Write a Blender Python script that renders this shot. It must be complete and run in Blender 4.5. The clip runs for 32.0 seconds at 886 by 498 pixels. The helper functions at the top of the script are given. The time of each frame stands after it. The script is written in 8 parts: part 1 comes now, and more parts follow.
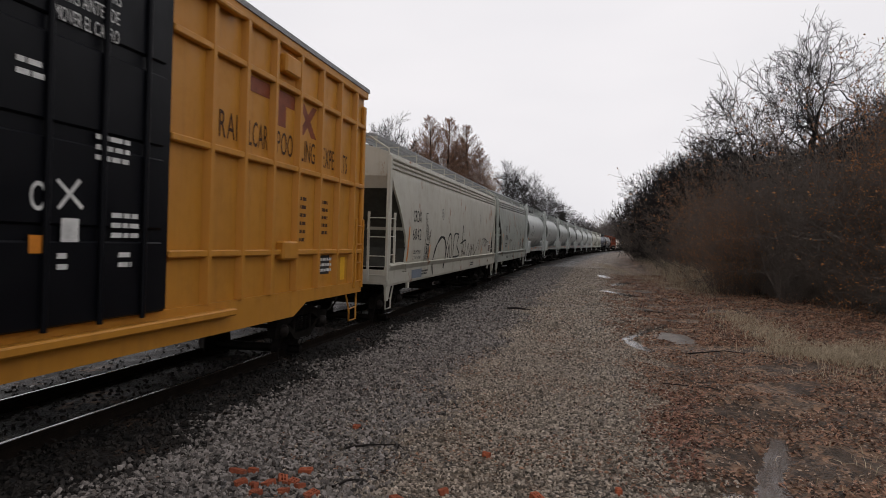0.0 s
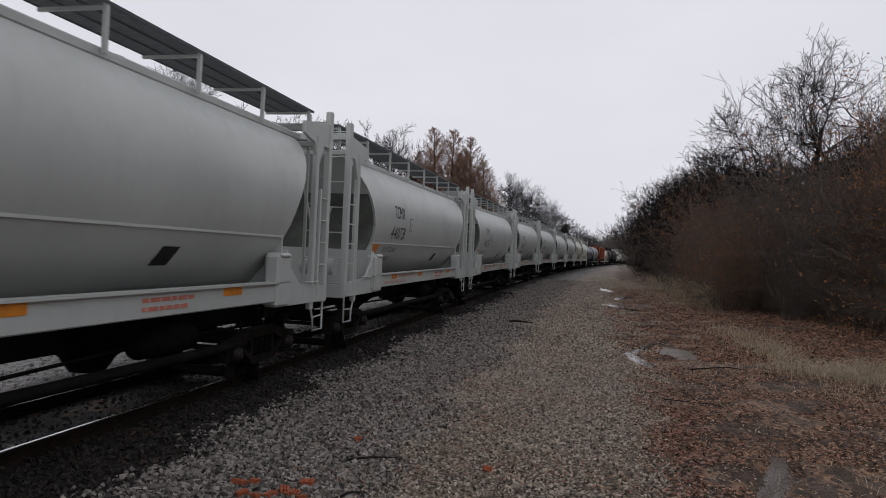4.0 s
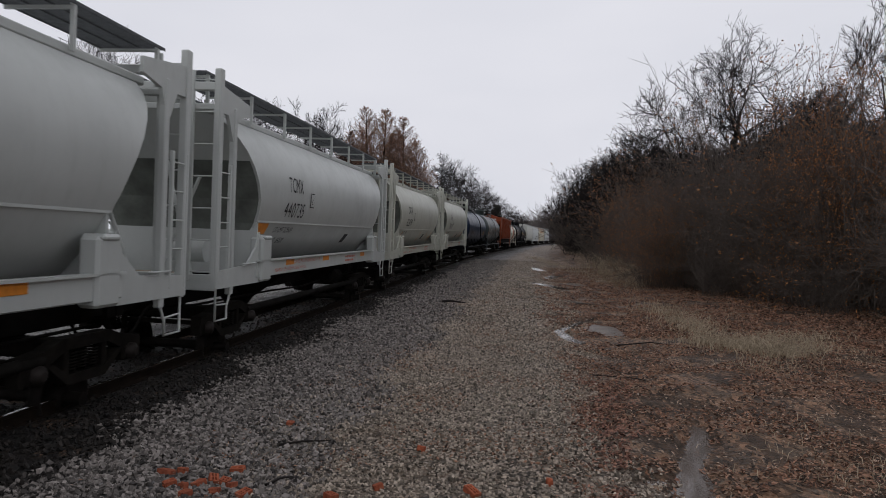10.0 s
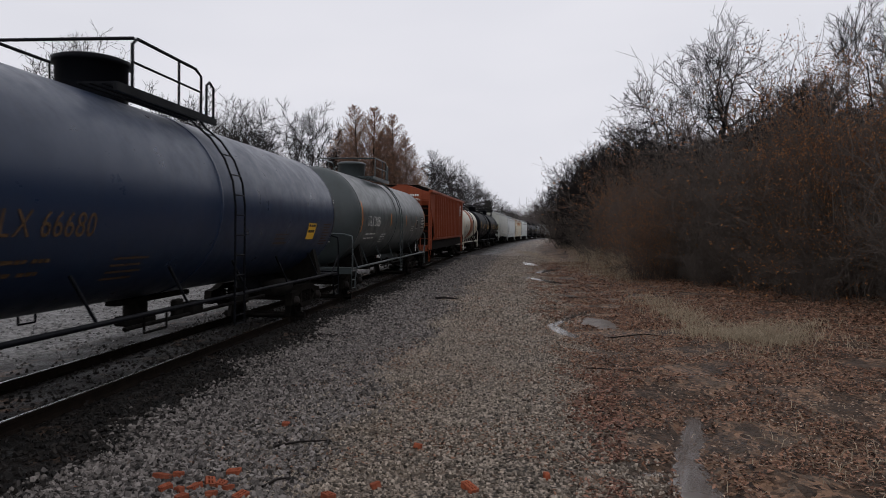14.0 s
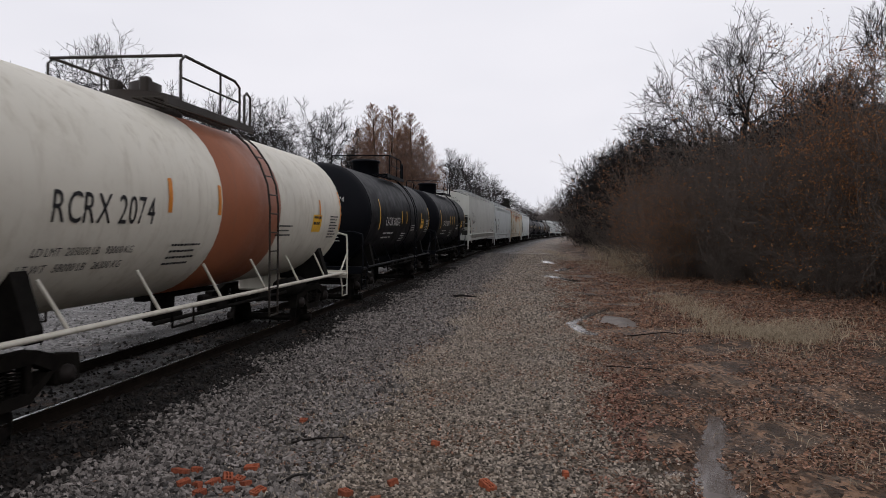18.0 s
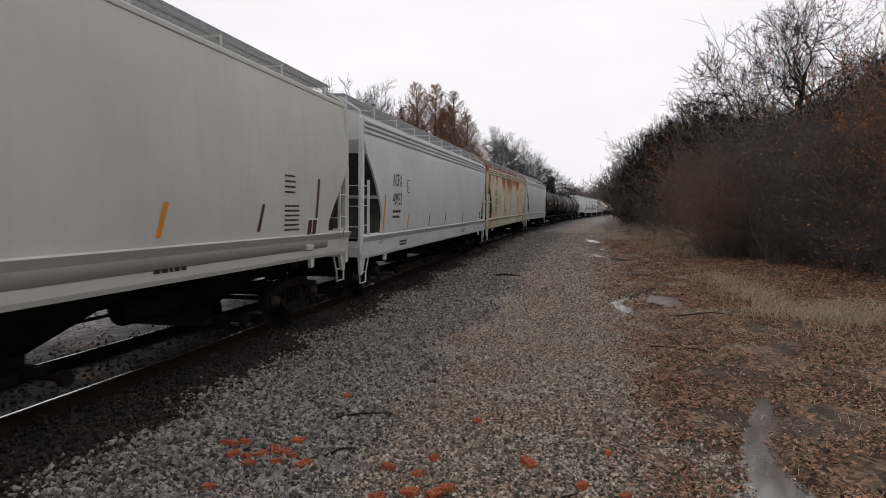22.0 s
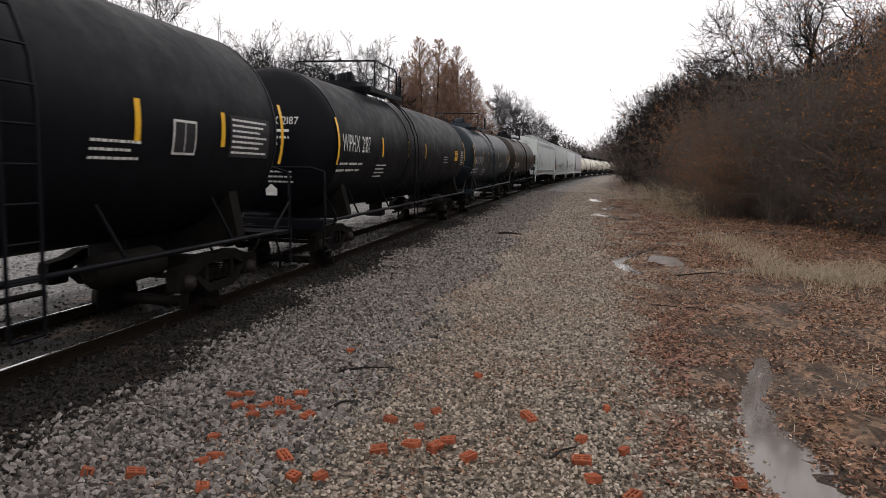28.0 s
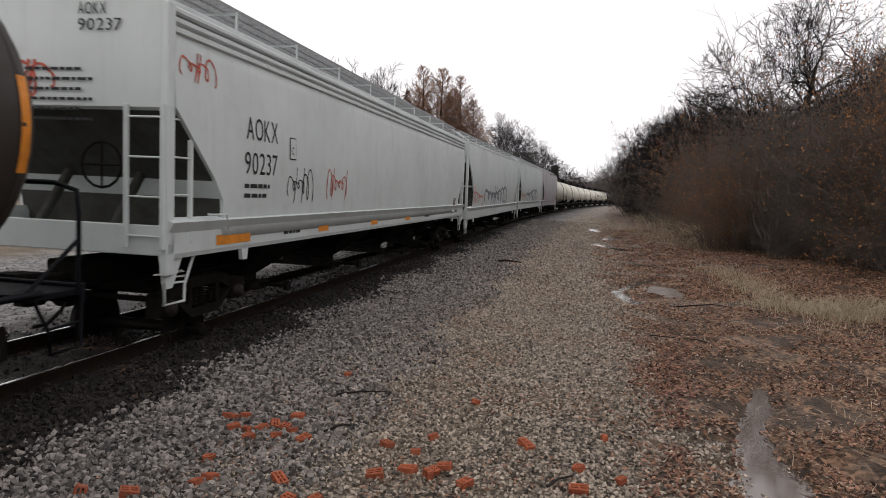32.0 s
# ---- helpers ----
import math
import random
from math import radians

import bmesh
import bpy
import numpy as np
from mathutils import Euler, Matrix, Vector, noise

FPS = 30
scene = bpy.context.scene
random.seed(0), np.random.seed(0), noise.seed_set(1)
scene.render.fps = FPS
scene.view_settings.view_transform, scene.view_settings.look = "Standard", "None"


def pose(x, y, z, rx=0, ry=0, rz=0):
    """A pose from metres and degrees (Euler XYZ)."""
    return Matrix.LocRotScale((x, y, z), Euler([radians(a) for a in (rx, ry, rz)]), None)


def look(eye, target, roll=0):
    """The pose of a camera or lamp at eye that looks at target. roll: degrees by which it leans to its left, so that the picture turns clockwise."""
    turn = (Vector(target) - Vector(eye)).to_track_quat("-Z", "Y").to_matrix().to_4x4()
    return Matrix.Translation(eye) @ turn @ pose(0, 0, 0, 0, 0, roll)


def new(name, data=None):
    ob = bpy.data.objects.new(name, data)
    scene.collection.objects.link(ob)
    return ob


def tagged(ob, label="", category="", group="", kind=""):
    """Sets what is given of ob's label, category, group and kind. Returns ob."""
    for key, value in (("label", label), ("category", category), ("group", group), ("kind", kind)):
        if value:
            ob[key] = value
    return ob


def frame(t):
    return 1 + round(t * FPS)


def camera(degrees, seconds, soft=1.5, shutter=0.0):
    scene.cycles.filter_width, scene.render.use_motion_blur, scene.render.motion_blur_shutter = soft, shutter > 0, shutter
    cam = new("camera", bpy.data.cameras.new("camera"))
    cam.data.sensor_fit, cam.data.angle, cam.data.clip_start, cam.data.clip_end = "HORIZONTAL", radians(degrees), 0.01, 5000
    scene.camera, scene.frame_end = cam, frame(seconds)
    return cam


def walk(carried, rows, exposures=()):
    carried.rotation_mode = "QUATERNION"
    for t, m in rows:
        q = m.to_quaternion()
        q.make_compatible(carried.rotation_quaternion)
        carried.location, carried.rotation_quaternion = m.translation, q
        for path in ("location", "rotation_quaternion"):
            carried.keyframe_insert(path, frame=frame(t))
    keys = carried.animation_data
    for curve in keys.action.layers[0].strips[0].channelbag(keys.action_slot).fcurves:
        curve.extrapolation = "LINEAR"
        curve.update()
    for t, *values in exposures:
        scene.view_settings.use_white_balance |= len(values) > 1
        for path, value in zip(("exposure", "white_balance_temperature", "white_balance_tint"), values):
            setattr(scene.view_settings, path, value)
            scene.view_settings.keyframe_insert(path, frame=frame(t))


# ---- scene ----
# Camera: held by hand beside a gravel track road, turning a little, hardly moving.
EYE = 2.2
cam = camera(66.14, 32.0, soft=0.6, shutter=0.1)
ROWS = [
    (0.0, -0.000, -0.000, -0.000, 89.77, -0.92, -0.04),
    (0.5, -0.000, 0.004, 0.007, 90.26, -1.65, -0.48),
    (1.0, -0.014, -0.012, 0.001, 91.01, -1.59, -0.25),
    (1.5, -0.000, -0.008, 0.015, 91.61, -1.89, -1.33),
    (2.0, -0.009, -0.016, 0.013, 90.03, -2.17, -1.46),
    (2.5, -0.007, -0.030, 0.019, 89.61, -2.04, -1.17),
    (3.0, -0.022, -0.051, 0.018, 89.83, -1.62, -0.82),
    (3.5, -0.013, -0.042, 0.032, 90.23, -1.89, -0.02),
    (5.5, -0.022, -0.082, 0.002, 91.65, -1.19, 0.31),
    (6.0, -0.008, -0.065, 0.008, 91.51, -1.11, -2.22),
    (6.5, -0.002, -0.048, 0.014, 91.23, -1.31, -3.50),
    (7.0, -0.009, -0.050, 0.010, 91.41, -0.51, -3.28),
    (7.5, 0.004, -0.040, 0.022, 90.30, -1.30, -3.90),
    (8.0, -0.006, -0.034, 0.020, 90.03, -1.62, -4.84),
    (8.5, 0.004, -0.019, 0.046, 89.19, -1.72, -5.90),
    (9.0, -0.006, -0.029, 0.037, 90.08, -1.55, -5.89),
    (9.5, -0.007, -0.029, 0.035, 89.56, -1.11, -5.79),
    (10.0, -0.004, -0.022, 0.036, 89.21, -1.30, -5.44),
    (10.5, -0.012, -0.043, 0.028, 89.52, -0.94, -4.77),
    (11.0, -0.008, -0.031, 0.034, 89.49, -1.18, -4.79),
    (11.5, -0.001, -0.025, 0.044, 89.83, -1.12, -4.37),
    (12.0, -0.002, -0.021, 0.042, 90.41, -0.47, -6.20),
    (12.5, 0.003, -0.033, 0.039, 90.31, -0.30, -6.92),
    (13.0, -0.005, -0.026, 0.041, 89.48, -0.19, -6.40),
    (13.5, -0.005, -0.021, 0.038, 88.93, 0.13, -6.12),
    (15.5, 0.013, 0.038, 0.025, 89.01, -0.53, -6.29),
    (16.0, 0.017, 0.040, 0.016, 88.97, -0.27, -6.27),
    (16.5, 0.010, 0.042, 0.013, 89.29, 0.55, -5.73),
    (17.0, 0.018, 0.028, 0.019, 89.20, 0.25, -4.89),
    (17.5, 0.011, 0.040, 0.011, 88.82, 0.33, -5.16),
    (18.0, 0.006, 0.042, 0.009, 88.82, 0.09, -4.63),
    (18.5, 0.011, 0.037, 0.016, 89.16, 0.21, -4.53),
    (19.0, 0.015, 0.034, 0.013, 89.08, 1.14, -3.95),
    (19.5, 0.005, 0.026, 0.009, 88.77, 0.60, -3.27),
    (20.0, 0.003, 0.031, 0.002, 88.31, 0.38, -2.40),
    (20.5, 0.017, 0.029, 0.015, 88.57, 0.80, -1.83),
    (21.0, 0.004, 0.023, 0.004, 87.74, 0.70, -1.35),
    (21.5, 0.006, 0.035, -0.009, 87.57, 0.43, -1.65),
    (22.0, 0.024, 0.034, 0.005, 87.06, 0.22, -0.96),
    (22.5, 0.012, 0.036, 0.003, 86.32, -0.58, -1.17),
    (23.0, 0.003, 0.035, -0.004, 86.18, -0.07, -1.17),
    (23.5, -0.007, 0.053, -0.008, 85.56, -0.04, -0.10),
    (24.0, 0.001, 0.022, -0.023, 86.40, 0.21, -0.01),
    (24.5, 0.012, 0.031, -0.006, 86.75, 0.33, -0.89),
    (25.0, 0.018, 0.027, -0.017, 85.75, -0.39, -0.00),
    (25.5, 0.019, 0.026, -0.008, 85.55, -0.76, 0.09),
    (27.5, 0.025, 0.035, 0.001, 85.33, -0.11, -0.80),
    (28.0, 0.009, 0.042, -0.014, 83.54, -0.32, -0.79),
    (28.5, 0.006, 0.045, -0.015, 83.60, -0.83, -0.60),
    (29.0, 0.005, 0.044, -0.015, 83.36, -0.94, -0.97),
    (29.5, 0.003, 0.034, -0.016, 83.64, -0.82, -1.07),
    (30.0, 0.003, 0.030, -0.010, 84.55, -0.49, -1.36),
    (30.5, -0.004, 0.019, -0.017, 85.91, -0.92, -0.45),
    (31.0, 0.007, 0.013, -0.015, 86.28, -0.95, -1.86),
    (31.5, 0.003, 0.010, -0.018, 86.08, -1.73, -0.89),
    (32.0, -0.004, 0.009, -0.030, 85.81, -1.60, -0.72),
]
walk(cam, [(t, pose(x, y, EYE + z, rx, ry, rz)) for t, x, y, z, rx, ry, rz in ROWS],
     exposures=[(0.0, 0.15, 6700, 12), (1.0, 0.02, 6550, 12), (2.0, -0.12, 6450, 12), (3.5, -0.02, 6400, 12), (6.0, -0.2, 6350, 12), (7.5, -0.16, 6350, 12), (9.0, -0.06, 6350, 12), (12.0, -0.08, 6350, 12), (16.0, 0.08, 6450, 13),
                (20.0, 0.18, 6500, 13), (22.0, 0.3, 6700, 12), (23.0, 0.38, 6750, 12), (25.0, 0.38, 6950, 13), (28.0, 0.68, 6850, 12), (29.0, 0.78, 6850, 12), (30.0, 0.78, 6850, 12), (31.0, 0.6, 6850, 12), (32.0, 0.55, 6800, 12)])

# World: an even overcast sky, greyed from the clear-sky model, and one wide weak sun.
SUN_EL, SUN_AZ = radians(32), radians(215)
world = bpy.data.worlds.new("overcast_sky")
scene.world = world
world.use_nodes = True
wn, wl = world.node_tree.nodes, world.node_tree.links
wn.clear()
sky = wn.new("ShaderNodeTexSky")
sky.sky_type = "NISHITA"
sky.sun_disc = False
sky.sun_elevation, sky.sun_rotation = SUN_EL, SUN_AZ
sky.air_density, sky.dust_density = 1.0, 6.0
grey = wn.new("ShaderNodeHueSaturation")
grey.inputs["Saturation"].default_value = 0.12
wl.new(sky.outputs[0], grey.inputs["Color"])
cloud_co = wn.new("ShaderNodeTexCoord")
cloud = wn.new("ShaderNodeTexNoise")
cloud.inputs["Scale"].default_value, cloud.inputs["Detail"].default_value = 2.2, 3.0
cloud_map = wn.new("ShaderNodeMapping")
cloud_map.inputs["Scale"].default_value = (1.0, 1.0, 3.0)
wl.new(cloud_co.outputs["Generated"], cloud_map.inputs[0])
wl.new(cloud_map.outputs[0], cloud.inputs["Vector"])
ramp = wn.new("ShaderNodeValToRGB")
ramp.color_ramp.elements[0].position, ramp.color_ramp.elements[1].position = 0.25, 0.8
ramp.color_ramp.elements[0].color, ramp.color_ramp.elements[1].color = (6.6, 6.7, 7.1, 1), (7.6, 7.6, 7.9, 1)
wl.new(cloud.outputs[0], ramp.inputs[0])
mix = wn.new("ShaderNodeMixRGB")
mix.inputs[0].default_value = 0.96
wl.new(grey.outputs[0], mix.inputs[1])
wl.new(ramp.outputs[0], mix.inputs[2])
back = wn.new("ShaderNodeBackground")
back.inputs["Strength"].default_value = 0.11
wl.new(mix.outputs[0], back.inputs["Color"])
wl.new(back.outputs[0], wn.new("ShaderNodeOutputWorld").inputs[0])
sun = new("sun", bpy.data.lights.new("sun", "SUN"))
sun.data.energy, sun.data.angle, sun.data.color = 0.15, radians(60), (1.0, 0.97, 0.93)
sun.matrix_world = look((math.sin(SUN_AZ) * 50, math.cos(SUN_AZ) * 50, 50 * math.tan(SUN_EL)), (0, 0, 0))


# ---------------------------------------------------------------- materials
class Nodes:
    """A small helper to lay out a node material."""

    def __init__(self, name):
        self.mat = bpy.data.materials.new(name)
        self.mat.use_nodes = True
        self.n, self.l = self.mat.node_tree.nodes, self.mat.node_tree.links
        self.bsdf = self.n["Principled BSDF"]
        self.co = self.n.new("ShaderNodeTexCoord")

    def put(self, sock, value):
        if hasattr(value, "is_output"):
            self.l.new(value, sock)
        else:
            sock.default_value = value

    def vec(self, scale=(1, 1, 1), space="Object"):
        m = self.n.new("ShaderNodeMapping")
        m.inputs["Scale"].default_value = scale
        self.l.new(self.co.outputs[space], m.inputs[0])
        return m.outputs[0]

    def noise(self, scale, detail=4, rough=0.55, vec=None, dist=0.0):
        t = self.n.new("ShaderNodeTexNoise")
        t.inputs["Scale"].default_value, t.inputs["Detail"].default_value = scale, detail
        t.inputs["Roughness"].default_value, t.inputs["Distortion"].default_value = rough, dist
        self.l.new(vec or self.co.outputs["Object"], t.inputs["Vector"])
        return t.outputs[0]

    def voronoi(self, scale, vec=None, out="Color", feature="F1"):
        t = self.n.new("ShaderNodeTexVoronoi")
        t.feature = feature
        t.inputs["Scale"].default_value = scale
        self.l.new(vec or self.co.outputs["Object"], t.inputs["Vector"])
        return t.outputs[out]

    def ramp(self, fac, lo, hi, a=(0, 0, 0), b=(1, 1, 1)):
        r = self.n.new("ShaderNodeValToRGB")
        e = r.color_ramp.elements
        e[0].position, e[1].position = lo, hi
        e[0].color, e[1].color = (*a, 1), (*b, 1)
        self.put(r.inputs[0], fac)
        return r.outputs[0]

    def mix(self, fac, a, b, kind="MIX"):
        m = self.n.new("ShaderNodeMixRGB")
        m.blend_type = kind
        self.put(m.inputs[0], fac)
        self.put(m.inputs[1], a if hasattr(a, "is_output") else (*a, 1))
        self.put(m.inputs[2], b if hasattr(b, "is_output") else (*b, 1))
        return m.outputs[0]

    def math(self, op, a, b=0.0):
        m = self.n.new("ShaderNodeMath")
        m.operation = op
        self.put(m.inputs[0], a)
        self.put(m.inputs[1], b)
        return m.outputs[0]

    def sep(self, space="Object"):
        s = self.n.new("ShaderNodeSeparateXYZ")
        self.l.new(self.co.outputs[space], s.inputs[0])
        return s.outputs

    def random(self):
        return self.n.new("ShaderNodeObjectInfo").outputs["Random"]

    def island(self):
        return self.n.new("ShaderNodeNewGeometry").outputs["Random Per Island"]

    def done(self, colour, rough=0.6, metal=0.0, bump=None, strength=0.3, dist=0.01, spec=0.22):
        self.put(self.bsdf.inputs["Base Color"], colour if hasattr(colour, "is_output") else (*colour, 1))
        self.put(self.bsdf.inputs["Roughness"], rough)
        self.put(self.bsdf.inputs["Metallic"], metal)
        self.put(self.bsdf.inputs["Specular IOR Level"], spec)
        if bump is not None:
            b = self.n.new("ShaderNodeBump")
            b.inputs["Strength"].default_value, b.inputs["Distance"].default_value = strength, dist
            self.l.new(bump, b.inputs["Height"])
            self.l.new(b.outputs[0], self.bsdf.inputs["Normal"])
        return self.mat


def paint(name, colour, grime=(0.10, 0.085, 0.07), amount=0.25, rough=0.42, streak=0.35, rust=0.0, fade=0.12, gloss=0.4):
    """Weathered car paint: faded patches, vertical streaks, road dirt, some rust."""
    k = Nodes(name)
    big = k.noise(0.5, 3, 0.5)
    c = k.mix(k.ramp(big, 0.35, 0.7), colour, tuple(min(1, v * (1 - fade)) for v in colour))
    run = k.noise(1.0, 5, 0.6, k.vec((6.0, 6.0, 0.5)))
    c = k.mix(k.math("MULTIPLY", k.ramp(run, 0.52, 0.75), streak), c, grime)
    spot = k.noise(2.3, 8, 0.7)
    c = k.mix(k.math("MULTIPLY", k.ramp(spot, 0.5, 0.78), amount), c, grime)
    if rust:
        r = k.noise(1.4, 7, 0.7, k.vec((1.0, 1.0, 0.55)))
        c = k.mix(k.ramp(r, 0.66 - 0.12 * rust, 0.72 - 0.1 * rust), c, (0.23, 0.085, 0.025))
    return k.done(c, k.ramp(spot, 0.3, 0.8, (rough,) * 3, (rough + 0.3,) * 3), bump=k.noise(9, 6), strength=0.06, dist=0.01, spec=gloss)


def plain(name, colour, rough=0.6, metal=0.0, vary=0.25, scale=6.0, bump=0.15, spec=0.22):
    k = Nodes(name)
    n = k.noise(scale, 6, 0.65)
    dark = tuple(v * (1 - vary) for v in colour)
    lite = tuple(min(1, v * (1 + vary)) for v in colour)
    return k.done(k.mix(k.ramp(n, 0.3, 0.7), dark, lite), rough, metal, bump=k.noise(scale * 5, 4), strength=bump, spec=spec)


M = {}
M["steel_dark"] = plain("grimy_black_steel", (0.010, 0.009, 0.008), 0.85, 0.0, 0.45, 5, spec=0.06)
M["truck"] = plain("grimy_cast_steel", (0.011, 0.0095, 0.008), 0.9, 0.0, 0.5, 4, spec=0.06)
M["wheel"] = plain("worn_wheel_steel", (0.025, 0.021, 0.019), 0.6, 0.2, 0.4, 6, spec=0.12)
M["tread"] = plain("polished_rail_head", (0.42, 0.42, 0.43), 0.12, 1.0, 0.2, 4, 0.03)
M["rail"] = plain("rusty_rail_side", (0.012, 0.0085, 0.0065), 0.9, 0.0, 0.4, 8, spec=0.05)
# end-bay colours: car paint darkened for grime and the shade between cars
M["grime"] = plain("grimy_shaded_olive_paint", (0.042, 0.042, 0.036), 0.7, 0, 0.4, 3)
M["pd_shade"] = plain("shaded_grey_green_paint", (0.13, 0.14, 0.125), 0.6, 0, 0.35, 2)
M["grate"] = plain("dark_galvanised_grating", (0.085, 0.09, 0.095), 0.65, 0.0, 0.3, 10)
M["galv"] = plain("galvanised_grating", (0.26, 0.265, 0.27), 0.65, 0.0, 0.3, 10)
M["black_paint"] = plain("black_stencil_paint", (0.02, 0.02, 0.022), 0.6, 0, 0.2, 8, 0.02)
M["white_paint"] = plain("white_stencil_paint", (0.62, 0.62, 0.6), 0.6, 0, 0.25, 8, 0.02)
M["red_paint"] = plain("faded_red_stencil_paint", (0.5, 0.17, 0.12), 0.6, 0, 0.25, 8, 0.02)
M["brown_paint"] = plain("brown_stencil_paint", (0.06, 0.025, 0.012), 0.6, 0, 0.25, 8, 0.02)
M["orange"] = plain("orange_reflector", (0.62, 0.22, 0.03), 0.4, 0, 0.25, 5, 0.02)
M["yellow"] = plain("yellow_reflector", (0.75, 0.42, 0.03), 0.4, 0, 0.15, 5, 0.02)

# ---------------------------------------------------------------- track line
KNOTS, KAPPA = (0.0, 30.0, 60.0, 100.0, 150.0, 210.0, 300.0, 360.0), (-0.000093, 0.000897, 0.000663, 0.000186, 0.000691, 0.000588, 0.0003, 0.0)
TRACK_X, TRACK_TURN = -6.498, 0.21067
RISE_S, RISE_Z = (10.0, 18.0, 30.0, 60.0, 100.0, 200.0, 320.0, 900.0), (0.0, 0.05, 0.163, 0.58, 0.84, 1.37, 2.08, 5.5)
S_ALL = np.arange(-560.0, 900.0, 0.5)
_k = np.interp(S_ALL, KNOTS, KAPPA)
_k[S_ALL < -20] = 0.0
_th = np.cumsum(_k) * 0.5
_th += TRACK_TURN - np.interp(0, S_ALL, _th)
_x, _y = np.cumsum(np.sin(_th)) * 0.5, np.cumsum(np.cos(_th)) * 0.5
LINE_X, LINE_Y, LINE_T = _x - np.interp(0, S_ALL, _x) + TRACK_X, _y - np.interp(0, S_ALL, _y), _th
RAIL_Z = 0.2


def on_track(s, u=0.0):
    """Plan point at s metres along the track and u metres to its right; and the track's heading there."""
    t = np.interp(s, S_ALL, LINE_T)
    return np.interp(s, S_ALL, LINE_X) + u * np.cos(t), np.interp(s, S_ALL, LINE_Y) - u * np.sin(t), t


def rise(s):
    """The gentle grade that the line and the road beside it climb."""
    return np.interp(s, RISE_S, RISE_Z)


def off_track(x, y):
    """The distance along and to the right of the track, for arrays of plan points."""
    x, y = np.atleast_1d(np.asarray(x, float)), np.atleast_1d(np.asarray(y, float))
    s = y * 1.0
    for _ in range(6):
        cx, cy, t = on_track(s)
        s = s + (x - cx) * np.sin(t) + (y - cy) * np.cos(t)
    cx, cy, t = on_track(s)
    return s, (x - cx) * np.cos(t) - (y - cy) * np.sin(t)


def ground_z(x, y):
    """Height of the ground sheet: ballast bed, road, wet strip, and the bank under the thicket."""
    s, u = off_track(x, y)
    z = np.interp(u, (-60, -9, -4.5, -3.0, -1.7, 1.7, 3.2, 3.9, 7.2, 8.2, 9.6, 12, 16, 22, 40), (1.0, -0.1, -0.12, -0.05, 0.04, 0.04, 0.02, 0.0, 0.0, -0.05, -0.03, 0.04, 0.22, 0.9, 3.2))
    far = np.clip((np.hypot(x, y) - 60) / 200, 0, 1)
    return z * (1 - far * (np.abs(u) > 9) * 0.7) + rise(s) * np.clip((42 - np.abs(u)) / 24, 0, 1)


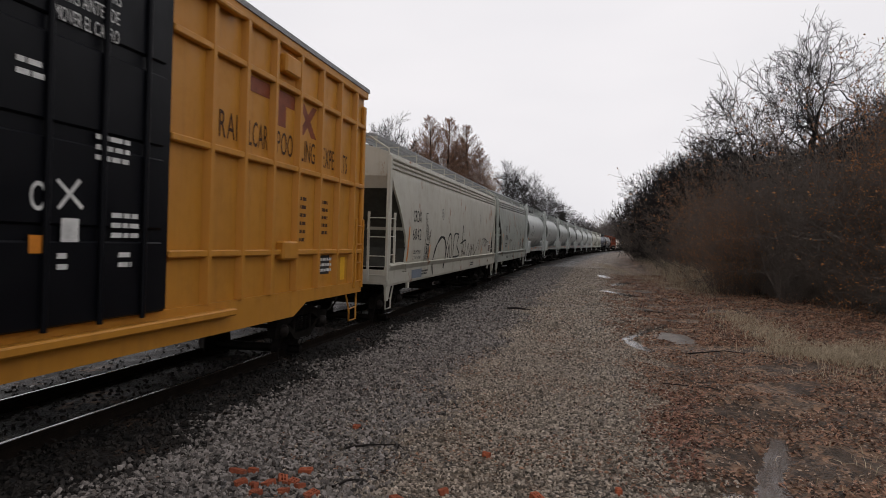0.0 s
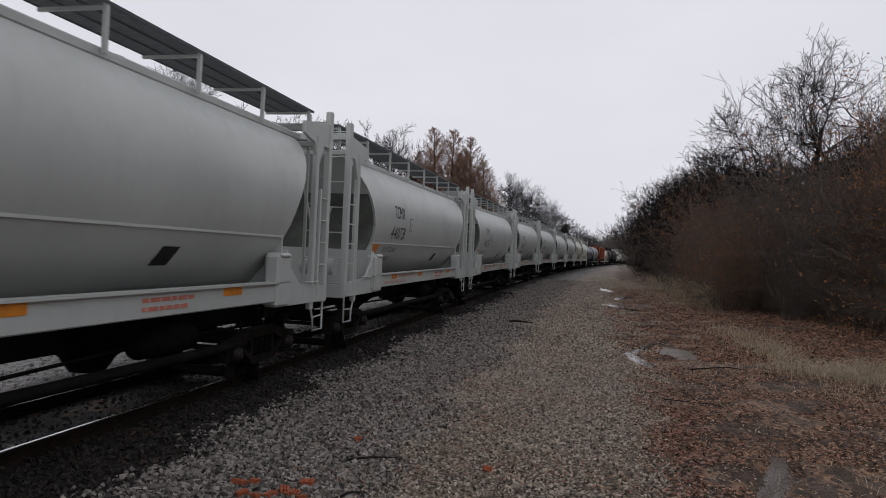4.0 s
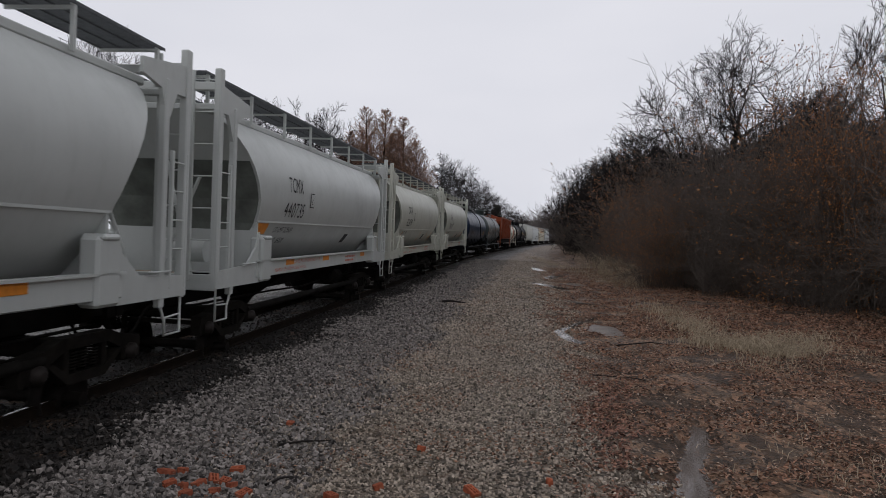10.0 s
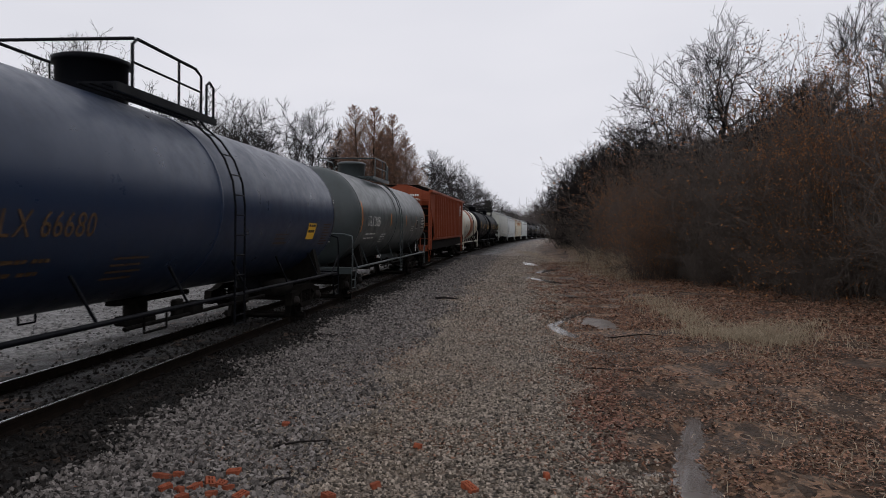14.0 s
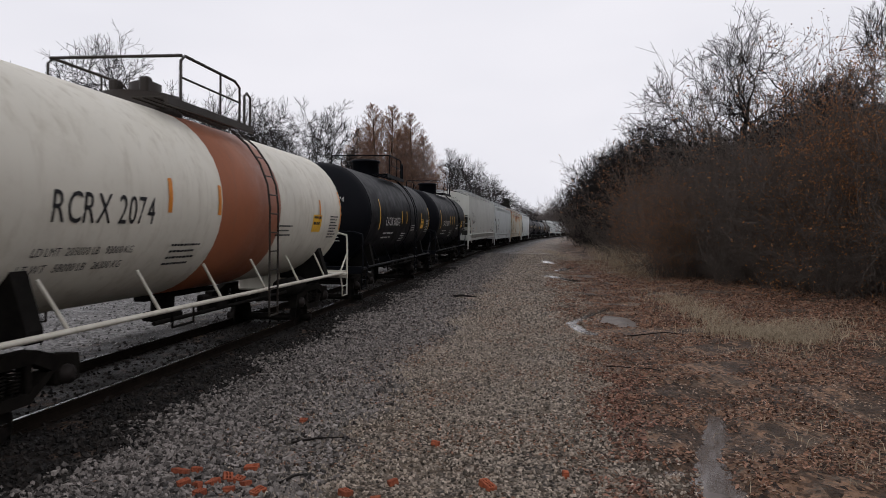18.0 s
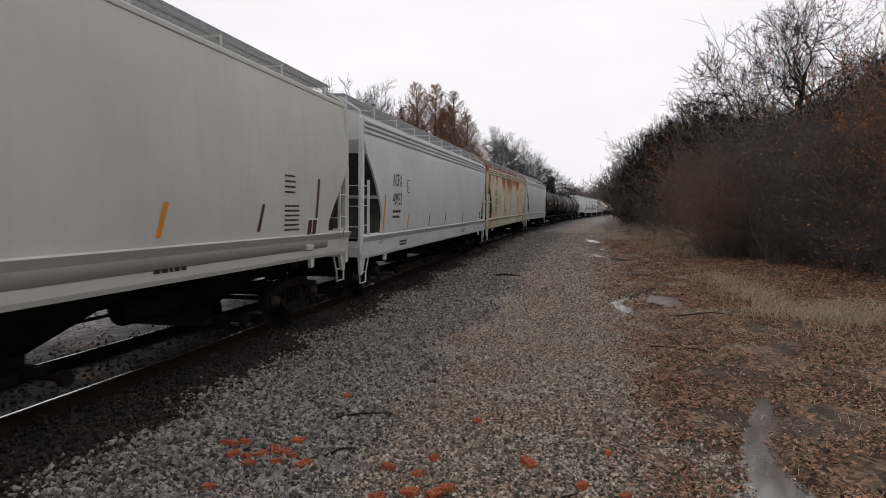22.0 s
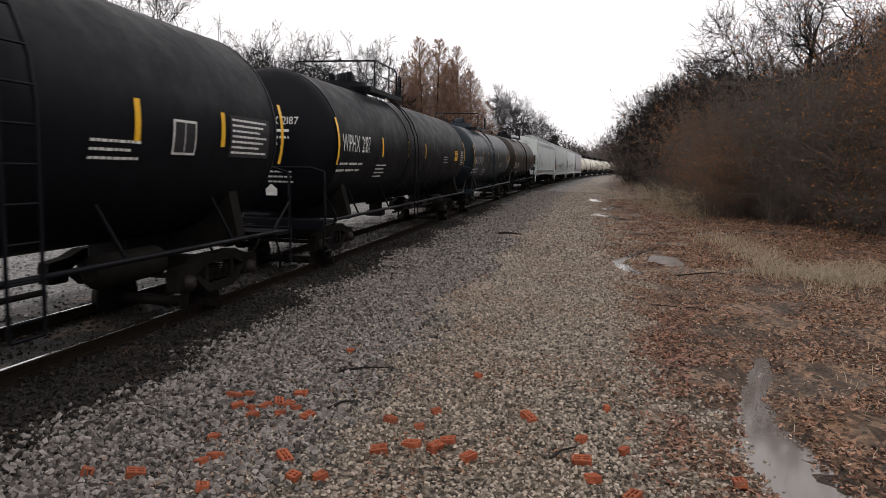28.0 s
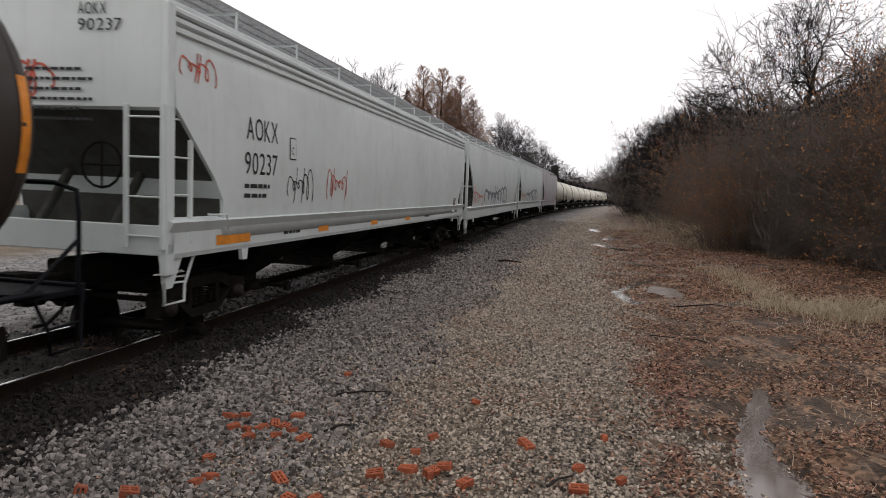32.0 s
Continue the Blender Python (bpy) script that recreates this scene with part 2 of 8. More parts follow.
# ---------------------------------------------------------------- mesh building
class Geo:
    """Collects vertices and faces of one part."""

    def __init__(self):
        self.v, self.f, self.smooth = [], [], []

    def add(self, verts, faces, smooth=False):
        o = len(self.v)
        self.v += [tuple(p) for p in verts]
        self.f += [tuple(i + o for i in q) for q in faces]
        self.smooth += [smooth] * len(faces)
        return self

    def box(self, x, y, z, sx, sy, sz, c=0.0, rot=None):
        """A box round (x, y, z), its edges cut by c."""
        hx, hy, hz = sx / 2, sy / 2, sz / 2
        if c <= 0:
            vs = [Vector((a * hx, b * hy, d * hz)) for a in (-1, 1) for b in (-1, 1) for d in (-1, 1)]
            fs = [(0, 1, 3, 2), (4, 6, 7, 5), (0, 4, 5, 1), (2, 3, 7, 6), (0, 2, 6, 4), (1, 5, 7, 3)]
        else:
            c = min(c, hx * 0.9, hy * 0.9, hz * 0.9)
            vs, ix = [], {}
            for a in (-1, 1):
                for b in (-1, 1):
                    for d in (-1, 1):
                        for k in range(3):
                            p = [a * hx, b * hy, d * hz]
                            for m in range(3):
                                if m != k:
                                    p[m] -= (a, b, d)[m] * c
                            ix[a, b, d, k] = len(vs)
                            vs.append(Vector(p))
            fs = []
            for k in range(3):
                m, n = (k + 1) % 3, (k + 2) % 3
                for w in (-1, 1):
                    q = []
                    for a, b in ((-1, -1), (1, -1), (1, 1), (-1, 1)):
                        key = [0, 0, 0]
                        key[k], key[m], key[n] = w, a, b
                        q.append(ix[(*key, k)])
                    fs.append(tuple(q if w > 0 else q[::-1]))
                for a in (-1, 1):
                    for b in (-1, 1):
                        q = []
                        for w, kk in ((-1, m), (1, m), (1, n), (-1, n)):
                            key = [0, 0, 0]
                            key[k], key[m], key[n] = w, a, b
                            q.append(ix[(*key, kk)])
                        fs.append(tuple(q if a * b > 0 else q[::-1]))
            for a in (-1, 1):
                for b in (-1, 1):
                    for d in (-1, 1):
                        q = [ix[a, b, d, k] for k in range(3)]
                        fs.append(tuple(q if a * b * d > 0 else q[::-1]))
        if rot is not None:
            vs = [rot @ p for p in vs]
        return self.add([p + Vector((x, y, z)) for p in vs], fs)

    def tube(self, pts, r, sides=8, caps=True, smooth=True):
        """A round bar along a line of points; r is one radius or one a point."""
        pts = [Vector(p) for p in pts]
        rs = r if hasattr(r, "__len__") else [r] * len(pts)
        vs, fs = [], []
        up = None
        for i, p in enumerate(pts):
            d = (pts[min(i + 1, len(pts) - 1)] - pts[max(i - 1, 0)]).normalized()
            if up is None:
                up = d.orthogonal().normalized()
            up = (up - d * up.dot(d)).normalized()
            w = d.cross(up)
            for k in range(sides):
                a = 2 * math.pi * k / sides
                vs.append(p + (up * math.cos(a) + w * math.sin(a)) * rs[i])
        for i in range(len(pts) - 1):
            for k in range(sides):
                a, b = i * sides + k, i * sides + (k + 1) % sides
                fs.append((a, b, b + sides, a + sides))
        self.add(vs, fs, smooth)
        if caps:
            n = len(pts)
            self.add(vs[:sides], [tuple(range(sides))[::-1]])
            self.add(vs[(n - 1) * sides:], [tuple(range(sides))])
        return self

    def loft(self, rings, closed=True, caps=True, smooth=True):
        """Skin over rings of equally many points."""
        n = len(rings[0])
        vs = [p for ring in rings for p in ring]
        fs = []
        for i in range(len(rings) - 1):
            for k in range(n if closed else n - 1):
                a, b = i * n + k, i * n + (k + 1) % n
                fs.append((a, b, b + n, a + n))
        self.add(vs, fs, smooth)
        if caps and closed:
            self.add(rings[0], [tuple(range(n))[::-1]])
            self.add(rings[-1], [tuple(range(n))])
        return self

    def prism(self, outline, axis, lo, hi):
        """A flat outline, given in the other two axes, drawn out along axis from lo to hi."""
        def at(p, w):
            q = list(p)
            q.insert(axis, w)
            return tuple(q)
        n = len(outline)
        vs = [at(p, lo) for p in outline] + [at(p, hi) for p in outline]
        fs = [tuple(range(n))[::-1], tuple(range(n, 2 * n))]
        fs += [(k, (k + 1) % n, (k + 1) % n + n, k + n) for k in range(n)]
        return self.add(vs, fs)

    def mesh(self, name, mat):
        me = bpy.data.meshes.new(name)
        me.from_pydata(self.v, [], self.f)
        me.polygons.foreach_set("use_smooth", self.smooth)
        me.materials.append(mat)
        bm = bmesh.new()
        bm.from_mesh(me)
        bmesh.ops.recalc_face_normals(bm, faces=bm.faces)
        bm.to_mesh(me)
        bm.free()
        me.update()
        return me


def raw_mesh(name, verts, faces, mat, smooth=False):
    """A large mesh straight from arrays; faces is an (n, k) array."""
    verts, faces = np.asarray(verts, np.float32), np.asarray(faces, np.int32)
    me = bpy.data.meshes.new(name)
    n, k = faces.shape
    me.vertices.add(len(verts))
    me.vertices.foreach_set("co", verts.ravel())
    me.loops.add(n * k)
    me.loops.foreach_set("vertex_index", faces.ravel())
    me.polygons.add(n)
    me.polygons.foreach_set("loop_start", np.arange(0, n * k, k, dtype=np.int32))
    me.polygons.foreach_set("use_smooth", np.full(n, smooth))
    me.materials.append(mat)
    me.update(calc_edges=True)
    return me


CACHE = {}


def shared(key, mat, build):
    """The mesh for key in that material, built once."""
    k = (key, mat.name)
    if k not in CACHE:
        CACHE[k] = build().mesh(key.split("/")[0], mat)
    return CACHE[k]


def part(name, mesh, parent, m=None, label=""):
    ob = new(name, mesh)
    ob.parent = parent
    if m is not None:
        ob.matrix_basis = m
    if label:
        ob["label"] = label
    return ob


def thing(name, label, category, group="", m=None, mesh=None, kind=""):
    ob = new(name, mesh)
    if m is not None:
        ob.matrix_basis = m
    return tagged(ob, label, category, group, kind)


# ---------------------------------------------------------------- lettering
LETTERS = {}


def make_letters(chars):
    made = []
    for i, ch in enumerate(chars):
        cu = bpy.data.curves.new("letter", "FONT")
        cu.body, cu.size, cu.resolution_u = ch, 1.0, 3
        made.append((ch, new("letter", cu)))
    dg = bpy.context.evaluated_depsgraph_get()
    for ch, ob in made:
        me = bpy.data.meshes.new_from_object(ob.evaluated_get(dg))
        v = [(p.co.x, p.co.y) for p in me.vertices]
        LETTERS[ch] = (v, [tuple(q.vertices) for q in me.polygons])
        cu = ob.data
        bpy.data.objects.remove(ob)
        bpy.data.curves.remove(cu)
        bpy.data.meshes.remove(me)


make_letters("ABCDEFGIKLMNOPQRTUWXHVSYZJ0123456789.")


def words(text, height, mat, parent, surface, y, z, width=None, slant=0.0, name="lettering", bold=0.0, label=""):
    """Lettering laid on a car's side: from y on towards the rear, its foot at z. surface(y, z) gives the point of the skin."""
    vs, fs, x, size = [], [], 0.0, height / 0.69
    for ch in text:
        if ch == " ":
            x += 0.3
            continue
        v, f = LETTERS[ch]
        lo, hi = min(p[0] for p in v), max(p[0] for p in v)
        o = len(vs)
        vs += [(x + p[0] - lo, p[1]) for p in v]
        fs += [tuple(i + o for i in q) for q in f]
        x += hi - lo + 0.11
    k = width / (x * size) if width else 1.0
    g = Geo()
    g.add([surface(y + (a + slant * b) * size * k, z + b * size) for a, b in vs], fs)
    return part(name, g.mesh(name, mat), parent, label=label)


def bars(lines, mat, parent, surface, y, z, name="small_print"):
    """Rows of unreadable print, as bars: (dy, dz, length, height) from (y, z)."""
    g = Geo()
    rnd = random.Random(len(lines) * 7 + int(abs(y) * 10))
    for dy, dz, w, h in lines:
        a = 0.0
        while a < w - 0.02:
            b = min(w, a + rnd.uniform(0.12, 0.3) * h / 0.08)
            n = max(1, int((b - a) / 0.2))
            for i in range(n):
                p, q = a + (b - a) * i / n, a + (b - a) * (i + 1) / n
                g.add([surface(y + dy + p, z + dz), surface(y + dy + q, z + dz), surface(y + dy + q, z + dz + h), surface(y + dy + p, z + dz + h)], [(0, 1, 2, 3)])
            a = b + h * 0.5
    return tagged(part(name, g.mesh(name, mat), parent), kind="stuff")


def patch(y0, z0, y1, z1, mat, parent, surface, name="reflector", lean=0.0, n=3, label=""):
    """A flat mark on the skin, from corner to corner; lean shifts its top."""
    g = Geo()
    pts = []
    for i in range(n + 1):
        z = z0 + (z1 - z0) * i / n
        d = lean * i / n
        pts += [surface(y0 + d, z), surface(y1 + d, z)]
    g.add(pts, [(2 * i, 2 * i + 1, 2 * i + 3, 2 * i + 2) for i in range(n)])
    return part(name, g.mesh(name, mat), parent, label=label)


def ribbon(lines, width, mat, parent, surface, name="scrawl", label=""):
    """Sprayed or brushed lines on a skin: each a smoothed line of (y, z) drawn as a thin band."""
    g = Geo()
    for pts in lines:
        p = np.array(pts, float)
        if len(p) > 2:
            t = np.arange(len(p))
            q = np.linspace(0, len(p) - 1, 6 * (len(p) - 1) + 1)
            i = np.clip(q.astype(int), 0, len(p) - 2)
            f = (q - i)[:, None]
            m = np.gradient(p, axis=0) * 0.8
            p = (2 * f ** 3 - 3 * f ** 2 + 1) * p[i] + (f ** 3 - 2 * f ** 2 + f) * m[i] + (3 * f ** 2 - 2 * f ** 3) * p[i + 1] + (f ** 3 - f ** 2) * m[i + 1]
        d = np.gradient(p, axis=0)
        d /= np.linalg.norm(d, axis=1, keepdims=True) + 1e-9
        nrm = np.stack([-d[:, 1], d[:, 0]], 1) * (width / 2)
        nrm *= (0.6 + 0.5 * np.abs(np.sin(np.arange(len(p)) * 0.37)))[:, None]
        vs = []
        for a, b in zip(p - nrm, p + nrm):
            vs += [surface(*a), surface(*b)]
        g.add(vs, [(2 * k, 2 * k + 1, 2 * k + 3, 2 * k + 2) for k in range(len(p) - 1)])
    return part(name, g.mesh(name, mat), parent, label=label)


def tag_lines(seed, y0, y1, z0, z1, n=7):
    """An unreadable scrawl: one run of uneven loops from y0 to y1, crossed by a few slashes."""
    r = random.Random(seed)
    step, mid, amp = (y1 - y0) / n, (z0 + z1) / 2, (z1 - z0) / 2
    loop = []
    for k in range(8 * n + 1):
        a, f = k * math.pi / 4, k / (8 * n)
        h = amp * (0.55 + 0.4 * math.sin(seed + 5 * f))
        loop.append((y0 + (y1 - y0) * f - 0.42 * step * math.sin(a), mid - h * math.cos(a) + 0.1 * amp * math.sin(3.0 * a)))
    out = [loop]
    for k in range(2):
        y = r.uniform(y0, y1)
        out.append([(y, z0), (y + 0.3 * step, mid), (y + 0.5 * step, z1)])
    return out


# ---------------------------------------------------------------- parts that all freight cars share
def wheelset_geo():
    g = Geo()
    g.tube([(-1.05, 0, 0), (1.05, 0, 0)], 0.085, 10)
    for s in (-1, 1):
        rings = []
        for x, r in ((0.665, 0.10), (0.665, 0.44), (0.675, 0.485), (0.70, 0.487), (0.715, 0.46), (0.80, 0.455), (0.805, 0.44), (0.79, 0.40), (0.755, 0.36), (0.75, 0.16), (0.80, 0.12), (0.81, 0.0)):
            rings.append([(s * x, r * math.cos(2 * math.pi * k / 28), r * math.sin(2 * math.pi * k / 28)) for k in range(28)])
        g.loft(rings, caps=False)
    return g


def side_frame_geo():
    """A cast truck side: pedestals over the axles, dropped middle with an opening for the springs."""
    g = Geo()
    top = [(-1.15, 0.52), (-1.12, 0.66), (-0.75, 0.70), (-0.45, 0.80), (0.45, 0.80), (0.75, 0.70), (1.12, 0.66), (1.15, 0.52)]
    mid = [(-1.15, 0.52), (-0.72, 0.52), (-0.40, 0.66), (0.40, 0.66), (0.72, 0.52), (1.15, 0.52)]
    g.prism(top + mid[::-1][1:-1], 0, -0.09, 0.09)
    low = [(-0.74, 0.53), (-0.36, 0.24), (0.36, 0.24), (0.74, 0.53), (0.62, 0.53), (0.33, 0.36), (-0.33, 0.36), (-0.62, 0.53)]
    g.prism(low, 0, -0.09, 0.09)
    for s in (-1, 1):
        g.box(0, s * 0.36, 0.5, 0.15, 0.09, 0.34, 0.015)
        g.box(0, s * 0.89, 0.44, 0.2, 0.3, 0.2, 0.03)
        g.prism([(s * 1.15, 0.52), (s * 1.15, 0.36), (s * 1.06, 0.34), (s * 1.04, 0.52)], 0, -0.08, 0.08)
    return g


def spring_geo():
    g = Geo()
    for y in (-0.2, 0.0, 0.2):
        pts = [(0.06 * math.cos(a * 1.6), y + 0.075 * math.sin(a * 1.6), 0.37 + a * 0.0095) for a in range(0, 27)]
        g.tube(pts, 0.014, 5)
    return g


WHEELSETS = []


def add_truck(car, y, near=True):
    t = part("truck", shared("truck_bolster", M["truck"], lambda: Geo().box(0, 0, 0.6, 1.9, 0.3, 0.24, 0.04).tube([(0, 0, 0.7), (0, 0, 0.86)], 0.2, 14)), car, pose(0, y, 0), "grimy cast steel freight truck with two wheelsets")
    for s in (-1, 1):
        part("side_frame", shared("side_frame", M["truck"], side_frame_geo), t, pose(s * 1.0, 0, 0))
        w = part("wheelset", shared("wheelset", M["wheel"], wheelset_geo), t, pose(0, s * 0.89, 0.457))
        WHEELSETS.append((car, w, y + s * 0.89))
        if near:
            part("spring_pack", shared("spring_pack", M["truck"], spring_geo), t, pose(s * 1.0, 0, 0))
            for e in (-1, 1):
                part("bearing_cap", shared("bearing_cap", M["wheel"], lambda: Geo().tube([(0, 0, 0), (0.1, 0, 0), (0.14, 0, 0)], [0.115, 0.11, 0.05], 12)), t, pose(s * 1.05, e * 0.89, 0.457, 0, 0, 0 if s > 0 else 180))
            part("brake_beam", shared("brake_beam", M["truck"], lambda: Geo().box(0, 0, 0.45, 1.5, 0.06, 0.08, 0.01).box(0.72, 0.05, 0.45, 0.1, 0.05, 0.3, 0.01).box(-0.72, 0.05, 0.45, 0.1, 0.05, 0.3, 0.01)), t, pose(0, s * 0.36, 0, 0, 0, 0 if s > 0 else 180))
    return t


def coupler_geo():
    g = Geo()
    g.box(0, -0.25, 0.86, 0.16, 0.7, 0.16, 0.02)
    g.prism([(-0.15, -0.52), (0.14, -0.52), (0.17, -0.74), (0.05, -0.80), (-0.02, -0.68), (-0.16, -0.7)], 2, 0.74, 0.99)
    return g


def hose_geo():
    return Geo().tube([(0.35, -0.1, 0.85), (0.34, -0.28, 0.78), (0.27, -0.4, 0.52), (0.16, -0.5, 0.36), (0.06, -0.62, 0.34)], 0.026, 6)


def add_ends(car, L, near=True):
    """Couplers, air hoses and the step irons, at both ends."""
    e = L / 2 - 0.55
    for s in (-1, 1):
        m = pose(0, s * (e - 0.2), 0, 0, 0, 0 if s < 0 else 180)
        part("coupler", shared("coupler", M["steel_dark"], coupler_geo), car, m)
        if near:
            part("air_hose", shared("air_hose", M["steel_dark"], hose_geo), car, m)


def bent_bar(pts, r=0.016, sides=6):
    return Geo().tube(pts, r, sides)


def add_ladder(car, mat, x, y, z0, z1, axis, width, n, name="ladder"):
    """Two stiles and n rungs on the plane of a side (axis 1) or an end (axis 0); x, y its first stile."""
    d = (width, 0) if axis == 0 else (0, width)
    lad = part(name, shared("ladder_stiles/%s%.2f%.2f" % (axis, width, z1 - z0), mat, lambda: Geo().box(0, 0, (z1 - z0) / 2, 0.055, 0.055, z1 - z0, 0.008).box(d[0], d[1], (z1 - z0) / 2, 0.055, 0.055, z1 - z0, 0.008)), car, pose(x, y, z0))
    for i in range(n):
        part("rung", shared("rung/%s%.2f" % (axis, width), mat, lambda: Geo().tube([(0, 0, 0), (d[0], d[1], 0)], 0.013, 6)), lad, pose(0, 0, 0.15 + (z1 - z0 - 0.3) * i / max(1, n - 1)))
    return lad


def step_geo(s):
    """A U-shaped step iron hung under a car corner."""
    return Geo().tube([(0, 0, 1.02), (0, 0, 0.42), (0, -s * 0.42, 0.42), (0, -s * 0.42, 0.62), (0, -s * 0.62, 0.98)], 0.02, 6).tube([(0, 0, 0.68), (0, -s * 0.42, 0.66)], 0.014, 6)


def add_steps(car, mat, e, x=1.48, dz=0.0):
    for s in (-1, 1):
        for w in (-1, 1):
            part("step", shared("step/%d" % s, mat, lambda: step_geo(s)), car, pose(w * x, s * (e - 0.08), dz))


def add_underframe(car, L, near=True):
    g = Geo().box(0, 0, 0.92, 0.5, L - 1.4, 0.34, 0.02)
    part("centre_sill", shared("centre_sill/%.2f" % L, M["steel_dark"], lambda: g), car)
    if near:
        part("brake_pipe", shared("brake_pipe/%.2f" % L, M["steel_dark"], lambda: Geo().tube([(0.6, -L / 2 + 1.2, 0.78), (0.62, -2, 0.75), (0.75, 0, 0.72), (0.62, 2, 0.75), (0.6, L / 2 - 1.2, 0.78)], 0.022, 6)), car)
        part("air_reservoir", shared("air_reservoir", M["steel_dark"], lambda: Geo().tube([(0.7, -0.62, 0.8), (0.7, -0.55, 0.8), (0.7, 0.55, 0.8), (0.7, 0.62, 0.8)], [0.1, 0.2, 0.2, 0.1], 14)), car, pose(0, L * 0.2, 0))


def curve_of(table):
    zs = sorted(table)
    return lambda z: float(np.interp(z, [p[0] for p in zs], [p[1] for p in zs]))


def grating_geo(width, length, pitch=0.075, bar=0.01):
    """A running board of thin cross bars between edge strips."""
    g = Geo()
    for w in (-width / 2, -width / 6, width / 6, width / 2):
        g.box(w, 0, 0, 0.012, length, 0.04)
    n = int(length / pitch)
    for i in range(n + 1):
        g.box(0, -length / 2 + length * i / n, 0.005, width, bar, 0.022)
    return g


def hull_geo(skin, ends, zs, half, n=10):
    """A car body: skin(z) is the half width, ends(z) the distance of its end from the car's end, at the heights zs."""
    ring_z = zs + zs[::-1]
    rings = []
    for i in range(n + 1):
        f = -1 + 2 * i / n
        r = []
        for j, z in enumerate(ring_z):
            s = 1 if j < len(zs) else -1
            r.append((s * skin(z), f * (half - ends(z)), z))
        rings.append(r)
    g = Geo().loft(rings, caps=False)
    m = len(zs)
    for ring, flip in ((rings[0], False), (rings[-1], True)):
        vs = ring[:m] + [ring[2 * m - 1 - j] for j in range(m)]
        g.add(vs, [(j, j + 1, m + j + 1, m + j) for j in range(m - 1)])
    return g


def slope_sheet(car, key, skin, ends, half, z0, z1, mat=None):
    """The sloping plate of a hopper's end bay, under the end panel; its dark colour paints in grime and the bay's
    shade.
    """
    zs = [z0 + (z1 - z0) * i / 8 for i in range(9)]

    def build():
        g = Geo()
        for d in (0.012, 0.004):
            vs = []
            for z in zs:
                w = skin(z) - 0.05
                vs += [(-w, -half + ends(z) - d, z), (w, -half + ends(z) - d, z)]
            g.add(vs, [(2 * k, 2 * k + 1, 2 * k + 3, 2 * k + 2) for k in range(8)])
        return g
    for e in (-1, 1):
        part("slope_sheet", shared(key, mat or M["grime"], build), car, pose(0, 0, 0, 0, 0, 0 if e < 0 else 180), "slope sheet coloured dark for grime and the end bay's shade")


# ---------------------------------------------------------------- round-bodied pressure hoppers
PD_Z = [1.42, 1.6, 1.8, 2.0, 2.29, 2.305, 2.5, 2.7, 3.0, 3.25, 3.5, 3.7, 3.9, 4.05, 4.18, 4.27, 4.33, 4.36]


def pd_skin(z):
    if z < 2.95:
        return 1.60 - 0.84 * ((2.95 - z) / 1.55) ** 2
    return 1.60 * max(0.0, 1 - (max(0.0, z - 2.95) / 1.44) ** 2.2) ** (1 / 2.2)


pd_ends = curve_of([(4.4, 0.55), (4.2, 0.62), (3.9, 0.82), (3.5, 1.12), (3.1, 1.4), (2.7, 1.62), (2.2, 1.78), (1.8, 1.84), (1.2, 1.84)])


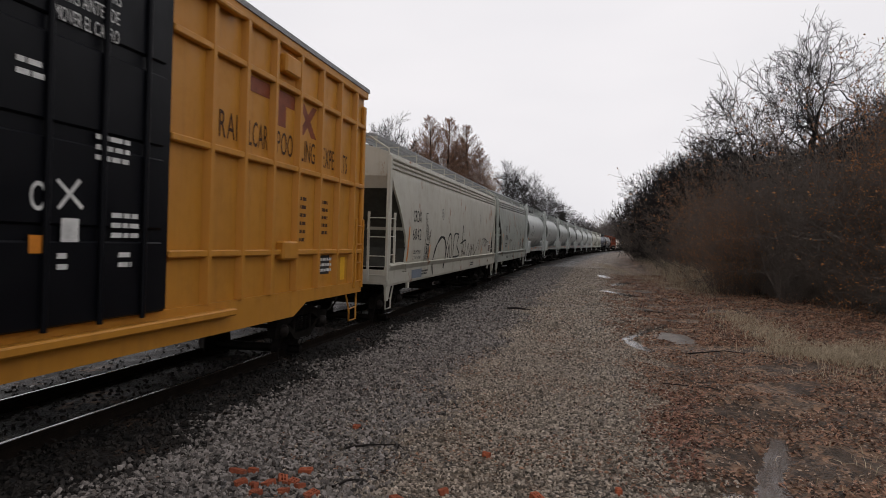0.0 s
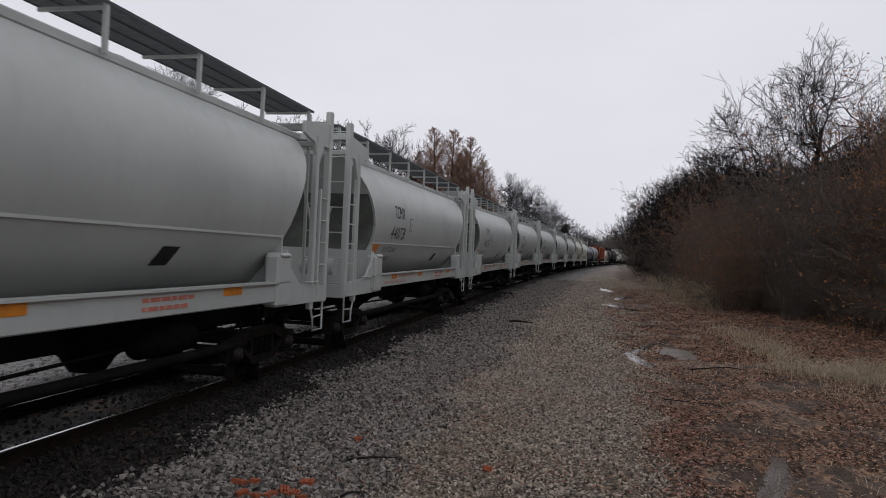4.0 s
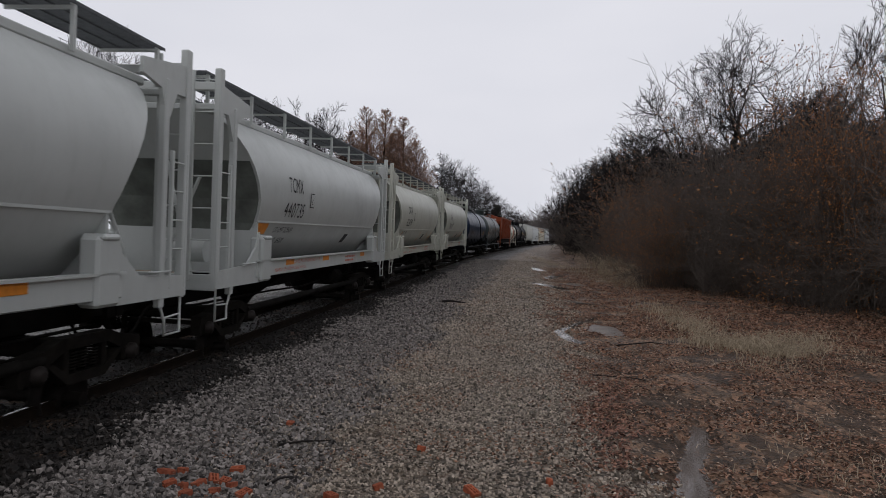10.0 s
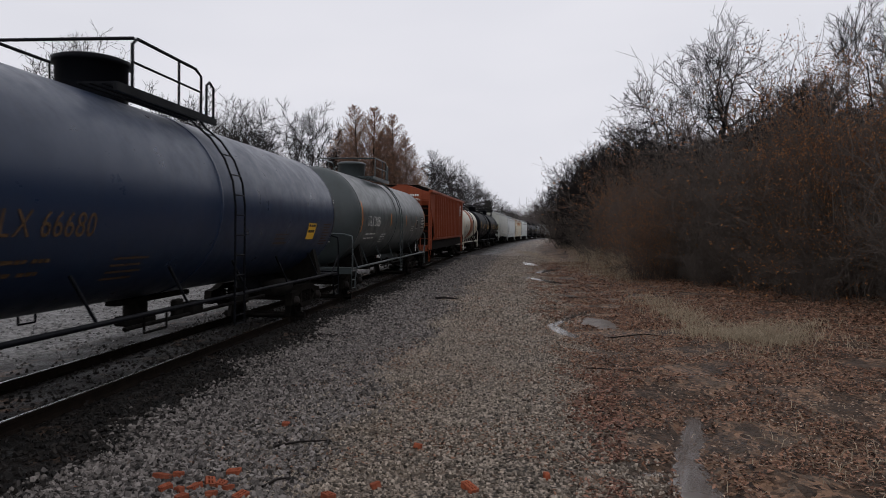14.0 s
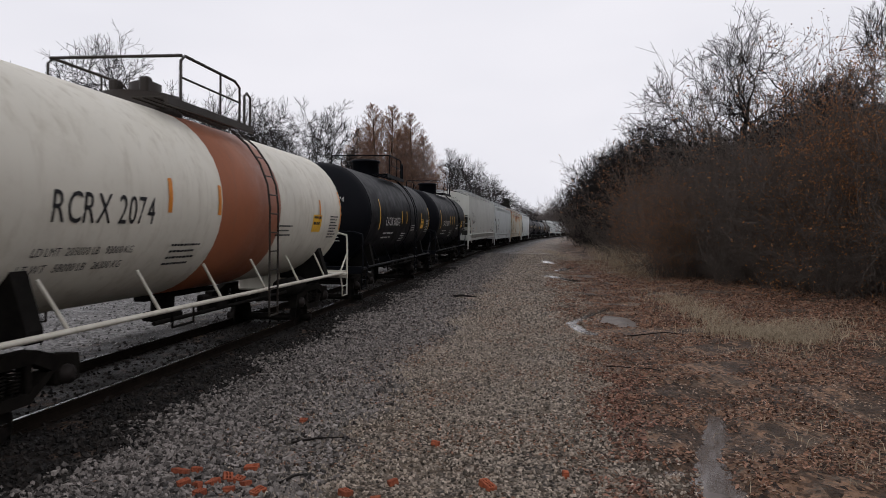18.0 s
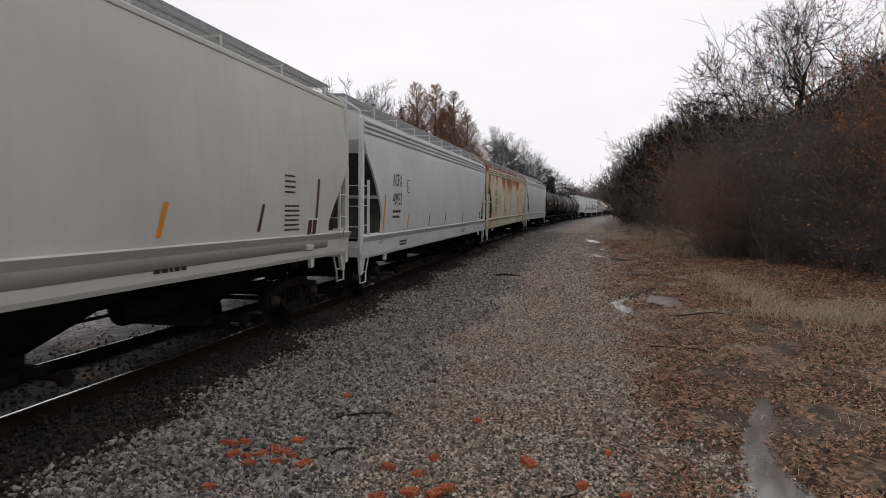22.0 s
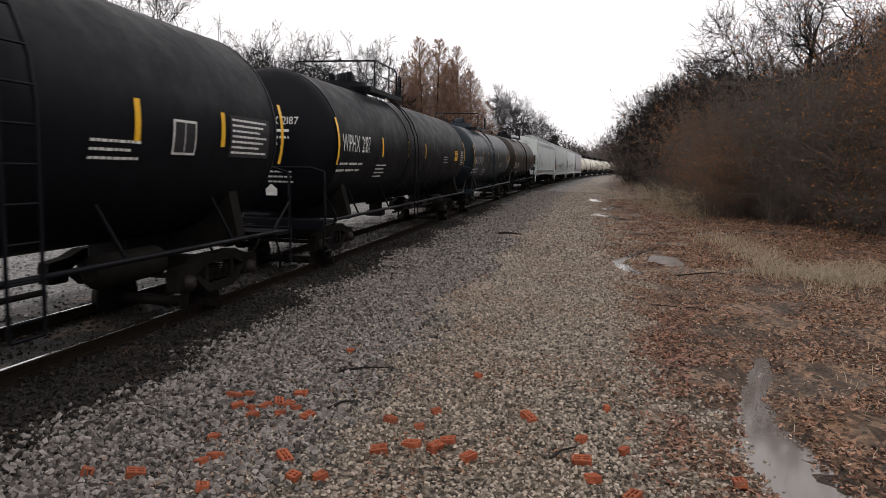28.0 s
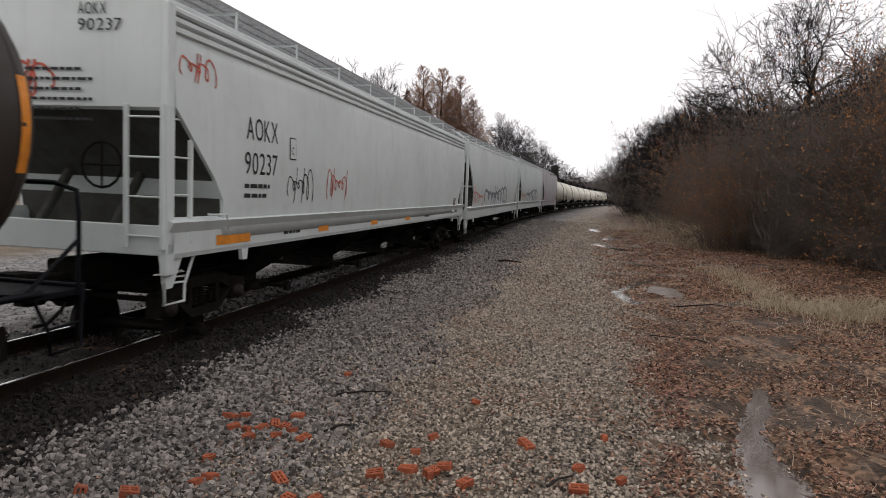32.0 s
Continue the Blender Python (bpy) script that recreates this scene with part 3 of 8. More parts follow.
def pd_hopper(mark, number, paint_mat, L, tint, near=True, orange=True):
    half = L / 2 - 0.5
    car = thing("hopper_car", "%s round-bodied covered hopper car of a moving freight train" % tint, "rail car", "freight train cars")
    part("body", shared("pd_body/%.2f" % L, paint_mat, lambda: hull_geo(pd_skin, pd_ends, PD_Z, half, 14)), car)
    skin = lambda y, z: (pd_skin(z) + 0.006, y, z)
    P = paint_mat
    # a darker tone of the car's own paint, for shade on the end slope
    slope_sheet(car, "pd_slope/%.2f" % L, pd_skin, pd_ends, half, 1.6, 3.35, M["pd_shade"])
    for s in (-1, 1):
        # side sill, seam strip, top chord
        part("side_sill", shared("pd_sill/%.2f" % L, P, lambda: Geo().box(0, 0, 1.42, 0.09, L - 4.2, 0.3, 0.015).box(0.02, 0, 1.575, 0.16, L - 4.2, 0.03)), car, pose(s * 1.5, 0, 0, 0, 0, 0 if s > 0 else 180))
        part("seam_strip", shared("pd_seam/%.2f" % L, P, lambda: Geo().box(0, 0, 2.3, 0.03, 2 * (half - pd_ends(2.3)) - 0.05, 0.035)), car, pose(s * (pd_skin(2.3) - 0.005), 0, 0))
        part("top_chord", shared("pd_chord/%.2f" % L, P, lambda: Geo().box(0, 0, 0, 0.1, L - 2.0, 0.12, 0.02)), car, pose(s * 1.04, 0, 4.13))
        # corner structure at each end
        for e in (-1, 1):
            flip = pose(0, 0, 0, 0, 0, 0) if e < 0 else pose(0, 0, 0, 0, 0, 180)
            if s > 0:
                part("end_frame", shared("pd_end_frame/%.2f" % L, P, lambda: pd_end_frame(half)), car, flip)
                part("bulkhead", shared("pd_bulkhead/%.2f" % L, P, lambda: Geo().box(0, -half + 1.8, 2.05, 2.9, 0.05, 1.5)), car, flip)
                part("end_platform", shared("pd_platform/%.2f" % L, P, lambda: Geo().box(0, -half + 0.45, 1.3, 3.0, 0.9, 0.06, 0.01).box(0, -half + 0.03, 1.28, 3.0, 0.06, 0.26, 0.01)), car, flip)
                part("cross_brace", shared("pd_brace/%.2f" % L, P, lambda: Geo().tube([(0.95, -half + 0.3, 1.35), (0.3, -half + 0.55, 3.4)], 0.03, 6).tube([(0.3, -half + 0.3, 1.2), (0.95, -half + 0.5, 3.0)], 0.03, 6).tube([(-0.95, -half + 0.3, 1.2), (-0.3, -half + 0.55, 3.3)], 0.03, 6)), car, flip)
                part("brake_cylinder", shared("pd_cylinder", P, lambda: Geo().tube([(0.2, 0, 1.75), (0.95, 0, 1.75)], 0.19, 16)), car, pose(0, e * (half - 0.85), 0))
            part("bolster_box", shared("pd_bolster_box", P, lambda: Geo().box(0, 0, 1.6, 0.26, 0.46, 0.82, 0.04).box(0.01, 0, 2.0, 0.3, 0.34, 0.08, 0.03)), car, pose(s * 1.47, e * (half - 1.95), 0, 0, 0, 0 if s > 0 else 180))
            part("side_gusset", shared("pd_gusset", P, lambda: Geo().prism([(0.0, 1.18), (1.75, 1.18), (1.75, 2.1), (1.6, 1.82), (1.2, 1.52), (0.0, 1.46)], 0, -0.02, 0.02)), car, pose(s * 1.5, e * half, 0, 0, 0, 0 if e < 0 else 180))
            if near:
                add_ladder(car, P, s * 1.5, e * (half - 0.05) if e < 0 else half - 0.45, 1.3, 3.2, 1, 0.4, 5)
                part("grab_iron", shared("pd_grab", P, lambda: bent_bar([(0, 0, 1.55), (0.06, 0.03, 1.55), (0.06, 0.45, 1.55), (0, 0.48, 1.55)])), car, pose(s * 1.52, e * (half - 1.0), 0, 0, 0, 0 if s > 0 else 180))
        part("running_board", shared("pd_board/%.2f" % L, M["grate"], lambda: grating_geo(0.9, L - 1.3, 0.055, 0.014)), car, pose(s * 0.72, 0, 4.66), "grey steel grating walkway")
        for i in range(8):
            y = -L / 2 + 0.8 + (L - 1.6) * i / 7
            part("board_support", shared("pd_support", P, lambda: Geo().box(0.42, 0, -0.26, 0.05, 0.05, 0.54).box(0, 0, -0.03, 0.88, 0.04, 0.04)), car, pose(s * 0.72, y, 4.64, 0, 0, 0 if s > 0 else 180))
    if near:
        for e in (-1, 1):
            for w in (-1, 1):
                add_ladder(car, P, w * 1.46 if w > 0 else -1.46 + 0.42, e * (half - 0.02), 1.3, 4.65, 0, -0.42, 7)
    for i in (-1, 1):
        # outlets coloured black for the dirt and deep shade below the sill
        part("hopper_outlet", shared("pd_outlet", M["steel_dark"], lambda: Geo().loft([[(r * math.cos(a), r * math.sin(a), z) for a in [k * math.pi / 9 for k in range(18)]] for z, r in ((1.5, 1.35), (1.1, 1.0), (0.62, 0.35), (0.42, 0.22))])), car, pose(0, i * L * 0.16, 0))
        part("hatch", shared("pd_hatch", P, lambda: Geo().tube([(0, 0, 4.3), (0, 0, 4.5), (0, 0, 4.52)], [0.3, 0.3, 0.24], 18)), car, pose(0, i * L * 0.16, 0))
    part("discharge_pipe", shared("pd_pipe/%.2f" % L, M["steel_dark"], lambda: Geo().tube([(1.05, -L * 0.3, 0.6), (1.05, L * 0.3, 0.6)], 0.07, 10)), car)
    add_steps(car, P, half, dz=0.24)
    # markings
    words(mark, 0.3, M["black_paint"], car, skin, -L / 2 + 3.52, 2.93, 0.92)
    words(number, 0.3, M["black_paint"], car, skin, -L / 2 + 3.42, 2.42, 1.24)
    if near:
        words(number, 0.16, M["black_paint"], car, lambda y, z: (y, -half + 1.02 + (4.0 - z) * 0.75 - 0.2, z), 0.1, 3.75, 0.75, name="end_number")
        words("LD LMT 229500", 0.11, M["black_paint"], car, skin, -L / 2 + 3.3, 2.1, 1.05, name="load_limit")
        words("LT WT  56500", 0.11, M["black_paint"], car, skin, -L / 2 + 3.2, 1.88, 0.98, name="light_weight")
        sill = lambda y, z: (1.552, y, z)
        words("CAR EQUIPPED WITH SAFETY RELIEF VALVES", 0.07, M["red_paint"], car, sill, -L / 2 + 4.15, 1.46, 1.75, name="sill_notice")
        words("MAXIMUM OPERATION PRESSURE 14.7 P.S.I.G.", 0.07, M["red_paint"], car, sill, -L / 2 + 3.0, 1.33, 1.9, name="sill_notice")
        bars([(0, 0.0, 1.0, 0.05), (0.0, -0.1, 0.9, 0.05)], M["red_paint"], car, sill, -L / 2 + 8.2, 1.45)
        patch(-L / 2 + 4.92, 2.66, -L / 2 + 5.2, 2.98, M["black_paint"], car, skin, "plate_mark")
        patch(-L / 2 + 4.94, 2.68, -L / 2 + 5.18, 2.96, P, car, lambda y, z: (pd_skin(z) + 0.011, y, z), "plate_field")
        words("C", 0.12, M["black_paint"], car, lambda y, z: (pd_skin(z) + 0.016, y, z), -L / 2 + 5.01, 2.73, 0.1)
        patch(L / 2 - 5.3, 1.84, L / 2 - 4.95, 2.08, M["black_paint"], car, skin, "test_panel", lean=0.05)
    col = M["orange"]
    if orange:
        patch(-L / 2 + 2.35, 2.06, -L / 2 + 2.88, 2.27, col, car, lambda y, z: (pd_skin(z) + 0.012, y, z), label="orange reflector")
        for y in (-L / 2 + 3.6, -L / 2 + 6.15, L / 2 - 4.2):
            patch(y, 1.44, y + 0.5, 1.56, col, car, lambda y, z: (1.551, y, z), label="orange reflector")
    else:
        for y in (-L / 2 + 3.2, 0.8, L / 2 - 4.2, L / 2 - 2.9):
            patch(y, 1.75, y + 0.09, 2.2, col, car, skin, lean=0.12, label="orange reflector stripe")
    add_underframe(car, L, near)
    add_ends(car, L, near)
    for e in (-1, 1):
        add_truck(car, e * (L / 2 - 2.05), near)
    return car


def pd_end_frame(half):
    """White sheer plates at a car's end: corner posts with an arched opening above."""
    g = Geo()
    y = -half
    for w in (-1, 1):
        g.box(w * 1.46, y + 0.06, 2.93, 0.12, 0.13, 3.5, 0.015)
        g.box(w * 1.46, y + 0.62, 2.6, 0.1, 0.12, 3.1, 0.015)
        g.prism([(y, 4.45), (y + 1.2, 4.3), (y + 1.2, 4.1), (y + 0.75, 4.0), (y + 0.62, 3.6), (y + 0.55, 3.6), (y + 0.35, 4.0), (y, 4.0)], 0, w * 1.46 - 0.03 if w > 0 else -1.49, w * 1.46 + 0.03 if w > 0 else -1.43)
    g.box(0, y + 0.06, 4.4, 3.0, 0.1, 0.14, 0.015)
    g.box(0, y + 0.06, 4.08, 3.0, 0.06, 0.1, 0.015)
    return g


# ---------------------------------------------------------------- centre-flow and angular covered hoppers
CF_Z = [1.38, 1.6, 1.9, 2.2, 2.6, 3.0, 3.4, 3.7, 3.86, 3.9, 3.96, 4.0, 4.06, 4.1, 4.16, 4.2, 4.26, 4.32, 4.5, 4.6]


def cf_skin(z):
    if z <= 3.87:
        return 1.62 - 0.085 * ((z - 2.4) / 1.6) ** 2
    if z < 4.28:
        return float(np.interp(z, (3.87, 3.9, 3.96, 4.0, 4.06, 4.1, 4.16, 4.2, 4.26), (1.55, 1.5, 1.54, 1.49, 1.525, 1.475, 1.51, 1.46, 1.49)))
    return float(np.interp(z, (4.28, 4.32, 4.6), (1.48, 1.36, 0.4)))


def cf_flat(z):
    """The same section without the pressed ridges under the eave."""
    if z <= 4.28:
        return 1.62 - 0.085 * ((z - 2.4) / 1.6) ** 2
    return float(np.interp(z, (4.28, 4.32, 4.6), (1.49, 1.36, 0.4)))


cf_ends_round = curve_of([(4.7, 0.16), (3.58, 0.18), (3.38, 0.34), (3.0, 0.72), (2.65, 1.02), (2.3, 1.32), (1.97, 1.5), (1.6, 1.46), (1.38, 1.4)])
cf_ends_angle = curve_of([(4.7, 0.12), (2.98, 0.13), (1.98, 1.22), (1.6, 1.26), (1.38, 1.26)])


def covered_hopper(L, body_mat, tint, mark="", number="", angular=False, near=True, top=0.0, ld=None, rear_print=True, ridged=False, orange=True, sill_mat=None, text=None, mark_y=2.8, mark_z=2.72):
    half = L / 2 - 0.5
    ends = cf_ends_angle if angular else cf_ends_round
    kind = ("a" if angular else "r") + ("" if ridged else "s")
    face = cf_skin if ridged else cf_flat
    dz = 0.22 if angular else 0.0
    P, S, ink = body_mat, sill_mat or body_mat, text or M["black_paint"]
    car = thing("hopper_car", "%s covered hopper car of a moving freight train" % tint, "rail car", "freight train cars")
    part("body", shared("cf_body/%s%.2f" % (kind, L), P, lambda: hull_geo(face, ends, CF_Z, half, 12)), car)
    skin = lambda y, z: (face(z) + 0.006, y, z)
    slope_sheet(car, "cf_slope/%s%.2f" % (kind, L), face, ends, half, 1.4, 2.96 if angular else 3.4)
    for s in (-1, 1):
        side = pose(0, 0, 0, 0, 0, 0 if s > 0 else 180)
        part("side_sill", shared("cf_sill/%.2f" % (L + dz), S, lambda: Geo().prism([(1.46, 0.98), (1.56, 0.98), (1.58, 1.04), (1.58, 1.36 - dz * 0.3), (1.66, 1.49 - dz * 0.3), (1.5, 1.54 - dz * 0.3), (1.46, 1.4)], 1, -half + 0.02, half - 0.02)), car, pose(0, 0, dz) @ side)
        for e in (-1, 1):
            if s > 0:
                flip = pose(0, 0, 0, 0, 0, 0 if e < 0 else 180)
                part("end_sill", shared("cf_end_sill/%.2f" % L, S, lambda: Geo().box(0, -half + 0.04, 1.2, 3.1, 0.08, 0.36, 0.01).box(0, -half + 0.9, 1.08, 2.9, 1.7, 0.06)), car, pose(0, 0, dz) @ flip)
                # the brace is coloured dark too, for the shade inside the end bay
                part("end_brace", shared("cf_brace/%.2f" % L, M["grime"], lambda: Geo().box(0.55, -half + 0.8, 2.0, 0.1, 0.12, 1.8, 0.02, Euler((radians(-38), 0, 0)).to_matrix()).box(-0.55, -half + 0.8, 2.0, 0.1, 0.12, 1.8, 0.02, Euler((radians(-38), 0, 0)).to_matrix())), car, flip)
                part("brake_wheel" if e > 0 else "brake_rigging", shared("cf_wheel", M["steel_dark"], lambda: Geo().tube([(0.28 * math.cos(k * math.pi / 8), 0, 0.28 * math.sin(k * math.pi / 8)) for k in range(17)], 0.018, 6, caps=False).tube([(-0.28, 0, 0), (0.28, 0, 0)], 0.014, 5).tube([(0, 0, -0.28), (0, 0, 0.28)], 0.014, 5)), car, pose(0.55, e * (half - 0.2), 2.3))
            part("corner_post", shared("cf_post", P, lambda: Geo().box(0, 0, 2.6, 0.1, 0.16, 3.2, 0.015).tube([(0, -0.02, 4.1), (-0.05, 0, 4.35), (-0.55, 0.02, 4.66)], 0.026, 6)), car, pose(s * 1.53, e * (half - 0.08), 0, 0, 0, 0 if s > 0 else 180))
            if near:
                add_ladder(car, S, s * 1.56, -half + 0.06 if e < 0 else half - 0.52, 1.15 + dz, 2.8 + dz, 1, 0.45, 4)
                add_ladder(car, S, s * 1.54, e * (half + 0.03), 1.1 + dz, 2.8 + dz, 0, -s * 0.48, 4)
                part("grab_loop", shared("cf_grab", S, lambda: bent_bar([(0, 0, 1.5), (0.1, 0, 1.5), (0.1, 0.3, 1.5), (0.1, 0.34, 1.3), (0, 0.34, 1.3)])), car, pose(s * 1.58, e * (half - 0.9), dz, 0, 0, 0 if s > 0 else 180))
            part("jacking_lug", shared("cf_lug", S, lambda: Geo().prism([(-0.1, 1.0), (0.1, 1.0), (0.06, 0.82), (-0.06, 0.82)], 0, -0.03, 0.03)), car, pose(s * 1.53, e * (half - 1.95), dz))
            part("corner_gusset", shared("cf_gusset", S, lambda: Geo().prism([(0.0, 1.02), (0.42, 1.02), (0.2, 0.62), (0.08, 0.62)], 0, -0.03, 0.03)), car, pose(s * 1.5, e * half, dz, 0, 0, 0 if e < 0 else 180))
        if not ridged:
            part("top_chord", shared("cf_chord/%.2f" % L, P, lambda: Geo().box(0, 0, 0, 0.07, 2 * half - 0.1, 0.1, 0.02)), car, pose(s * 1.49, 0, 4.27))
        for z, x in ((3.9, 1.545), (4.02, 1.535), (4.14, 1.52)) if ridged else ():
            part("eave_rib", shared("cf_eave/%.2f" % L, P, lambda: Geo().prism([(0.0, -0.045), (0.045, -0.02), (0.045, 0.02), (0.0, 0.05)], 1, -half + 0.14, half - 0.14)), car, pose(s * x, 0, z, 0, 0, 0 if s > 0 else 180))
        part("running_board", shared("cf_board/%.2f" % L, M["galv"], lambda: grating_geo(0.7, L - 1.0)), car, pose(s * 0.78, 0, 4.70 + top), "grey steel grating walkway")
        for i in range(10):
            y = -L / 2 + 0.7 + (L - 1.4) * i / 9
            part("board_support", shared("cf_support", P, lambda: Geo().box(0.34, 0, -0.15, 0.028, 0.028, 0.32).box(0, 0, -0.03, 0.7, 0.03, 0.03)), car, pose(s * 0.78, y, 4.68 + top, 0, 0, 0 if s > 0 else 180))
    n = 4 if L > 19 else 3
    for i in range(n):
        y = (i - (n - 1) / 2) * (L - 5.2) / n
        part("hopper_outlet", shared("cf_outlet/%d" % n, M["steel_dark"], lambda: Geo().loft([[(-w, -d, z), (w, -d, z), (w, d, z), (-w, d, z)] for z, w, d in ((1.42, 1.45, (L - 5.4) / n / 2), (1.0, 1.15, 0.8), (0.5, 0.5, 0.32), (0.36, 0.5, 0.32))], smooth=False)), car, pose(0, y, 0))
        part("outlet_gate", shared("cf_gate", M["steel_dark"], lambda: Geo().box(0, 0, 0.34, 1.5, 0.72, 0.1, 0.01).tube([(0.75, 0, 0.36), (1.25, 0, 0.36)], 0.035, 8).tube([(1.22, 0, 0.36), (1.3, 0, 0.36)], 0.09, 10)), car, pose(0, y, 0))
        part("hatch", shared("cf_hatch/%d" % n, P, lambda: Geo().box(0, 0, 4.62, 0.75, (L - 5) / n, 0.1, 0.03)), car, pose(0, y, 0))
    add_steps(car, S, half, 1.5, dz)
    k = 1.0 if near else 0.0
    if mark:
        words(mark, 0.32, ink, car, skin, -half - 0.5 + mark_y, mark_z, 0.92 if not angular else 1.05)
        words(number, 0.32, ink, car, skin, -half - 0.55 + mark_y, mark_z - 0.5, (0.95 if len(number) < 6 else 1.15) * (1.0 if not angular else 1.15))
    if near:
        if mark and angular:
            words(mark, 0.14, ink, car, lambda y, z: (y, -half + 0.1, z), 0.3, 4.08, 0.4, name="end_number")
            words(number, 0.14, ink, car, lambda y, z: (y, -half + 0.1, z), 0.3, 3.89, 0.62, name="end_number")
            bars([(0.0, -0.12 * i, 0.8 + 0.15 * (i % 2), 0.035) for i in range(6)], ink, car, lambda y, z: (y, -half + 0.1, z), -0.45, 3.42)
        if ld:
            words("LD LMT " + ld[0], 0.1, ink, car, skin, -half - 0.5 + ld[2], ld[3], 0.85, name="load_limit")
            words("LT WT  " + ld[1], 0.1, ink, car, skin, -half - 0.52 + ld[2], ld[3] - 0.16, 0.85, name="light_weight")
        elif mark:
            bars([(0, 0, 0.8, 0.06), (0.0, -0.14, 0.7, 0.06)], ink, car, skin, -half - 0.55 + mark_y, mark_z - 0.7)
        if rear_print:
            bars([(0, -0.09 * i, 0.42, 0.03) for i in range(4)], ink, car, skin, half - 3.3, 2.65)
            bars([(0, -0.08 * i, 0.6, 0.03) for i in range(6)], ink, car, skin, half - 3.3, 2.15)
        for y in (-half + 3.2, half - 6.8):
            bars([(0, 0.08, 0.8, 0.05), (0, 0, 0.7, 0.05)], ink, car, lambda y, z: (1.587, y, z), y, 1.12 + dz)
        patch(-half + mark_y + 0.95, 2.56, -half + mark_y + 1.2, 2.92, ink, car, skin, "plate_mark")
        patch(-half + mark_y + 0.97, 2.58, -half + mark_y + 1.18, 2.9, P, car, lambda y, z: (face(z) + 0.011, y, z), "plate_field")
        words("C", 0.12, ink, car, lambda y, z: (face(z) + 0.016, y, z), -half + mark_y + 1.02, 2.65, 0.1)
        patch(half - 2.4, 1.6, half - 1.9, 1.95, M["white_paint"], car, skin, "test_panel", lean=0.06)
        for y in (half - 2.36, half - 2.13):
            patch(y, 1.63, y + 0.19, 1.92, M["brown_paint"], car, lambda y, z: (face(z) + 0.011, y, z), "test_cell", lean=0.06)
        part("sill_box", shared("cf_sill_box", S, lambda: Geo().box(0, 0, 0, 0.05, 0.3, 0.1, 0.012)), car, pose(1.6, half - 2.2, 1.2 + dz))
    if orange:
        bright = (0, 1, 4) if angular else (0, 1, 5, 6)
        for i, y in enumerate((-half + (1.25 if angular else 1.5), -half + 3.88, -half + 6.6, -half + 9.2, half - 6.8, half - 4.28, half - 2.0)):
            tall = 0.92 if i in (0, 6) else 0.42
            patch(y, 1.56 + dz * 0.9, y + 0.1, 1.56 + dz * 0.9 + tall, M["orange"] if i in bright else M["brown_paint"], car, skin, lean=0.16, label="orange reflector stripe" if i in bright else "dark worn reflector stripe")
    add_underframe(car, L, near)
    add_ends(car, L, near)
    for e in (-1, 1):
        add_truck(car, e * (L / 2 - 2.2), near)
    return car


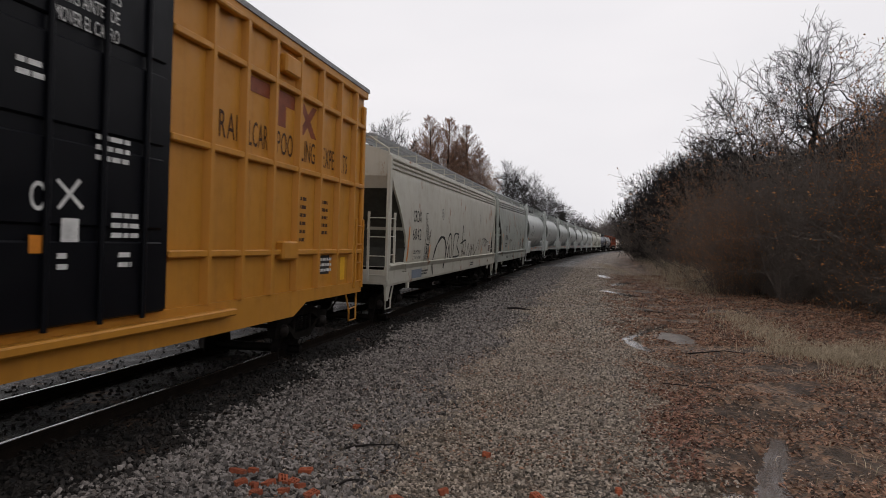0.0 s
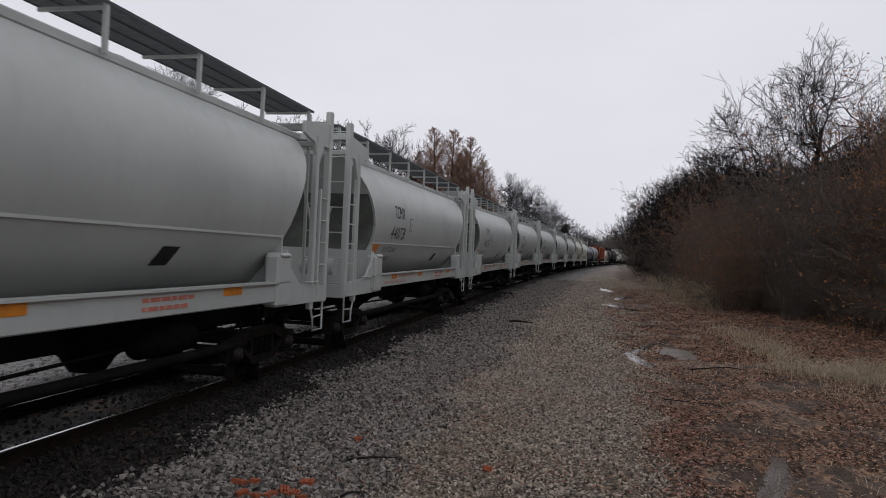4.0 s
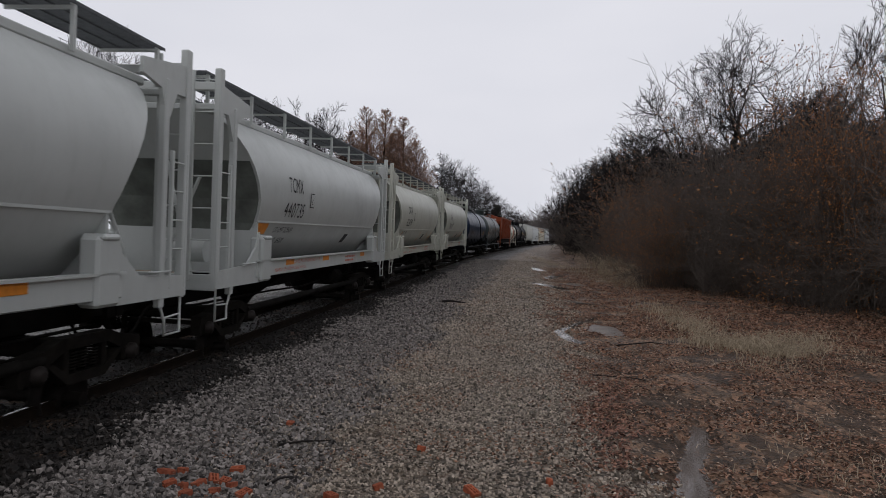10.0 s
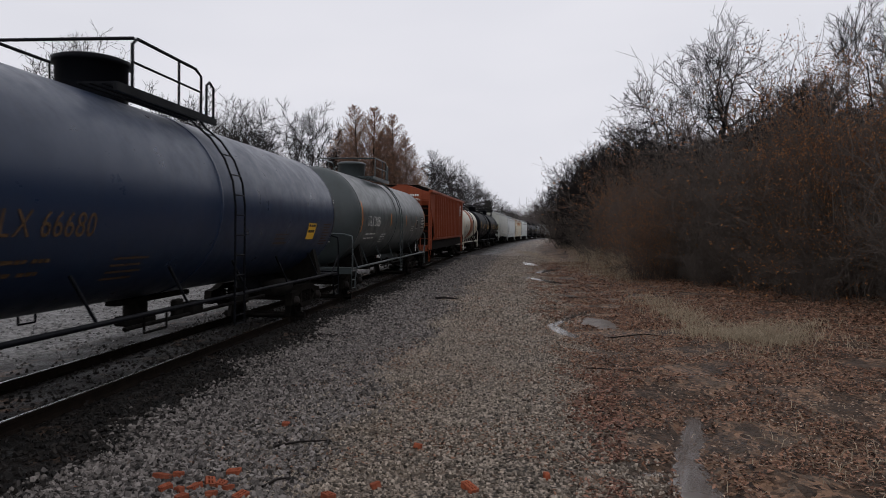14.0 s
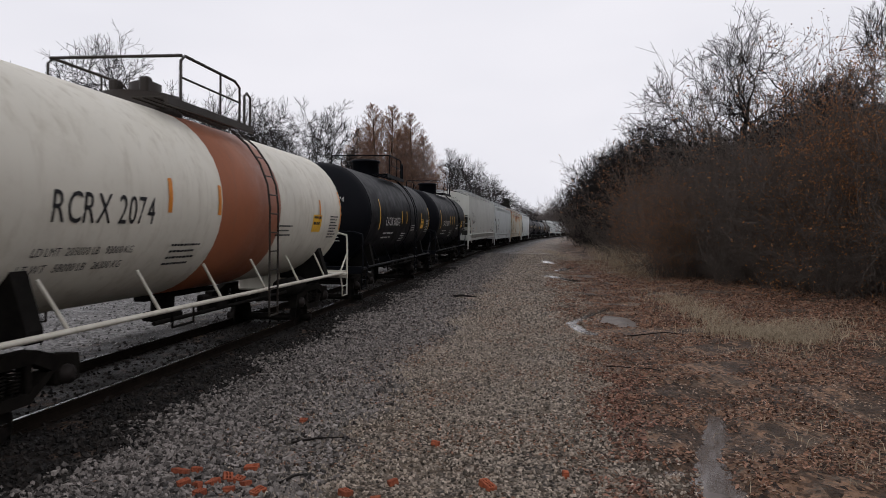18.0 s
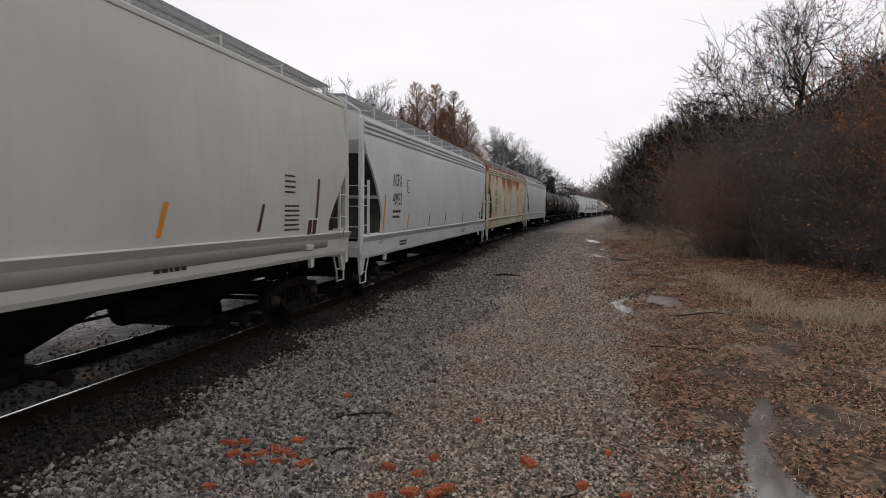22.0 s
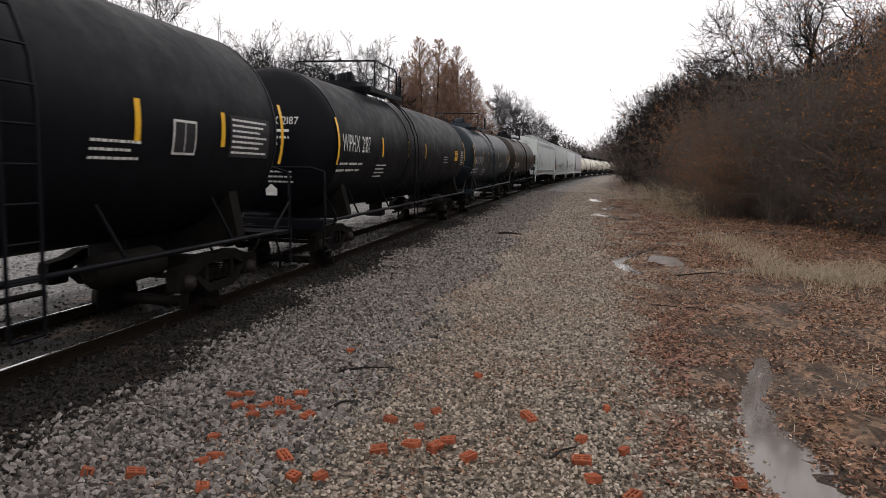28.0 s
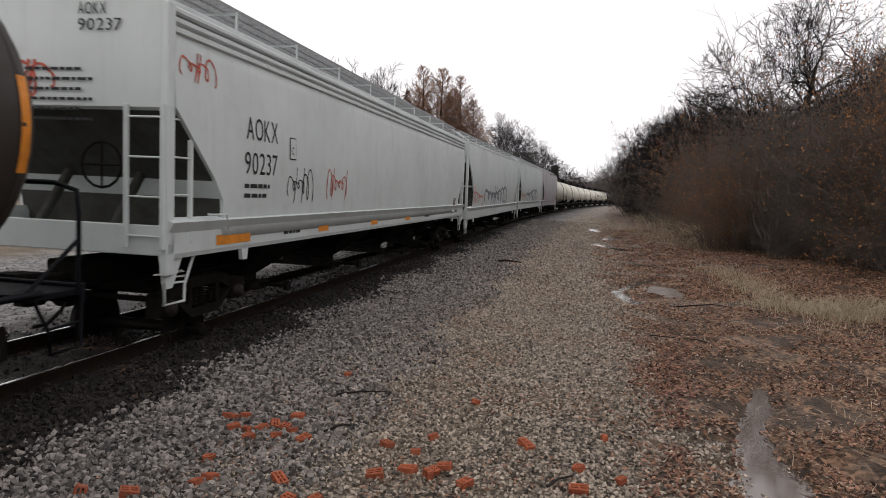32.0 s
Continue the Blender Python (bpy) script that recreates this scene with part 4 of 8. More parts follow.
# ---------------------------------------------------------------- tank cars
def tank_car(L, mat, tint, mark="", number="", radius=1.5, ink=None, stripe=None, frame_mat=None, band=None, near=True, dome="barrel", rail_mat=None, end_mark=True, size=0.34, text_z=2.3, text_y=2.6, text_w=1.9, stripes=None, ladder_y=0.9, slope=0.0, placard=False, tall_ends=0.95, notice=True, weights=None, band_at=(-0.05, 2.9), panel=False, top_mat=None):
    ink, stripe = ink or M["white_paint"], stripe or M["yellow"]
    F = frame_mat or mat
    G = top_mat or F
    R = radius + 0.065
    cz = 1.02 + R
    half = L / 2 - 0.95
    head = 0.62
    car = thing("tank_car", "%s tank car of a moving freight train" % tint, "rail car", "freight train cars")
    N = 40

    def tank():
        prof = [(-half + head * (1 - math.cos(a)), R * math.sin(a)) for a in [k * math.pi / 16 for k in range(9)]]
        prof[0] = (-half, 0.02)
        prof += [(y, R) for y in (-half + head + 0.02, -half * 0.45, -half * 0.445, 0.0, half * 0.445, half * 0.45, half - head - 0.02)]
        prof += [(-y, r) for y, r in prof[:9][::-1]]
        return Geo().loft([[(r * math.cos(2 * math.pi * k / N), y, cz + r * math.sin(2 * math.pi * k / N)) for k in range(N)] for y, r in prof])
    part("tank", shared("tank/%.2f%.2f" % (L, R), mat, tank), car)
    skin = lambda y, z: (math.sqrt(max(0.01, (R + 0.007) ** 2 - (z - cz) ** 2)), y, z)
    ring = lambda y, w, r, key, m: part(key, shared("%s/%.2f%.2f" % (key, R + r, w), m, lambda: Geo().loft([[((R + q) * math.cos(2 * math.pi * k / N), d, cz + (R + q) * math.sin(2 * math.pi * k / N)) for k in range(N)] for d, q in ((-w / 2, -0.01), (-w / 2, r), (w / 2, r), (w / 2, -0.01))], caps=False)), car, pose(0, y, 0))
    if band:
        ring(band_at[0], band_at[1], 0.004, "centre_band", band)
    for e in (-1, 1):
        ring(e * (half - head), 0.05, 0.006, "head_weld", mat)
    if not band:
        ring(ladder_y - 0.45, 0.08, 0.012, "girth_strap", mat)
    # manway, platform and its railing
    if dome == "barrel":
        part("dome", shared("dome_barrel", G, lambda: Geo().tube([(0, 0, -0.15), (0, 0, 0.46), (0, 0, 0.47), (0, 0, 0.54), (0, 0, 0.58)], [0.5, 0.5, 0.55, 0.55, 0.45], 24)), car, pose(0, ladder_y - 1.6, cz + R))
    else:
        part("dome", shared("dome_valves", G, lambda: Geo().tube([(0, 0, -0.15), (0, 0, 0.2), (0, 0, 0.22)], [0.62, 0.62, 0.3], 20).tube([(0, 0.1, 0.2), (0, 0.1, 0.42), (0, 0.1, 0.48)], [0.26, 0.26, 0.12], 12).box(0.25, -0.3, 0.33, 0.16, 0.16, 0.26, 0.03).box(-0.22, -0.35, 0.3, 0.14, 0.2, 0.22, 0.03)), car, pose(0, ladder_y - 1.6, cz + R))
    part("platform", shared("tank_platform", G, lambda: grating_geo(0.5, 3.0, 0.08).box(0.28, 0, -0.04, 0.05, 3.0, 0.12)), car, pose(0.8, ladder_y - 1.25, cz + R - 0.03))
    part("platform", shared("tank_platform", G, lambda: grating_geo(0.5, 3.0, 0.08)), car, pose(-0.8, ladder_y - 1.25, cz + R - 0.03, 0, 0, 180))
    T = top_mat or rail_mat or F
    part("cross_rail", shared("tank_cross_rail", T, lambda: Geo().tube([(-1.08, -1.06, 0.69), (1.08, -1.06, 0.69)], 0.024, 6)), car, pose(0, ladder_y - 1.25, cz + R - 0.02))
    for s in (-1, 1):
        T = top_mat or rail_mat or F
        part("guard_rail", shared("tank_guard", T, lambda: Geo().tube([(0.28, -1.1, 0), (0.28, -1.1, 0.6), (0.28, -0.98, 0.7), (0.28, 0.75, 0.7), (0.28, 0.95, 0.62), (0.28, 0.95, 0)], 0.024, 6).tube([(0.28, -1.1, 0.36), (0.28, 0.95, 0.36)], 0.018, 6).tube([(0.28, 0.2, 0), (0.28, 0.2, 0.7)], 0.02, 6)), car, pose(s * 0.8, ladder_y - 1.25, cz + R - 0.02) @ Matrix.Diagonal((s, 1, 1, 1)))
        part("rail_hoop", shared("tank_hoop", T, lambda: Geo().tube([(0.28, 1.15, 0), (0.28, 1.15, 0.52), (0.26, 1.3, 0.6), (0.24, 1.5, 0.54), (0.24, 1.5, 0)], 0.024, 6)), car, pose(s * 0.8, ladder_y - 1.25, cz + R - 0.02) @ Matrix.Diagonal((s, 1, 1, 1)))
        # side ladder bent round the tank
        lad = part("ladder", shared("tank_ladder/%.2f" % R, T, lambda: tank_ladder(R, cz)), car, pose(0, s * ladder_y, 0, 0, 0, 0 if s > 0 else 180))
        if near:
            for i in range(11):
                z = 0.7 + 0.34 * i
                x = R + 0.12 if z < cz else math.sqrt(max(0.2, (R + 0.12) ** 2 - (z - cz) ** 2))
                part("rung", shared("tank_rung", T, lambda: Geo().tube([(0, -0.2, 0), (0, 0.2, 0)], 0.013, 6)), lad, pose(x, 0, z))
        T = rail_mat or F
        part("side_rail", shared("tank_side_rail/%.2f" % L, T, lambda: Geo().tube([(1.5, -half + 0.4, 1.02), (1.5, half - 0.4, 1.02)], 0.035, 8)), car, pose(0, 0, 0, 0, 0, 0 if s > 0 else 180))
        for i in range(6):
            y = -half + 1.9 + (2 * half - 3.8) * i / 5
            part("rail_bracket", shared("tank_bracket/%.2f" % R, T, lambda: Geo().tube([(1.5, 0, 1.02), (1.3, -0.22, cz - 0.95)], 0.022, 6)), car, pose(0, y, 0, 0, 0, 0 if s > 0 else 180))
        for e in (-1, 1):
            part("saddle", shared("tank_saddle/%.2f" % R, M["steel_dark"], lambda: Geo().prism([(0.2, 0.95), (1.42, 0.95), (1.42, 1.08), (R * 0.82, cz - 0.84), (R * 0.62, cz - 1.05), (0.2, cz - R + 0.05)], 1, -0.12, 0.12)), car, pose(0, e * (half - 1.5), 0, 0, 0, 0 if s > 0 else 180))
            part("end_post", shared("tank_end_post", T, lambda: Geo().tube([(1.48, 0.1, 0.95), (1.48, 0.1, 1.75), (1.46, 0.1, 1.98), (1.2, 0.1, 2.05), (0.35, 0.1, 2.05)], 0.026, 6).tube([(1.48, 0.1, 1.5), (1.48, 0.8, 1.0)], 0.022, 6)), car, pose(0, e * (L / 2 - 0.75), 0, 0, 0, (0 if e < 0 else 180)) @ Matrix.Diagonal((s * (1 if e < 0 else -1), 1, 1, 1)))
    for e in (-1, 1):
        turned = pose(0, e * (L / 2 - 0.78), 0, 0, 0, 0 if e < 0 else 180)
        part("end_platform", shared("tank_end", F, lambda: Geo().box(0, 0.39, 0.98, 2.96, 0.68, 0.07, 0.01)), car, turned)
        part("end_sill", shared("tank_end_sill", F, lambda: Geo().box(0, 0, 0.95, 2.96, 0.08, 0.2, 0.01)), car, turned)
        part("stub_sill", shared("tank_stub", F, lambda: Geo().box(0, 1.45, 0.93, 0.6, 2.7, 0.4, 0.03)), car, turned)
        for w in (-1, 1):
            part("step", shared("step/%d" % e, T, lambda: step_geo(e)), car, pose(w * 1.47, e * (L / 2 - 0.8), 0))
    part("outlet_valve", shared("tank_valve", M["steel_dark"], lambda: Geo().tube([(0, 0, cz - R), (0, 0, 0.62)], 0.2, 12).box(0, 0, 0.6, 0.5, 0.5, 0.16, 0.03).box(0, 0.5, 0.95, 0.2, 2.4, 0.08)), car)
    part("brake_rigging", shared("tank_rigging", M["steel_dark"], lambda: Geo().box(1.2, -0.9, 0.93, 0.1, 0.25, 0.3, 0.02).box(1.2, -0.4, 0.9, 0.2, 0.4, 0.2, 0.03).box(1.2, 1.5, 0.85, 0.12, 0.6, 0.2, 0.03).tube([(1.25, -2.4, 0.82), (1.25, 2.6, 0.82)], 0.03, 6).tube([(1.3, -2.0, 1.0), (1.3, -2.0, 0.72), (1.3, -1.4, 0.72), (1.3, -1.4, 1.0)], 0.02, 5)), car)
    part("air_reservoir", shared("air_reservoir", M["steel_dark"], lambda: Geo().tube([(0.7, -0.62, 0.8), (0.7, -0.55, 0.8), (0.7, 0.55, 0.8), (0.7, 0.62, 0.8)], [0.1, 0.2, 0.2, 0.1], 14)), car, pose(0.3, L * 0.24, 0.05))
    # markings
    if mark:
        words(mark + " " + number, size, ink, car, skin, -L / 2 + text_y, text_z, text_w, slope)
    if near:
        if weights:
            words("LD LMT  %s LB   %s KG" % weights[:2], 0.09, ink, car, skin, -L / 2 + text_y - 0.12, text_z - 0.36, 1.75, slope, name="load_limit")
            words("LT WT   %s LB   %s KG" % weights[2:], 0.09, ink, car, skin, -L / 2 + text_y - 0.22, text_z - 0.54, 1.75, slope, name="light_weight")
        else:
            bars([(0, 0.02, 0.5, 0.045), (0.58, 0.02, 0.5, 0.045), (1.16, 0.02, 0.3, 0.045), (-0.1, -0.12, 0.45, 0.045), (0.45, -0.12, 0.5, 0.045), (1.05, -0.12, 0.3, 0.045)], ink, car, skin, -L / 2 + text_y - 0.05, text_z - 0.3)
        bars([(0, -0.09 * i, 0.8 - 0.1 * (i % 2), 0.03) for i in range(4)], ink, car, skin, -L / 2 + text_y + text_w + 0.6, text_z - 0.3)
        bars([(0, -0.09 * i, 0.8 - 0.15 * (i % 2), 0.03) for i in range(3)], ink, car, skin, half - 4.8, text_z)
        if not panel:
            bars([(0, -0.07 * i, 0.62 - 0.08 * (i % 3), 0.03) for i in range(8)], ink, car, skin, half - 1.5, text_z + 0.25, "data_table")
        if notice:
            patch(half - 2.75, text_z - 0.1, half - 2.15, text_z + 0.28, M["yellow"], car, skin, "notice", label="yellow notice plate")
            bars([(0.03, 0.2, 0.5, 0.05), (0.03, 0.06, 0.46, 0.06)], M["black_paint"], car, lambda y, z: tuple(c * (1.003 if i == 0 else 1.0) for i, c in enumerate(skin(y, z))), half - 2.73, text_z)
        if panel:
            proud = lambda y, z: tuple(c * (1.003 if i == 0 else 1.0) for i, c in enumerate(skin(y, z)))
            patch(half - 3.4, 2.2, half - 2.9, 2.62, M["white_paint"], car, skin, "test_panel")
            for q in (half - 3.37, half - 3.14):
                patch(q, 2.23, q + 0.21, 2.59, M["black_paint"], car, proud, "test_cell")
            patch(half - 2.05, 2.2, half - 0.85, 2.78, M["black_paint"], car, skin, "data_panel", label="black data panel with white print")
            bars([(0.05, -0.075 * i, 1.05 - 0.12 * (i % 3), 0.03) for i in range(7)], M["white_paint"], car, proud, half - 2.05, 2.7, "data_table")
        if not panel and not notice:
            ribbon([[(half - 2.3, text_z - 0.14), (half - 2.3, text_z + 0.12)], [(half - 2.02, text_z - 0.14), (half - 2.02, text_z + 0.12)], [(half - 2.3, text_z + 0.12), (half - 2.02, text_z + 0.12)], [(half - 2.3, text_z - 0.14), (half - 2.02, text_z - 0.14)], [(half - 2.3, text_z), (half - 2.02, text_z)], [(half - 2.16, text_z - 0.14), (half - 2.16, text_z + 0.12)]], 0.02, ink, car, skin, "test_panel")
        # hazard placard in its holder
        if placard:
            part("placard_holder", shared("placard_holder", M["black_paint"], lambda: Geo().box(0, 0, 0, 0.02, 0.3, 0.3, 0.004, Euler((radians(45), 0, 0)).to_matrix())), car, pose(1.53, half - 3.4, 1.32))
            part("placard", shared("placard", M["white_paint"], lambda: Geo().box(0, 0, 0, 0.02, 0.25, 0.25, 0.003, Euler((radians(45), 0, 0)).to_matrix())), car, pose(1.536, half - 3.4, 1.32), "white diamond placard")
            bars([(-0.12, 0.02, 0.24, 0.06), (-0.08, -0.07, 0.16, 0.05)], M["black_paint"], car, lambda y, z: (1.55, y, z), half - 3.4, 1.32, "placard_print")
        if end_mark:
            hd = lambda y, z: (y, -half + head * (1 - math.sqrt(max(0.0, 1 - min(1.0, (y * y + (z - cz) ** 2) / R ** 2)))) - 0.012, z)
            words(mark + " " + number, 0.15, ink, car, hd, -0.1, cz + 0.35, 0.95, name="end_number")
            bars([(0, -0.13 * i, 0.72 - 0.2 * (i == 2), 0.05) for i in range(3)], ink, car, hd, -0.06, cz + 0.2)
            bars([(0, -0.1 * i, 0.5, 0.035) for i in range(3)], ink, car, hd, 0.2, cz - 0.6)
            part("placard_holder", shared("placard_end", M["white_paint"], lambda: Geo().box(0, 0, 0, 0.24, 0.015, 0.13, 0.003).prism([(-0.12, 0.065), (0.12, 0.065), (0.0, 0.17)], 1, -0.0075, 0.0075)), car, pose(0.25, -half - 0.02 + 0.14, cz - 1.0), "white placard on the tank head")
    stripes = stripes or (1.6, 4.6, 7.2, L - 7.5, L - 1.7)
    for i, y in enumerate(-L / 2 + q for q in stripes):
        tall, foot = (tall_ends, 2.12) if i in (0, len(stripes) - 1) else (0.46, 2.33)
        patch(y, foot, y + 0.1, foot + tall, stripe, car, skin, n=5, label="yellow reflector stripe")
    add_ends(car, L, near)
    for e in (-1, 1):
        add_truck(car, e * (half - 1.5), near)
    return car


def tank_ladder(R, cz):
    g = Geo()
    for w in (-0.2, 0.2):
        pts = [(R + 0.12, w, 0.55), (R + 0.12, w, cz)]
        pts += [((R + 0.12) * math.cos(a), w, cz + (R + 0.12) * math.sin(a)) for a in (0.25, 0.5, 0.75, 1.0)]
        pts += [(0.8, w, cz + R)]
        g.tube(pts, 0.02, 6)
    g.tube([(R + 0.12, -0.2, 0.55), (R + 0.12, 0.2, 0.55)], 0.018, 6)
    return g


# ---------------------------------------------------------------- ribbed red hopper
def ribbed_hopper(L, mat):
    half = L / 2 - 0.5
    top, low = 4.22, 1.68
    car = thing("hopper_car", "rust-red ribbed covered hopper car with a dark roof", "rail car", "freight train cars")
    ends = curve_of([(4.7, 0.1), (3.6, 0.12), (3.5, 0.16), (2.24, 1.58), (1.7, 1.9), (1.2, 2.1)])
    skin_t = curve_of([(4.6, 0.3), (4.5, 0.45), (4.2, 1.5), (4.15, 1.56), (1.7, 1.56), (1.2, 1.3)])
    zs = [1.2, 1.7, 2.2, 2.7, 3.3, 3.35, 3.8, 4.15, 4.2, 4.5, 4.6]
    part("body", Geo().add(*(lambda g: (g.v, g.f))(hull_geo(skin_t, ends, zs, half, 6))).mesh("body", mat), car)
    # black here stands for dirt and shade in the open end bay
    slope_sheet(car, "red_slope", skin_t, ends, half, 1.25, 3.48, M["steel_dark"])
    for s in (-1, 1):
        for i in range(17):
            y = -half + 1.95 + (2 * half - 3.9) * i / 16
            part("rib", shared("red_rib", mat, lambda: Geo().prism([(1.55, -0.07), (1.7, -0.05), (1.7, 0.05), (1.55, 0.07)], 2, low, top)), car, pose(0, y, 0, 0, 0, 0 if s > 0 else 180))
        part("top_chord", shared("red_chord", mat, lambda: Geo().box(1.6, 0, top + 0.03, 0.16, 2 * half, 0.16, 0.03)), car, pose(0, 0, 0, 0, 0, 0 if s > 0 else 180))
        part("bottom_chord", shared("red_low", mat, lambda: Geo().box(1.58, 0, low - 0.06, 0.12, 2 * half - 3.2, 0.14, 0.02)), car, pose(0, 0, 0, 0, 0, 0 if s > 0 else 180))
        part("side_sill", shared("red_sill", M["steel_dark"], lambda: Geo().prism([(-half, 1.02), (half, 1.02), (half, 1.2), (half - 2.0, 1.6), (-half + 2.0, 1.6), (-half, 1.2)], 0, 1.42, 1.5)), car, pose(0, 0, 0, 0, 0, 0 if s > 0 else 180))
        for e in (-1, 1):
            part("corner_post", shared("red_post", mat, lambda: Geo().box(0, 0, 2.65, 0.1, 0.12, 3.2, 0.01)), car, pose(s * 1.5, e * (half - 0.08), 0))
            part("side_post", shared("red_post_b", mat, lambda: Geo().box(0, 0, 2.3, 0.08, 0.1, 2.5, 0.01)), car, pose(s * 1.52, e * (half - 0.75), 0))
            add_ladder(car, mat, s * 1.52, -half + 0.06 if e < 0 else half - 0.52, 1.1, 3.2, 1, 0.45, 6)
            add_ladder(car, mat, s * 1.5, e * (half + 0.02), 1.1, 4.3, 0, -s * 0.46, 8)
        part("running_board", shared("red_board", M["steel_dark"], lambda: grating_geo(0.6, 2 * half - 0.1, 0.07)), car, pose(s * 0.62, 0, 4.56))
    for e in (-1, 1):
        part("end_sill", shared("red_end", mat, lambda: Geo().box(0, -half + 0.05, 1.15, 3.0, 0.1, 0.35, 0.01).box(0, -half + 0.9, 1.06, 2.8, 1.7, 0.06)), car, pose(0, 0, 0, 0, 0, 0 if e < 0 else 180))
        part("brake_wheel", shared("cf_wheel", M["steel_dark"], lambda: Geo()), car, pose(0.7, e * (half - 0.3), 2.2))
    for i in range(3):
        y = (i - 1) * (L - 5) / 3
        part("hopper_outlet", shared("red_outlet", M["steel_dark"], lambda: Geo().loft([[(-w, -d, z), (w, -d, z), (w, d, z), (-w, d, z)] for z, w, d in ((1.6, 1.3, 2.0), (0.5, 0.5, 0.35), (0.36, 0.5, 0.35))], smooth=False)), car, pose(0, y, 0))
    side = lambda y, z: (1.567, y, z)
    W = M["white_paint"]
    # a crossed-circle emblem, plain marks and bars
    g = Geo()
    y0, z0 = half - 3.45, 3.5
    seg = 28
    for r0, r1 in ((0.33, 0.40),):
        vs = []
        for k in range(seg):
            a = 2 * math.pi * k / seg
            vs += [(1.712, y0 + r0 * math.cos(a), z0 + r0 * math.sin(a)), (1.712, y0 + r1 * math.cos(a), z0 + r1 * math.sin(a))]
        g.add(vs, [(2 * k, 2 * k + 1, (2 * k + 3) % (2 * seg), (2 * k + 2) % (2 * seg)) for k in range(seg)])
    g.box(1.708, y0, z0, 0.008, 0.1, 0.6)
    g.box(1.708, y0, z0, 0.007, 0.6, 0.1)
    part("emblem", g.mesh("emblem", W), car, label="white circle emblem with a cross")
    words("428794", 0.13, W, car, lambda y, z: (y, -half + 0.1, z), 0.42, 3.72, 0.6, name="end_number")
    bars([(0, 0, 0.1, 0.12), (0.13, 0, 0.1, 0.12), (0.26, 0, 0.1, 0.12), (0.39, 0, 0.08, 0.12)], W, car, lambda y, z: (y, -half + 0.1, z), 0.42, 3.97, "faded_mark")
    bars([(0, -0.1 * i, 0.7 - 0.1 * (i % 2), 0.04) for i in range(4)], W, car, side, 0.4, 2.12)
    bars([(0, 0, 0.45, 0.07), (0, -0.2, 0.4, 0.06)], W, car, side, half - 4.3, 2.2)
    for y in (-half + 2.2, -half + 4.4, -1.2, half - 4.9, half - 3.0):
        patch(y, 1.78, y + 0.42, 1.92, M["yellow"], car, side, label="yellow reflector")
    faint = plain("worn_white_stencil", (0.30, 0.14, 0.09), 0.7)
    bars([(0, 0, 0.14, 0.28), (0.24, 0, 0.14, 0.28), (0.62, 0, 0.14, 0.28), (0.86, 0, 0.14, 0.28), (0.0, -0.5, 0.14, 0.28), (0.24, -0.5, 0.14, 0.28), (0.62, -0.5, 0.14, 0.28), (0.86, -0.5, 0.14, 0.28), (1.2, -0.5, 0.14, 0.28)], faint, car, side, -half + 2.35, 2.95, "faded_mark")
    patch(-half + 2.25, 2.25, -half + 2.5, 2.6, M["yellow"], car, side, "notice")
    add_steps(car, mat, half, 1.5)
    add_underframe(car, L)
    add_ends(car, L)
    for e in (-1, 1):
        add_truck(car, e * (L / 2 - 2.2))
    return car


